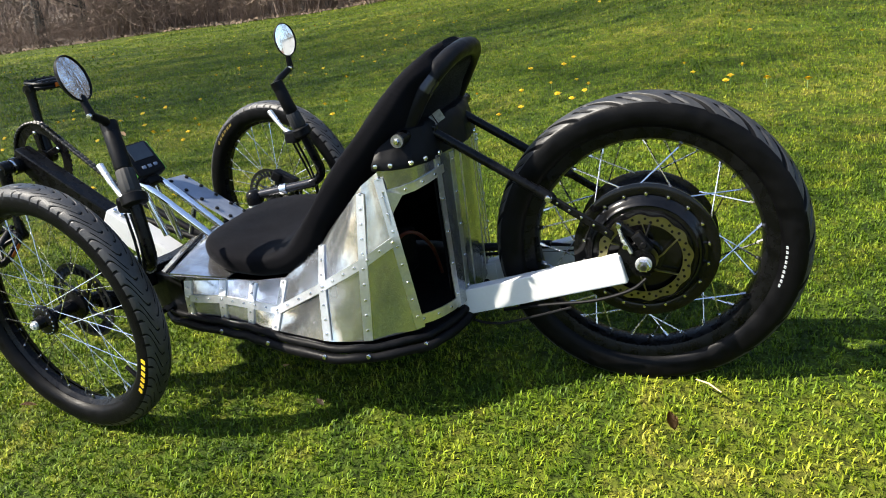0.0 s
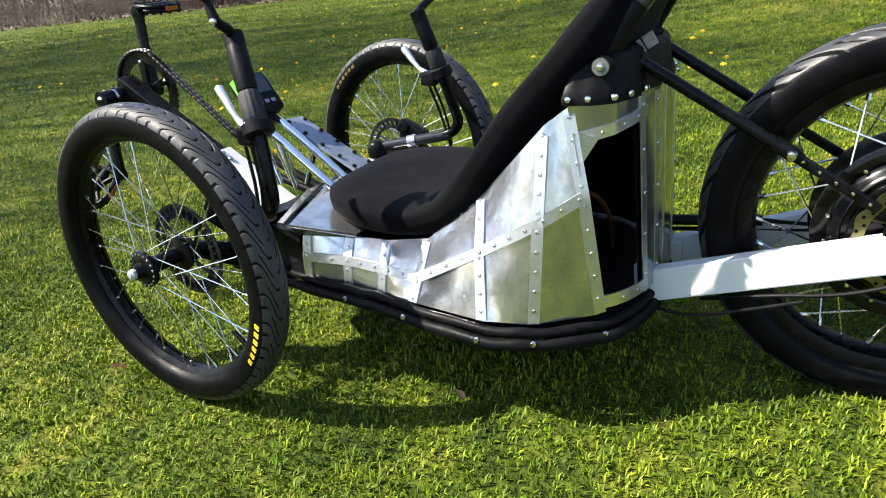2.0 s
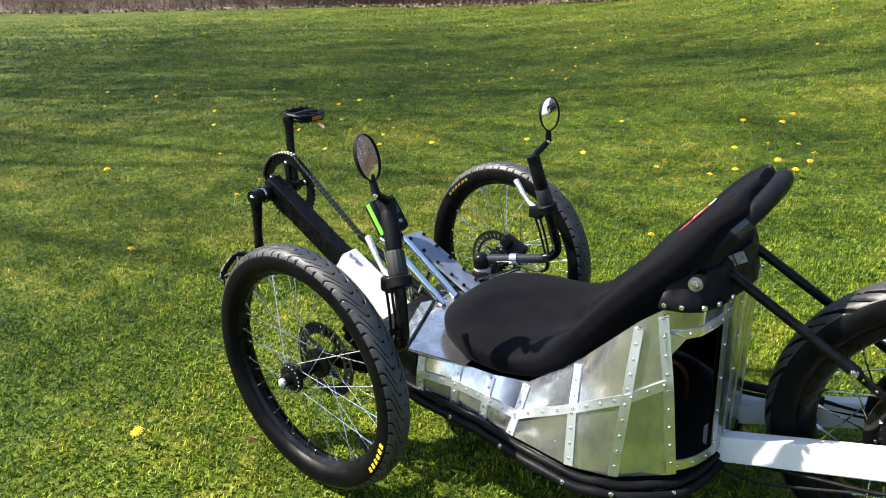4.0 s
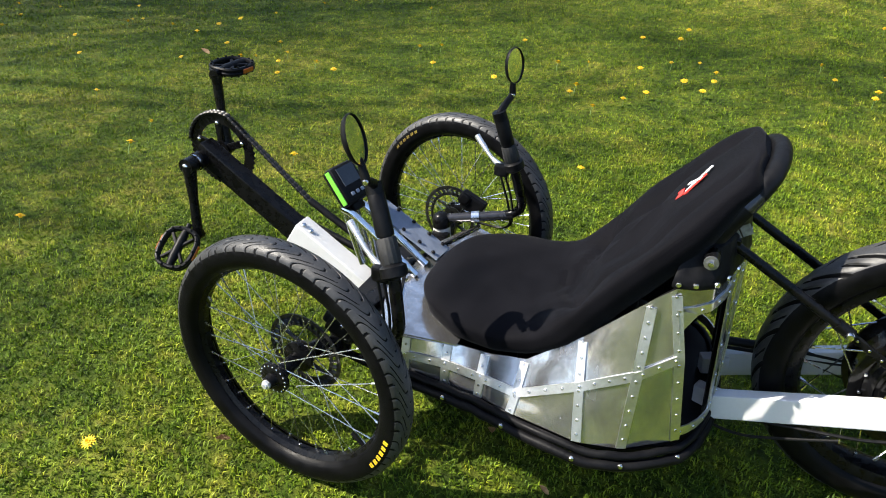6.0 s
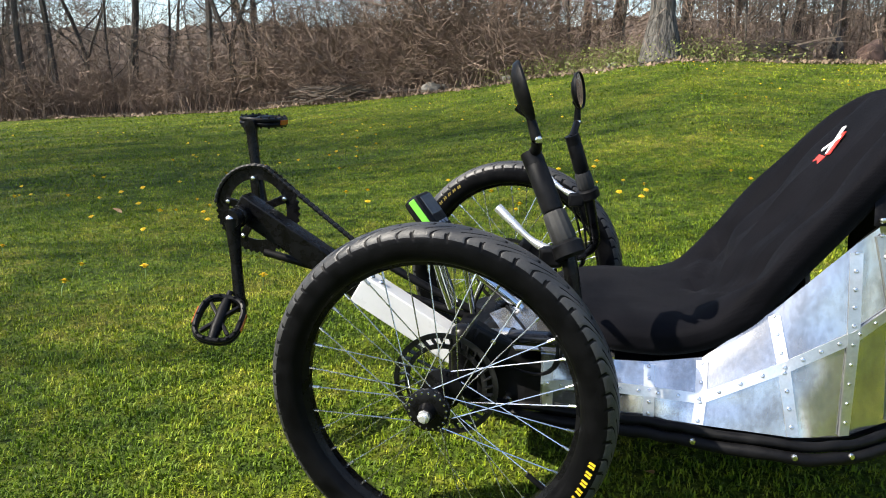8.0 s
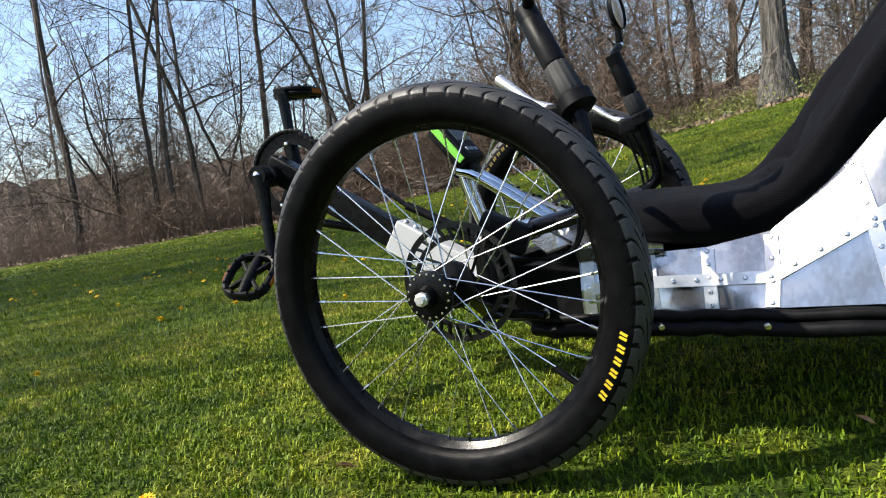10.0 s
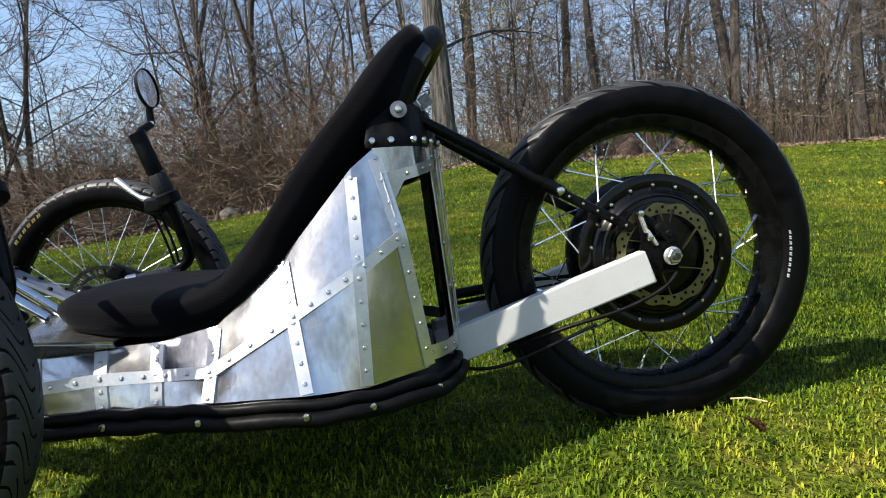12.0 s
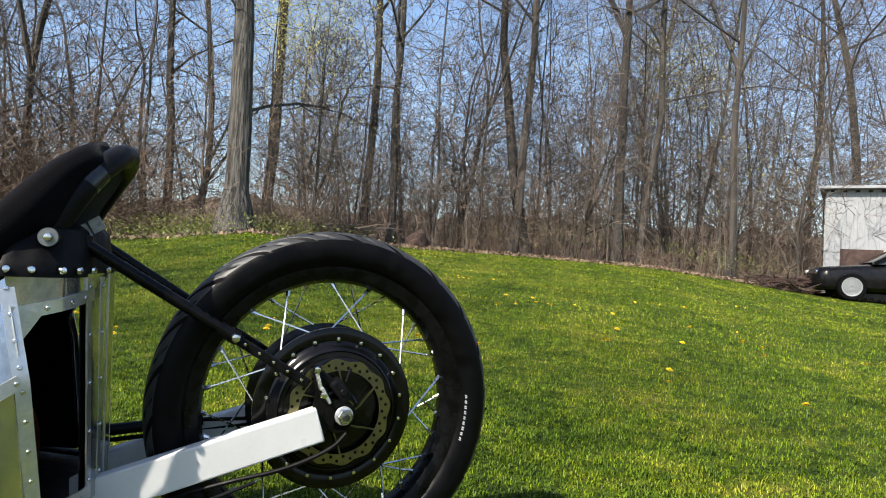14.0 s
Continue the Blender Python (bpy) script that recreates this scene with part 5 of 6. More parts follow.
def make_grass():
    rng = np.random.default_rng(5)
    zones = [(0.0, 0.0, 1.3, 2.1, 30000, 0.021, 0.0027, 0.024, True), (1.3, 2.1, 3.4, 5.0, 10500, 0.024, 0.0047, 0.036, False), (3.4, 5.0, 8.0, 11.0, 1500, 0.030, 0.010, 0.05, False), (8.0, 11.0, 16.0, 19.0, 260, 0.036, 0.026, 0.11, False)]
    V, F, base = [], [], 0
    for r0, f0, f1, r1, dens, length, width, tuft, fine in zones:
        count = int(math.pi * (r1 * r1 - r0 * r0) * dens)
        r = np.sqrt(rng.uniform(r0 * r0, r1 * r1, count))
        a = rng.uniform(-math.pi, math.pi, count)
        x, y = r * np.sin(a) - 0.45, r * np.cos(a) - 0.1
        keep = (np.abs(np.degrees(np.arctan2(x + 0.3, y + 1.6))) < 82) & ~((r > 3.0) & (y < -0.5))
        keep &= rng.random(count) < np.clip((r - r0) / max(f0 - r0, 1e-6), 0, 1) * np.clip((r1 - r) / (r1 - f1), 0, 1)
        x, y, r = x[keep], y[keep], r[keep]
        count = len(x)
        gx, gy = np.round(x / tuft), np.round(y / tuft)
        jx, jy = np.sin(gx * 12.9 + gy * 78.2) * 43758.5, np.sin(gx * 39.3 + gy * 11.1) * 24634.6
        ox, oy = (gx + (jx - np.floor(jx)) - 0.5) * tuft - x, (gy + (jy - np.floor(jy)) - 0.5) * tuft - y
        pull = rng.uniform(0.0, 0.45, count)
        x, y = x + ox * pull, y + oy * pull
        z = ground_z(x, y) - 0.004
        clump = 0.5 + 0.5 * np.sin(x * 23 + 3 * np.sin(y * 17)) * np.sin(y * 21 + 2 * np.sin(x * 13))
        L = length * rng.uniform(0.5, 1.15, count) * (0.75 + 0.4 * clump)
        w = width * rng.uniform(0.7, 1.3, count)
        h = rng.uniform(0, 2 * math.pi, count)
        lean = rng.uniform(0.25, 1.35, count)
        d = np.stack([np.cos(h), np.sin(h), np.zeros(count)], -1)
        s = np.stack([-np.sin(h), np.cos(h), np.zeros(count)], -1)
        up = np.array([0, 0, 1.0])
        p = np.stack([x, y, z], -1)
        m = p + d * (L * 0.22 * lean)[:, None] + up * (L * 0.55)[:, None]
        t = p + d * (L * 0.62 * lean)[:, None] + up * (L * (0.95 - 0.32 * lean))[:, None]
        sw = s * w[:, None]
        if fine:
            v = np.stack([p - sw * 0.5, p + sw * 0.5, m - sw * 0.42, m + sw * 0.42, t], 1)
            f = np.array([(0, 1, 2), (1, 3, 2), (2, 3, 4)])
        else:
            v = np.stack([p - sw * 0.5, p + sw * 0.5, t], 1)
            f = np.array([(0, 1, 2)])
        k = v.shape[1]
        V.append(v.reshape(-1, 3))
        F.append((base + np.arange(count)[:, None, None] * k + f[None]).reshape(-1, 3))
        base += count * k
    V, F = np.concatenate(V), np.concatenate(F)
    me = bpy.data.meshes.new("lawn_grass")
    me.vertices.add(len(V))
    me.vertices.foreach_set("co", V.astype(np.float32).ravel())
    me.loops.add(len(F) * 3)
    me.loops.foreach_set("vertex_index", F.astype(np.int32).ravel())
    me.polygons.add(len(F))
    me.polygons.foreach_set("loop_start", np.arange(0, len(F) * 3, 3, dtype=np.int32))
    me.update(calc_edges=True)
    tagged(link("lawn_grass", me, GRASS, smooth=False), "short mown green grass blades", "grass", kind="stuff")


make_grass()

PETAL = material("dandelion_yellow", (0.80, 0.56, 0.01), (0.70, 0.42, 0.01), 0.7, 0.1, 0, 300, 900)
STEM = material("dandelion_stem", (0.12, 0.20, 0.05), (0.16, 0.22, 0.07), 0.6)


def dandelion(at, size, tilt):
    root = tagged(new("dandelion"), "yellow dandelion flower standing in the lawn", "flower", "dandelions in the lawn")
    bm = bmesh.new()
    n = 0
    for ring, count, lift in ((0.017, 14, 0.002), (0.012, 11, 0.005), (0.007, 8, 0.008)):
        for k in range(count):
            a = 2 * math.pi * (k + 0.5 * n) / count
            u, s = Vector((math.cos(a), math.sin(a), 0)), Vector((-math.sin(a), math.cos(a), 0))
            vs = [bm.verts.new(p) for p in (Vector((0, 0, 0)), u * ring * 0.6 + s * 0.0024 + Vector((0, 0, lift)), u * ring + Vector((0, 0, lift * 0.8)), u * ring * 0.6 - s * 0.0024 + Vector((0, 0, lift)))]
            bm.faces.new(vs)
        n += 1
    lathe(bm, [(0.004, -0.006), (0.006, -0.002), (0.003, 0.001)], 8, Matrix.Rotation(radians(90), 4, "X"))
    for v in bm.verts:
        v.co.z += 0.042
    part("flower_head", bm, PETAL, root, "", smooth=False)
    bm = bmesh.new()
    tube(bm, [(0, 0, -0.01), (0.004, 0.001, 0.02), (0, 0, 0.040)], 0.0014, 5)
    part("stem", bm, STEM, root)
    root.matrix_basis = flower_pose(at, size, tilt)
    return root


def flower_pose(at, size, tilt):
    x, y = at
    return Matrix.Translation((x, y, float(ground_z(x, y)))) @ Matrix.Rotation(tilt, 4, "X") @ Matrix.Rotation(tilt * 7, 4, "Z") @ Matrix.Scale(size, 4)


FLOWERS = [(-1.439, -0.501), (-3.378, 0.676), (-2.386, 0.109), (-2.533, 0.72), (-1.899, 0.903), (-0.866, 1.217), (-2.639, 0.951), (0.166, 2.3), (-0.721, 3.23), (0.146, 2.216),
           (0.0, 2.42), (0.22, 2.52), (-0.05, 2.62), (-0.95, 3.05), (-1.3, 2.5), (-1.6, 2.9), (0.32, 2.25), (1.2, 2.9), (1.35, 3.15)]
flower_rnd = random.Random(8)
while len(FLOWERS) < 230:
    az, d = flower_rnd.uniform(-62, 50), flower_rnd.uniform(2.6, 13.0)
    if flower_rnd.random() < 0.72:
        cx, cy = d * math.sin(radians(az)) - 0.3, d * math.cos(radians(az)) - 0.9
        for _ in range(flower_rnd.randint(1, 5)):
            FLOWERS.append((cx + flower_rnd.gauss(0, 0.28), cy + flower_rnd.gauss(0, 0.28)))
first = None
for p in FLOWERS:
    size, tilt = flower_rnd.uniform(0.85, 1.25), flower_rnd.uniform(-0.5, 0.5)
    if first is None:
        first = dandelion(p, size, tilt)
    else:
        copy_thing(first, flower_pose(p, size, tilt))

LEAF = material("dry_leaf", (0.28, 0.15, 0.07), (0.40, 0.25, 0.12), 0.8, 0.1, 0, 40, 200, 0.0005, 150, object_random=0.35)
STRAW = material("dry_straw", (0.50, 0.40, 0.22), (0.42, 0.33, 0.18), 0.8)


def leaf_mesh():
    bm = bmesh.new()
    pts = [(0, -0.022, 0.001), (0.010, -0.010, 0.004), (0.012, 0.004, 0.006), (0.006, 0.018, 0.002), (0, 0.026, 0.0), (-0.007, 0.016, 0.003), (-0.012, 0.002, 0.005), (-0.009, -0.012, 0.003)]
    mid = bm.verts.new((0, 0, 0.0))
    vs = [bm.verts.new(p) for p in pts]
    for k in range(len(vs)):
        bm.faces.new((mid, vs[k], vs[(k + 1) % len(vs)]))
    bmesh.ops.solidify(bm, geom=bm.faces[:], thickness=0.0008)
    me = bpy.data.meshes.new("fallen_leaf")
    bm.to_mesh(me)
    bm.free()
    return me


LEAF_ME = leaf_mesh()
for x, y, size, spin, label in ((0.065, -0.207, 0.8, 20, "small reddish dry leaf on the grass"), (-0.578, -0.269, 0.5, 70, "pale tan dry leaf on the grass"), (-1.206, -0.395, 0.7, 140, "tan dry leaf on the grass"),
                                (0.68, 0.95, 0.9, 30, "tan dry leaf on the grass"), (-0.72, -0.16, 0.7, 200, "orange dry leaf in the shade of the trike"), (-3.2, 2.0, 1.4, 80, "pale dry leaf on the grass")):
    ob = link("fallen_leaf", LEAF_ME, LEAF, None, label, matrix=Matrix.Translation((x, y, float(ground_z(x, y)) + 0.036)) @ Matrix.Rotation(radians(spin), 4, "Z") @ Matrix.Rotation(0.4, 4, "X") @ Matrix.Scale(size, 4))
    tagged(ob, category="leaf", group="leaves on the lawn")
bm = bmesh.new()
tube(bm, [(0.098, -0.058, 0.046), (0.12, -0.072, 0.049), (0.142, -0.092, 0.046)], [0.0012, 0.0018, 0.0012], 6)
tagged(part("straw_stalk", bm, STRAW, None, "dry straw stalk lying on the grass"), category="straw")


# ---------- wood ----------
BARK = material("grey_bark", (0.072, 0.061, 0.052), (0.030, 0.026, 0.022), 0.92, 0.05, 0, 2.5, 30, 0.03, 14, stretch=(1, 1, 0.25), object_random=0.25)
PALE_BARK = material("pale_bark", (0.107, 0.098, 0.085), (0.051, 0.046, 0.039), 0.92, 0.05, 0, 3, 30, 0.02, 14, stretch=(1, 1, 0.25), object_random=0.2)
OLD_BARK = material("furrowed_old_bark", (0.094, 0.087, 0.077), (0.034, 0.031, 0.027), 0.95, 0.04, 0, 16, 60, 0.05, 22, stretch=(1, 1, 0.10), contrast=(0.42, 0.58))
TWIG = material("bare_twigs", (0.152, 0.118, 0.093), (0.085, 0.065, 0.051), 0.9, 0.05, 0, 1.2, 20, object_random=0.2)
BUD = material("spring_buds", (0.60, 0.55, 0.17), (0.45, 0.43, 0.14), 0.8, 0.05, 0, 2, 30)
BRUSH_TWIG = material("brown_brush_twigs", (0.175, 0.122, 0.090), (0.096, 0.066, 0.048), 0.9, 0.05, 0, 1.2, 20)
LITTER = material("leaf_litter", (0.123, 0.090, 0.061), (0.070, 0.051, 0.035), 0.95, 0.04, 0, 1.1, 14, 0.03, 25)


class Sticks:
    """Collects tapered sticks as plain vertex and face lists."""

    def __init__(self):
        self.v, self.f = [], []

    def stick(self, pts, radii, seg):
        first = len(self.v)
        for (p, d, s), r in zip(frames(pts), radii):
            u = d.cross(s)
            for k in range(seg):
                a = 2 * math.pi * k / seg
                self.v.append(tuple(p + r * (math.cos(a) * s + math.sin(a) * u)))
        for i in range(len(pts) - 1):
            for k in range(seg):
                j = (k + 1) % seg
                a, b = first + i * seg, first + (i + 1) * seg
                self.f.append((a + k, a + j, b + j, b + k))

    def spike(self, p, q, r):
        """A twig as one long thin sliver, turned by its own place."""
        d = (q - p).normalized()
        s = d.orthogonal().normalized() * r
        s.rotate(Matrix.Rotation(37.0 * (p.x + p.y + p.z), 3, d))
        n = len(self.v)
        self.v += [tuple(p + s), tuple(p - s), tuple(q)]
        self.f += [(n, n + 1, n + 2)]

    def mesh(self, name):
        me = bpy.data.meshes.new(name)
        me.from_pydata(self.v, [], self.f)
        me.update()
        return me


def grow(rnd, wood, twigs, p, d, length, r, level, reach):
    """One limb with its side branches; the last levels become twigs."""
    n = (4, 3, 3, 2)[level - 1]
    pts, rad = [p], [r]
    for k in range(n):
        d = (d + Vector((rnd.gauss(0, 0.36), rnd.gauss(0, 0.36), rnd.gauss(0.06, 0.22)))).normalized()
        pts.append(pts[-1] + d * length / n)
        rad.append(r * (1 - 0.85 * (k + 1) / n) + 0.002)
    if level <= 2:
        wood.stick(pts, rad, 4 if level == 1 else 3)
    else:
        for a, b, q in zip(pts, pts[1:], rad):
            twigs.spike(a, b + (b - a) * 0.3, max(q, 0.0060))
    if level < reach:
        count = (6, 5, 3)[level - 1]
        for k in range(count):
            t = rnd.uniform(0.2, 1.0)
            i = min(int(t * n), n - 1)
            at = pts[i].lerp(pts[i + 1], t * n - i)
            side = d.orthogonal().normalized()
            side.rotate(Matrix.Rotation(rnd.uniform(0, 6.28), 3, d))
            nd = (d * rnd.uniform(0.5, 1.0) + side * rnd.uniform(0.55, 1.1) + Vector((0, 0, 0.12))).normalized()
            grow(rnd, wood, twigs, at, nd, length * rnd.uniform(0.36, 0.62), max(0.006, r * 0.42), level + 1, reach)


def leader(rnd, p, d, height, r, n, wobble, foot):
    """The line and the widths of one stem."""
    pts, rad = [], []
    for k in range(n + 1):
        q = k / n
        pts.append(p.copy())
        flare = 1 + foot * max(0.0, 1 - q * 14)
        rad.append(r * flare * (1 - 0.9 * q ** 1.15) + 0.006)
        d = (d + Vector((rnd.gauss(0, wobble), rnd.gauss(0, wobble), 0.06))).normalized()
        p = p + d * (height / n)
    return pts, rad


def tree_meshes(seed, height, r, first_limb, limbs, reach=4, lean=0.02, spread=0.3, rise=(0.2, 1.15), low=(), fork=0.0, wobble=0.05, foot=0.55):
    rnd = random.Random(seed)
    wood, twigs = Sticks(), Sticks()
    n = 14
    pts, rad = leader(rnd, Vector((0, 0, -0.3)), Vector((rnd.gauss(0, lean), rnd.gauss(0, lean), 1)).normalized(), height, r, n, wobble, foot)
    wood.stick(pts, rad, 12 if r > 0.2 else 7 if r > 0.1 else 5)
    stems = [(pts, rad, first_limb)]
    if fork:
        i = int(fork * n)
        a = rnd.uniform(0, 6.28)
        side = leader(rnd, pts[i], Vector((math.cos(a) * 0.42, math.sin(a) * 0.42, 1)).normalized(), height * (0.92 - fork), rad[i] * 0.72, n, wobble, 0.0)
        wood.stick(*side, 5)
        stems.append((*side, 0.12))
    for k in range(limbs):
        line, wide, first = stems[k % len(stems)]
        q = first + (1 - first) * (k + rnd.random()) / limbs
        i = min(int(q * n), n - 1)
        at = line[i].lerp(line[i + 1], q * n - i)
        az = k * 2.4 + rnd.uniform(-0.5, 0.5)
        nd = Vector((math.cos(az), math.sin(az), rnd.uniform(*rise))).normalized()
        grow(rnd, wood, twigs, at, nd, height * spread * (1.15 - 0.75 * q) * rnd.uniform(0.6, 1.25), max(0.008, wide[i] * 0.42), 1, reach)
    for q, az, up, length, thick in low:
        i = int(q * n)
        grow(rnd, wood, twigs, pts[i].lerp(pts[i + 1], q * n - i), Vector((math.cos(az), math.sin(az), up)).normalized(), length, thick, 1, reach)
    return wood.mesh("tree_trunk"), twigs.mesh("tree_crown")


def plant(meshes, at, bark, label, size=1.0, spin=0.0, group="bare trees of the wood"):
    x, y = at
    ob = link("tree", meshes[0], bark, None, label, matrix=Matrix.Translation((x, y, float(ground_z(x, y)))) @ Matrix.Rotation(spin, 4, "Z") @ Matrix.Scale(size, 4))
    tagged(ob, category="tree", group=group)
    link("crown", meshes[1], TWIG, ob, "fine bare twigs")
    return ob


def polar(az, d):
    return d * math.sin(radians(az)) - 0.3, d * math.cos(radians(az)) - 0.9


STOUT = [tree_meshes(20 + k, 16.5 + k * 0.7, 0.115 + 0.018 * (k % 3), 0.30 + 0.05 * (k % 3), 15, 4, spread=0.34, fork=(0.0, 0.42, 0.0, 0.36)[k], wobble=0.055) for k in range(4)]
TALL = [tree_meshes(30 + k, 13.0 + k * 0.8, 0.048 + 0.009 * (k % 3), 0.22 + 0.06 * (k % 3), 13, 4, spread=0.33, fork=0.38 if k % 2 else 0.0, wobble=0.06) for k in range(5)]
THIN = [tree_meshes(40 + k, 6.5 + 0.9 * k, 0.026 + 0.005 * k, 0.14, 17, 3, spread=0.30, rise=(0.2, 1.2), wobble=0.075) for k in range(4)]
BIG = tree_meshes(77, 19.0, 0.29, 0.44, 10, 4, spread=0.30, low=((0.165, -0.4, 1.3, 4.6, 0.062), (0.16, -0.3, 0.1, 1.6, 0.022), (0.29, 2.6, 0.9, 2.6, 0.03)), wobble=0.035, foot=1.0)
BROAD = [tree_meshes(60 + k, 7.0 + k, 0.075, 0.16, 13, 4, spread=0.50, rise=(0.3, 1.2), lean=0.12, fork=0.22, wobble=0.11) for k in range(3)]
AIRY = [tree_meshes(120 + k, 12.0 + k * 1.2, 0.080 + 0.012 * (k % 3), 0.26, 8, 4, spread=0.31, fork=0.3 if k % 2 else 0.0, wobble=0.07) for k in range(4)]
SHRUB = []
for k in range(3):
    rnd = random.Random(90 + k)
    wood, twigs = Sticks(), Sticks()
    for j in range(9):
        az = rnd.uniform(0, 6.28)
        grow(rnd, wood, twigs, Vector((rnd.gauss(0, 0.25), rnd.gauss(0, 0.25), -0.1)), Vector((math.cos(az) * 0.5, math.sin(az) * 0.5, 1)).normalized(), rnd.uniform(1.6, 3.2), 0.016, 2, 4)
    SHRUB.append((wood.mesh("shrub_stems"), twigs.mesh("shrub_twigs")))

plant(BIG, polar(4.0, 13.5), OLD_BARK, "thick old grey tree trunk at the edge of the wood", 0.8, 0.4)
wood_rnd = random.Random(17)
MARKED = [(-1.5, 17.2, 2), (1.2, 18.5, 0), (6.3, 18, 1), (13.7, 19, 3), (16.2, 17.6, 4), (26.1, 18.6, 0), (27.3, 18.7, 2), (34.5, 19.6, 1), (36.0, 20.2, 4), (42.8, 20, 3), (47.3, 26.5, 0), (51.0, 27.4, 2),
          (-9.8, 18, 1), (-14.3, 17.5, 3), (-30.3, 19, 4), (-40.3, 20.4, 1), (-42.0, 20.6, 0), (-43.4, 21, 3), (-49, 22, 2), (55, 29, 1), (59, 30, 3), (-26.5, 19.5, 0), (-35.5, 21, 2)]
for az, d, k in MARKED:
    plant(STOUT[k % 4] if az > 5 else AIRY[k % 4], polar(az, d), BARK, "tall bare tree with grey-brown bark and fine twigs", wood_rnd.uniform(0.85, 1.1), wood_rnd.uniform(0, 6.28))
for k, (az, d) in enumerate(((-12.5, 17.0), (-6.5, 18.2), (-28.5, 18.6), (0.3, 20.5), (9.5, 19.6), (22.0, 20.0), (31.0, 21.0), (-27.0, 20.0), (-15.5, 19.5), (-9.0, 21.0), (-33.0, 21.5), (-38.0, 22.0), (-46.0, 22.5), (-3.2, 22.5))):
    plant(BROAD[k % 3], polar(az, d), BARK, "broad bare tree with a spreading twiggy crown", wood_rnd.uniform(0.75, 1.05), wood_rnd.uniform(0, 6.28))
for k in range(72):
    az = wood_rnd.uniform(-72, 66) if k % 2 else wood_rnd.uniform(30, 56)
    d = float(edge(az)[0]) + 3.0 + 20 * wood_rnd.random() ** 1.2
    if -34 < az < 8 and wood_rnd.random() < 0.8:
        continue
    plant(TALL[k % 5] if az > 8 or az < -34 else AIRY[k % 4], polar(az, d), BARK if k % 4 else PALE_BARK, "tall bare tree with grey-brown bark and fine twigs", wood_rnd.uniform(0.6, 1.1), wood_rnd.uniform(0, 6.28))
for k in range(130):
    az = -74 + 140 * (k + wood_rnd.random()) / 130
    d = float(edge(az)[0]) + 0.5 + 7 * wood_rnd.random() ** 1.3
    if -25 < az < -15 or (az < 12 and wood_rnd.random() < 0.4):
        continue
    plant(THIN[k % 4], polar(az, d), BARK if k % 3 else PALE_BARK, "slender bare young tree", wood_rnd.uniform(0.5, 1.1), wood_rnd.uniform(0, 6.28), "young trees of the wood")


def stuff_of(name, sources, places, mat, label, category):
    """Many copies of light meshes joined into one object."""
    V, F, base = [], [], 0
    raw = []
    for me in sources:
        v = np.array([p.co for p in me.vertices])
        f = [tuple(p.vertices) for p in me.polygons]
        tri = []
        for p in f:
            tri.append(p[:3])
            if len(p) == 4:
                tri.append((p[0], p[2], p[3]))
        raw.append((v, np.array(tri)))
    for k, x, y, size, spin, tall in places:
        v, f = raw[k]
        c, s = math.cos(spin), math.sin(spin)
        w = v * (size, size, size * tall)
        w = np.stack([w[:, 0] * c - w[:, 1] * s + x, w[:, 0] * s + w[:, 1] * c + y, w[:, 2] + float(ground_z(x, y))], -1)
        V.append(w)
        F.append(f + base)
        base += len(v)
    V, F = np.concatenate(V), np.concatenate(F)
    me = bpy.data.meshes.new(name)
    me.vertices.add(len(V))
    me.vertices.foreach_set("co", V.astype(np.float32).ravel())
    me.loops.add(len(F) * 3)
    me.loops.foreach_set("vertex_index", F.astype(np.int32).ravel())
    me.polygons.add(len(F))
    me.polygons.foreach_set("loop_start", np.arange(0, len(F) * 3, 3, dtype=np.int32))
    me.update(calc_edges=True)
    tagged(link(name, me, mat, smooth=False), label, category, kind="stuff")


def stem_mesh(seed, coarse=1.0, whips=26):
    """A bare sapling stem with crooked whips and side twigs, very light."""
    rnd = random.Random(seed)
    st = Sticks()
    h = 6.2
    p, d = Vector((0, 0, -0.1)), Vector((rnd.gauss(0, 0.16), rnd.gauss(0, 0.16), 1))
    pts = [p]
    for k in range(6):
        d = (d + Vector((rnd.gauss(0, 0.2), rnd.gauss(0, 0.2), 0.05))).normalized()
        pts.append(pts[-1] + d * h / 6)
    st.stick(pts, [0.018 * coarse * (1.02 - k / 6) for k in range(7)], 3)
    for k in range(whips):
        q = rnd.uniform(0.06, 0.98) * 6
        i = min(int(q), 5)
        at = pts[i].lerp(pts[i + 1], q - i)
        az = rnd.uniform(0, 6.28)
        knee = at + Vector((math.cos(az), math.sin(az), rnd.uniform(-0.1, 1.0))) * rnd.uniform(0.25, 0.7)
        e = knee + Vector((math.cos(az) * 0.7 + rnd.gauss(0, 0.6), math.sin(az) * 0.7 + rnd.gauss(0, 0.6), rnd.uniform(-0.2, 1.0))) * rnd.uniform(0.3, 0.75)
        st.spike(at, knee + (knee - at) * 0.2, 0.0105 * coarse)
        st.spike(knee, e, 0.0075 * coarse)
        for _ in range(2 if coarse < 2 else 1):
            m = at.lerp(knee, rnd.uniform(0.4, 1.0)) if rnd.random() < 0.4 else knee.lerp(e, rnd.random())
            st.spike(m, m + Vector((rnd.gauss(0, 0.7), rnd.gauss(0, 0.7), rnd.uniform(-0.3, 0.8))) * rnd.uniform(0.2, 0.6), 0.0062 * coarse)
    return st.mesh("sapling")


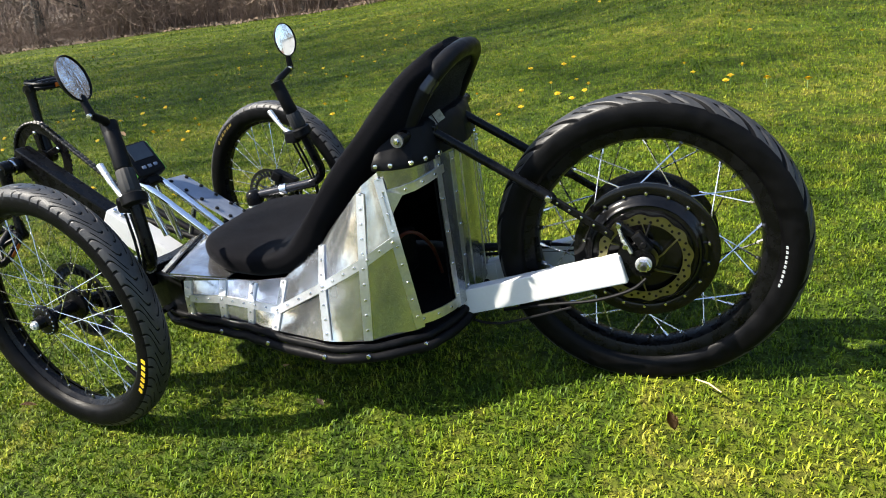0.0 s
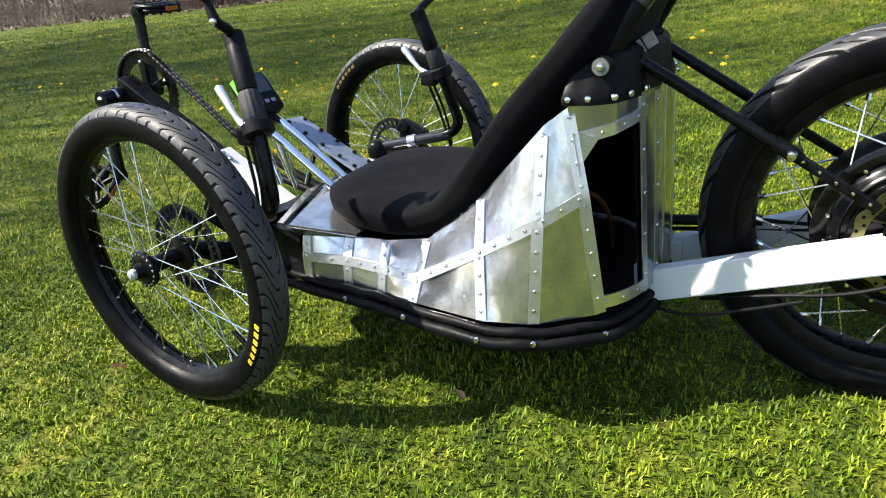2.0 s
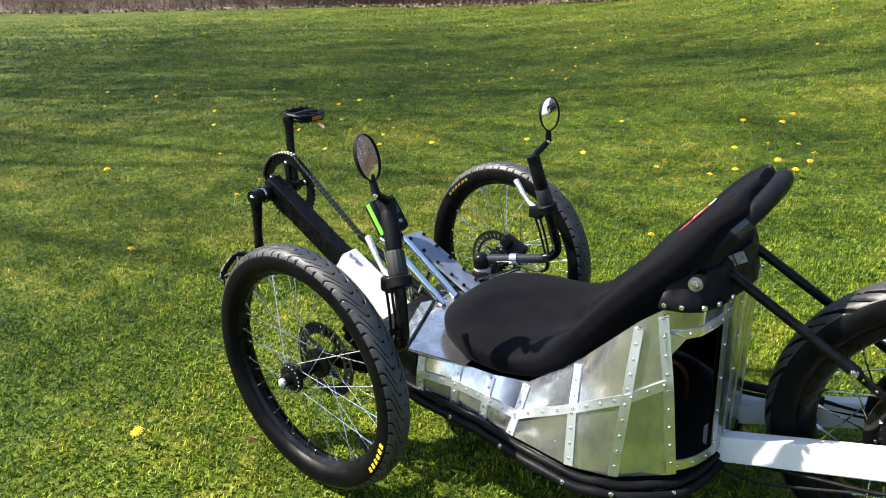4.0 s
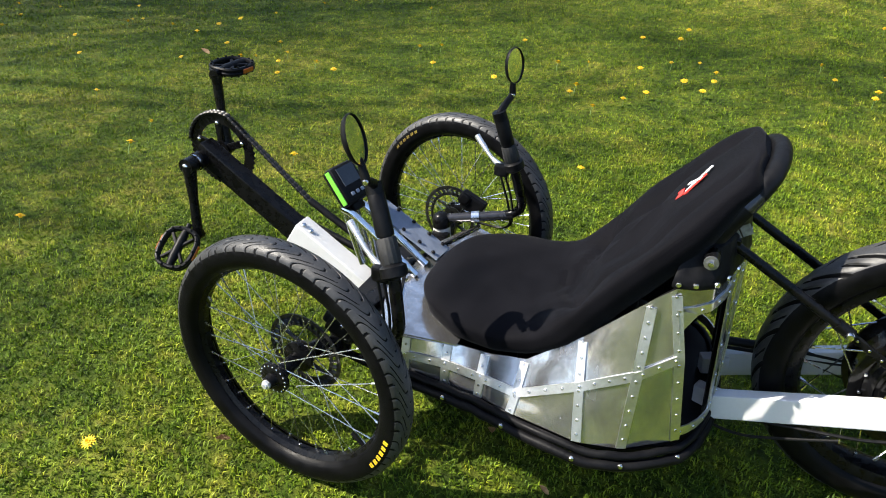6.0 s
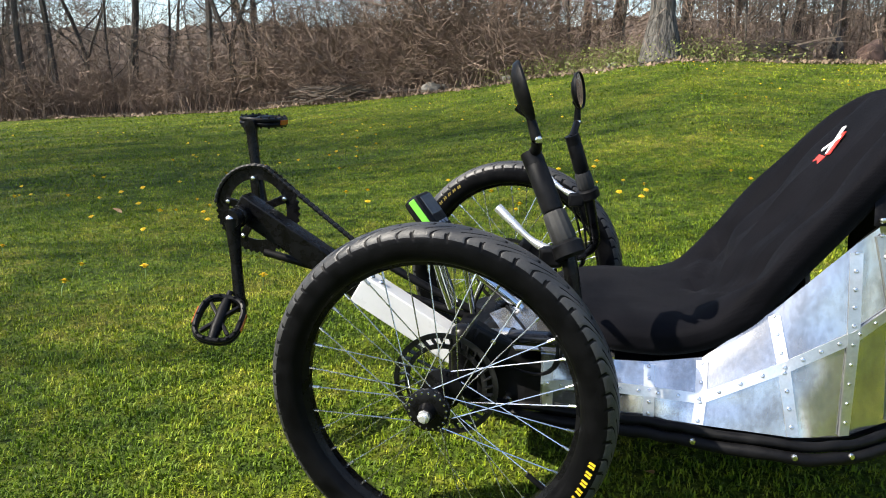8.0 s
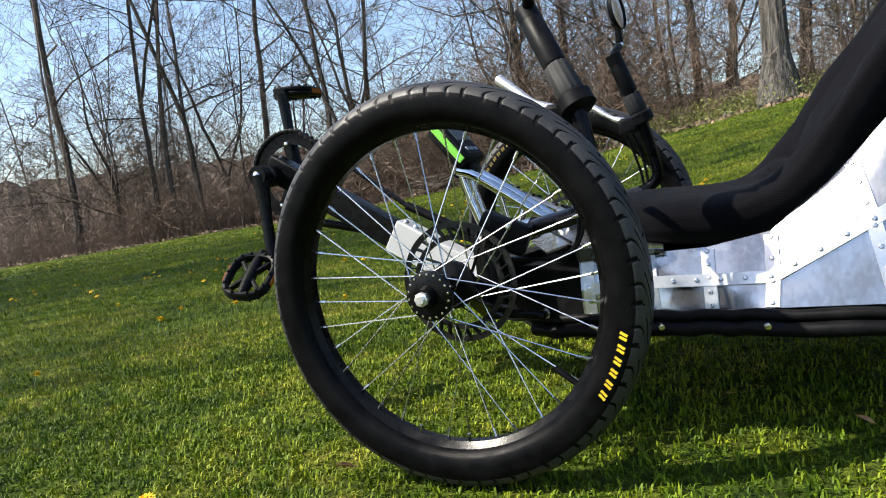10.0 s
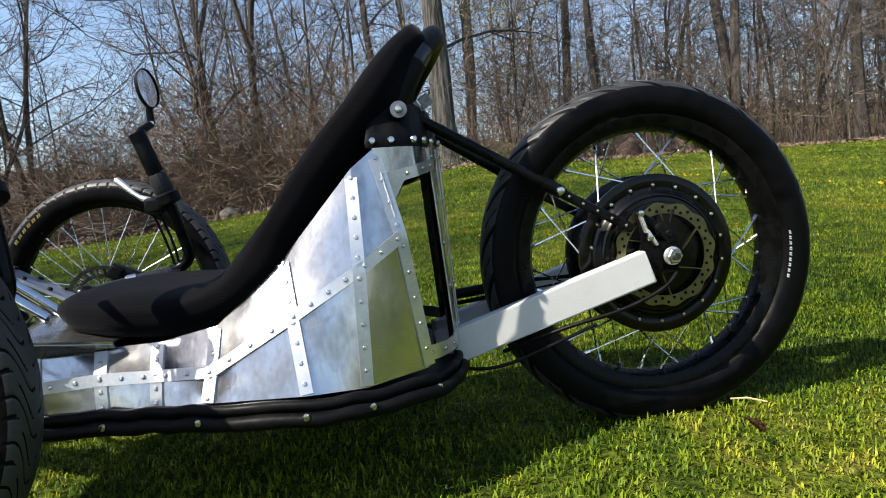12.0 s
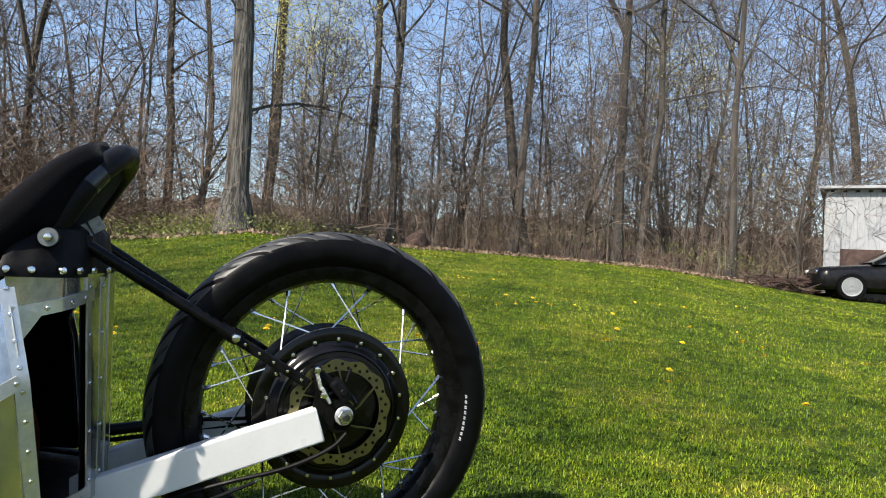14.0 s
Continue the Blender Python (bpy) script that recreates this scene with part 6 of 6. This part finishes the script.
stems = [stem_mesh(300 + k) for k in range(6)]
places = []
for k in range(1700):
    az = wood_rnd.uniform(-85, 75) if k % 2 else wood_rnd.uniform(4, 62) if k < 1400 else wood_rnd.uniform(-58, -30)
    d = float(edge(az)[0]) + 0.4 + 16 * wood_rnd.random() ** 1.2
    x, y = polar(az, d)
    places.append((k % 6, x, y, wood_rnd.uniform(0.3, 1.05) * (0.9 if az < -34 else 0.42 if az < 0 else 0.62 if az < 8 else 1.0), wood_rnd.uniform(0, 6.28), wood_rnd.uniform(0.9, 1.4)))
stuff_of("undergrowth", stems, places, TWIG, "dense grey-brown thicket of bare saplings", "undergrowth")
places = []
for k in range(230):
    az = wood_rnd.uniform(-80, -2) if k % 5 else wood_rnd.uniform(-4, 70)
    d = float(edge(az)[0]) + 0.4 + 6 * wood_rnd.random() ** 1.4
    x, y = polar(az, d)
    places.append((k % 3, x, y, wood_rnd.uniform(0.5, 1.25) * (0.5 if az < -48 else 1.25 if -24 < az < -4 else 1.0), wood_rnd.uniform(0, 6.28), 0.9))
for k in range(46):
    az = wood_rnd.uniform(-24, -5)
    x, y = polar(az, float(edge(az)[0]) + wood_rnd.uniform(0.8, 3.5))
    places.append((k % 3, x, y, wood_rnd.uniform(0.95, 1.35), wood_rnd.uniform(0, 6.28), wood_rnd.uniform(0.85, 1.1)))
stuff_of("brush", [m for _, m in SHRUB], places, BRUSH_TWIG, "tangle of bare brown brush at the edge of the wood", "brush")


def bush_mesh(seed):
    """A low tangle of thin arching whips."""
    rnd = random.Random(seed)
    st = Sticks()
    for k in range(16):
        a = rnd.uniform(0, 6.28)
        p = Vector((rnd.gauss(0, 0.2), rnd.gauss(0, 0.2), -0.05))
        m = p + Vector((math.cos(a) * 0.25, math.sin(a) * 0.25, 0.7)) * rnd.uniform(0.5, 1.1)
        e = m + Vector((math.cos(a) * 0.5, math.sin(a) * 0.5, rnd.uniform(-0.1, 0.6))) * rnd.uniform(0.4, 1.0)
        st.spike(p, m, 0.012)
        st.spike(m, e, 0.008)
        for _ in range(4):
            q = m.lerp(e, rnd.random())
            st.spike(q, q + Vector((rnd.gauss(0, 0.25), rnd.gauss(0, 0.25), rnd.gauss(0.12, 0.2))), 0.005)
    return st.mesh("bush")


bushes = [bush_mesh(500 + k) for k in range(4)]
places = []
for k in range(1500):
    az = wood_rnd.uniform(-82, -4) if k % 3 else wood_rnd.uniform(-4, 72)
    d = float(edge(az)[0]) + 0.1 + 7 * wood_rnd.random() ** 1.5
    places.append((k % 4, *polar(az, d), wood_rnd.uniform(0.4, 1.3) * (0.5 if az < -45 else 0.55 if az > -3 else 1.0), wood_rnd.uniform(0, 6.28), wood_rnd.uniform(0.7, 1.2)))
stuff_of("low_brush", bushes, places, BRUSH_TWIG, "low tangle of brown whips under the trees", "brush")
far_stems = [stem_mesh(320 + k, 2.8, 20) for k in range(6)]
places = [(wood_rnd.randrange(6), *polar(wood_rnd.uniform(80, 275), wood_rnd.uniform(32, 48)), wood_rnd.uniform(1.2, 2.4), wood_rnd.uniform(0, 6.28), 1.0) for _ in range(200)]
places += [(wood_rnd.randrange(6), *polar(az, wood_rnd.uniform(34, 62)), wood_rnd.uniform(0.8, 1.6) * (0.8 if az < -34 else 0.4 if az < 6 else 0.85), wood_rnd.uniform(0, 6.28), 1.0) for az in [wood_rnd.uniform(-95, 80) for _ in range(1000)]]
stuff_of("far_woods", far_stems, places, TWIG, "bare woods far behind the lawn", "woods")


def far_ridge():
    """A plain distant wooded ridge that closes the view between the stems."""
    az = np.linspace(-110, 95, 500)
    top = np.array([float(np.interp(a, [-62, -52, -10, -4, 95], [2.0, 4.6, 5.2, 4.0, 4.0])) + 1.0 * noise.noise(Vector((a * 0.13, 0, 0))) + 0.9 * noise.noise(Vector((a * 0.9, 5, 0))) for a in az])
    rows = []
    for q in np.linspace(0, 1, 8):
        d = 66 + 10 * q
        x, y = d * np.sin(np.radians(az)) - 0.3, d * np.cos(np.radians(az)) - 0.9
        rows.append(np.stack([x, y, ground_z(x, y) - 0.5 + (top + 1.5) * q], -1))
    me = grid_mesh("backdrop", np.stack(rows), 8, len(az))
    tagged(link("backdrop", me, RIDGE), "distant grey-brown wooded ridge", "woods", kind="structure")


RIDGE = material("far_wood_haze", (0.120, 0.094, 0.078), (0.070, 0.054, 0.044), 1.0, 0.0, 0, 0.5, 5, stretch=(3, 3, 0.3), spec=0.0)
far_ridge()
# Trees out of view to the left, added to cast shade on the lawn.
for x, y, k in ((-12.0, 0.6, 0), (-13.4, -0.8, 3), (-14.4, 1.2, 1), (-15.6, -1.2, 2), (-12.6, -2.2, 4), (-16.2, 0.4, 0), (-17.6, 2.0, 1), (-14.8, -3.0, 3), (-18.4, -0.4, 2), (-11.6, -0.9, 1), (-13.2, 1.8, 4), (-15.5, 3.0, 0), (-17.0, 3.4, 2), (-18.5, 4.4, 4), (-14.0, 2.5, 1), (-19.5, 2.4, 3), (-10.8, -1.2, 0), (-11.4, -2.0, 3), (-10.2, -0.4, 2), (-12.4, -2.7, 1)):
    plant(TALL[k], (x, y), BARK, "unseen tall bare tree added to shade the lawn", 1.1, 2.1 * k + x)


def leafy_haze(name, clusters, mat, label):
    """Small young leaves scattered round a few places, as (azimuth, distance, height, radius, count)."""
    rng = np.random.default_rng(9)
    V = []
    for az, d, z, rad, count in clusters:
        x, y = polar(az, d)
        p = np.array([x, y, z]) + rng.normal(0, rad * 0.55, (count, 3)) * (1, 1, 1 if z > 1.5 else 0.25)
        if z < 3:
            p[:, 2] = np.abs(p[:, 2]) + ground_z(p[:, 0], p[:, 1])
        a, b = rng.normal(0, 0.019, (count, 3)), rng.normal(0, 0.019, (count, 3))
        V.append(np.stack([p, p + a, p + b], 1).reshape(-1, 3))
    V = np.concatenate(V)
    me = bpy.data.meshes.new(name)
    me.from_pydata(V.tolist(), [], np.arange(len(V)).reshape(-1, 3).tolist())
    tagged(link(name, me, mat, smooth=False), label, "foliage", kind="stuff")


YOUNG_LEAF = material("young_undergrowth_leaf", (0.17, 0.19, 0.035), (0.10, 0.13, 0.025), 0.7, 0.05, 0, 2, 30, island_random=0.3)
leafy_haze("spring_buds", ((8.2, 17.0, 6.3, 1.7, 14000), (8.6, 18, 4.6, 1.8, 3500), (38.5, 22, 6.8, 2.0, 7000), (0.5, 19, 2.4, 1.8, 2500), (30, 24, 8.0, 2.2, 3500), (45, 22, 4.0, 1.8, 1500), (12, 18, 2.4, 1.4, 300)), BUD, "sparse yellow-green spring buds in the crowns")
leafy_haze("ground_cover", ((-5.0, 15.0, 0.15, 1.2, 1800), (-1.5, 14.6, 0.2, 1.0, 2400), (2.0, 13.8, 0.15, 1.0, 2400), (6.5, 13.9, 0.15, 1.0, 2200), (10.5, 15.0, 0.1, 1.0, 1200), (-14, 17.2, 0.6, 0.9, 500), (-4, 17, 0.6, 1.0, 700), (30, 19, 0.6, 1.6, 700), (40, 19.8, 0.5, 1.5, 900), (44, 20, 0.5, 1.2, 600), (24, 18.2, 0.4, 1.2, 400)), YOUNG_LEAF, "low yellow-green young plants at the foot of the wood")


def wood_floor():
    """Brown litter under the trees, with a ragged border on the lawn."""
    az = np.linspace(-100, 85, 400)
    q = np.concatenate([np.linspace(0, 3, 9), np.geomspace(4, 60, 12)])
    d0 = edge(az)[0] - 0.3
    rag = np.array([0.35 * noise.noise(Vector((a * 0.35, 0, 0))) + 0.2 * noise.noise(Vector((a * 1.7, 3, 0))) for a in az])
    P = []
    for r in q:
        d = d0 + rag * max(0, 1 - r / 3) + r
        x, y = d * np.sin(np.radians(az)) - 0.3, d * np.cos(np.radians(az)) - 0.9
        P.append(np.stack([x, y, ground_z(x, y) + 0.03 * min(1, r) + 0.012], -1))
    me = grid_mesh("wood_floor", np.stack(P), len(q), len(az))
    tagged(link("wood_floor", me, LITTER), "brown leaf litter on the floor of the wood", "leaf litter", kind="structure")
    rng = np.random.default_rng(4)
    n = 18000
    a = rng.uniform(-80, 65, n)
    a = a[(a > 14) | (rng.random(n) < 0.35)]
    n = len(a)
    d = np.interp(a, az, d0 + rag) + rng.gamma(1.3, 0.8, n) - 0.45
    x, y = d * np.sin(np.radians(a)) - 0.3, d * np.cos(np.radians(a)) - 0.9
    c = np.stack([x, y, ground_z(x, y) + 0.02 + rng.uniform(0, 0.035, n)], -1)
    u, v = rng.normal(0, 0.022, (n, 3)), rng.normal(0, 0.022, (n, 3))
    V = np.stack([c - u, c - v, c + u, c + v], 1).reshape(-1, 3)
    me = bpy.data.meshes.new("leaf_litter")
    me.from_pydata(V.tolist(), [], np.arange(4 * n).reshape(-1, 4).tolist())
    tagged(link("leaf_litter", me, LITTER_LEAF, smooth=False), "curled tan leaves along the edge of the lawn", "leaf litter", kind="stuff")


LITTER_LEAF = material("litter_leaves", (0.213, 0.156, 0.102), (0.123, 0.082, 0.053), 0.9, 0.05, 0, 3, 20, island_random=0.4)
wood_floor()

# stones, stump and brush heap at the edge of the wood
STONE = material("field_stone", (0.164, 0.156, 0.139), (0.098, 0.094, 0.082), 0.9, 0.05, 0, 6, 60, 0.01, 30)
RUST = material("rusty_brown", (0.062, 0.034, 0.026), (0.036, 0.022, 0.018), 0.85, 0.1, 0, 8, 60, 0.01, 40)


def lump(name, at, size, seed, mat, label, category, rough=0.25):
    bm = bmesh.new()
    bmesh.ops.create_icosphere(bm, subdivisions=3, radius=1)
    for v in bm.verts:
        v.co *= 1 + rough * noise.noise(v.co * 1.3 + Vector((seed, 0, 0))) + rough * 0.4 * noise.noise(v.co * 4 + Vector((0, seed, 0)))
        v.co = Vector((v.co.x * size[0], v.co.y * size[1], v.co.z * size[2]))
    x, y = at
    ob = part(name, bm, mat, None, label, matrix=Matrix.Translation((x, y, float(ground_z(x, y)) + size[2] * 0.55)))
    return tagged(ob, category=category)


for az, d, w, seed in ((-13.6, 15.6, 0.24, 1), (-12.4, 15.7, 0.16, 2), (-7.6, 15.0, 0.15, 3), (-16.2, 16.6, 0.2, 5), (0.5, 14.0, 0.12, 6)):
    lump("field_stone", polar(az, d), (w, w * 0.8, w * 0.6), seed, STONE, "grey field stone at the edge of the wood", "stone")
lump("tree_stump", polar(18.6, 16.2), (0.24, 0.22, 0.26), 7, RUST, "rotten red-brown stump at the edge of the wood", "stump", 0.3)
lump("tree_stump", polar(16.3, 16.2), (0.12, 0.12, 0.30), 8, BARK, "dark broken stump beside the wood", "stump", 0.3)


def brush_heap(az, d, wide, count, seed):
    rnd = random.Random(seed)
    st = Sticks()
    for k in range(count):
        p = Vector((rnd.gauss(0, wide * 0.45), rnd.gauss(0, 0.35), rnd.uniform(0, 0.3)))
        a = rnd.uniform(0, 6.28)
        q = p + Vector((math.cos(a), math.sin(a) * 0.6, rnd.uniform(-0.1, 0.25))) * rnd.uniform(0.4, 1.3)
        st.stick([p, p.lerp(q, 0.5) + Vector((0, 0, rnd.uniform(-0.05, 0.08))), q], [rnd.uniform(0.01, 0.035), 0.014, 0.005], 4)
    x, y = polar(az, d)
    ob = link("brush_heap", st.mesh("brush_heap"), RUST if seed % 2 else TWIG, None, "low heap of dry brown branches", matrix=Matrix.Translation((x, y, float(ground_z(x, y)))))
    tagged(ob, category="brush heap", kind="stuff")


brush_heap(11.5, 15.6, 0.9, 60, 4)
brush_heap(-20, 16.6, 1.6, 120, 2)
brush_heap(46.5, 19.2, 0.8, 110, 5)

# ---------- shed and parked car ----------
SHED = material("pale_metal_siding", (0.281, 0.289, 0.297), (0.246, 0.255, 0.264), 0.5, 0.1, 0, 3, 40, 0.002, 30)
GLASS = bpy.data.materials.new("car_glass")
GLASS.use_nodes = True
GLASS.node_tree.nodes["Principled BSDF"].inputs["Base Color"].default_value = (0.02, 0.025, 0.025, 1)
GLASS.node_tree.nodes["Principled BSDF"].inputs["Roughness"].default_value = 0.05
CAR_PAINT = material("black_car_paint", (0.004, 0.004, 0.005), (0.006, 0.006, 0.007), 0.2, 0.05, 0, 5, 40, spec=0.2)


def shed():
    x, y = polar(48.95, 20.8)
    z = float(ground_z(*polar(48.9, 20.0))) - 0.10
    root = tagged(new("shed"), "pale grey metal-clad shed beside the wood", "shed")
    root.matrix_basis = Matrix.Translation((x, y, z)) @ Matrix.Rotation(radians(-50), 4, "Z")
    L, W, H = 7.5, 5.0, 2.85
    for k in range(30):
        bm = bmesh.new()
        w = L / 30
        pts = [(0, 0), (w * 0.55, 0), (w * 0.62, -0.009), (w * 0.93, -0.009), (w, 0)]
        lo = [bm.verts.new((k * w + a, b, 0)) for a, b in pts]
        hi = [bm.verts.new((k * w + a, b, H)) for a, b in pts]
        for i in range(4):
            bm.faces.new((lo[i], lo[i + 1], hi[i + 1], hi[i]))
        part("siding_sheet", bm, SHED, root, smooth=False)
    bm = bmesh.new()
    block(bm, (0.08, W, H), Matrix.Translation((0.04, W / 2 + 0.02, H / 2)), 0)
    block(bm, (0.08, W, H), Matrix.Translation((L - 0.04, W / 2 + 0.02, H / 2)), 0)
    block(bm, (L, 0.08, H), Matrix.Translation((L / 2, W, H / 2)), 0)
    part("wall", bm, SHED, root, smooth=False)
    bm = bmesh.new()
    block(bm, (L + 0.3, W + 0.4, 0.07), Matrix.Translation((L / 2, W / 2, H + 0.04)), 0.01)
    part("roof", bm, SHED, root, "pale metal roof edge", smooth=False)
    for k in range(26):
        bm = bmesh.new()
        block(bm, (0.10, 0.02, 0.05), Matrix.Translation((0.15 + 0.285 * k, -0.03, H - 0.05)), 0)
        part("eave_tooth", bm, MATT_BLACK, root, smooth=False)
    bm = bmesh.new()
    block(bm, (0.95, 0.05, 0.62), Matrix.Translation((0.85, -0.05, 1.0)), 0.01)
    part("board", bm, RUST, root, "red-brown board leaning on the siding", smooth=False)
    for k in range(8):
        bm = bmesh.new()
        block(bm, (0.05, 0.03, 0.22), Matrix.Translation((0.42 + 0.12 * k, -0.06, 0.62)), 0.005)
        part("pallet_slat", bm, SHED, root, smooth=False)


shed()


def car():
    x, y = polar(50.4, 19.4)
    z = float(ground_z(x, y)) - 0.02
    root = tagged(new("car"), "black parked saloon car with pale spoked wheels beside the shed", "car")
    root.matrix_basis = Matrix.Translation((x, y, z)) @ Matrix.Rotation(radians(-40), 4, "Z")
    st = [(-0.78, 0.40, 0.60, 0.30), (-0.74, 0.28, 0.68, 0.55), (-0.6, 0.20, 0.74, 0.72), (-0.2, 0.18, 0.80, 0.80), (0.45, 0.17, 0.86, 0.84), (1.4, 0.17, 0.91, 0.86), (2.6, 0.17, 0.91, 0.86), (3.3, 0.22, 0.90, 0.82), (3.6, 0.35, 0.82, 0.7)]
    bm = bmesh.new()
    rings = []
    for x0, lo, hi, w in smooth_rows(st, 30):
        row = []
        for k in range(16):
            a = 2 * math.pi * k / 16
            c, s = math.cos(a), math.sin(a)
            row.append(bm.verts.new((x0, w * math.copysign(abs(c) ** 0.45, c), (lo + hi) / 2 + (hi - lo) / 2 * math.copysign(abs(s) ** 0.5, s))))
        rings.append(row)
    for a, b in zip(rings, rings[1:]):
        for k in range(16):
            bm.faces.new((a[k], a[(k + 1) % 16], b[(k + 1) % 16], b[k]))
    bm.faces.new(rings[0])
    bm.faces.new(rings[-1])
    part("body", bm, CAR_PAINT, root, "glossy black car body")
    bm = bmesh.new()
    rings = []
    for x0, lo, hi, w in smooth_rows([(0.42, 0.85, 0.90, 0.72), (1.15, 0.85, 1.30, 0.62), (1.6, 0.85, 1.37, 0.60), (2.2, 0.85, 1.34, 0.60), (2.9, 0.85, 0.95, 0.68)], 16):
        rings.append([bm.verts.new((x0, y0, z0)) for y0, z0 in ((-w - 0.08, lo), (-w, hi - 0.05), (-w + 0.1, hi), (w - 0.1, hi), (w, hi - 0.05), (w + 0.08, lo))])
    for a, b in zip(rings, rings[1:]):
        for k in range(5):
            bm.faces.new((a[k], a[k + 1], b[k + 1], b[k]))
    part("window", bm, GLASS, root, "dark car windows")
    bm = bmesh.new()
    for s in (-1, 1):
        tube(bm, [(0.45, s * 0.80, 0.88), (1.18, s * 0.64, 1.31), (1.6, s * 0.62, 1.38), (2.2, s * 0.62, 1.35), (2.9, s * 0.72, 0.95)], 0.03, 6)
        tube(bm, [(1.75, s * 0.82, 0.86), (1.7, s * 0.63, 1.37)], 0.03, 6)
    block(bm, (1.0, 1.12, 0.03), Matrix.Translation((1.68, 0, 1.375)), 0.01)
    part("roof", bm, CAR_PAINT, root)
    for wx in (0.0, 2.65):
        for s in (-1, 1):
            M = Matrix.Translation((wx, s * 0.80, 0.31)) @ Matrix.Scale(-s, 4, (0, 1, 0))
            bm = bmesh.new()
            lathe(bm, [(0.20, -0.09), (0.29, -0.09), (0.31, -0.06), (0.31, 0.08), (0.2, 0.08)], 40, M, True)
            tyre = part("wheel", bm, RUBBER, root, "car tyre")
            bm = bmesh.new()
            lathe(bm, [(0.205, -0.085), (0.215, -0.092), (0.2, -0.092), (0.19, -0.07), (0.0, -0.05)], 40, M)
            for k in range(20):
                a = 2 * math.pi * k / 20
                beam(bm, M @ Vector((0.04 * math.cos(a), -0.085, 0.04 * math.sin(a))), M @ Vector((0.2 * math.cos(a), -0.09, 0.2 * math.sin(a))), 0.012, 0.012, (0, 1, 0), 0)
            part("rim", bm, SHED, tyre, "pale many-spoked wheel rim")
    for s in (-1, 1):
        bm = bmesh.new()
        block(bm, (0.10, 0.30, 0.10), Matrix.Translation((-0.73, s * 0.48, 0.62)) @ Matrix.Rotation(radians(-25 * s), 4, "Z"), 0.02)
        part("headlight", bm, STEEL, root, "glass headlight")


car()
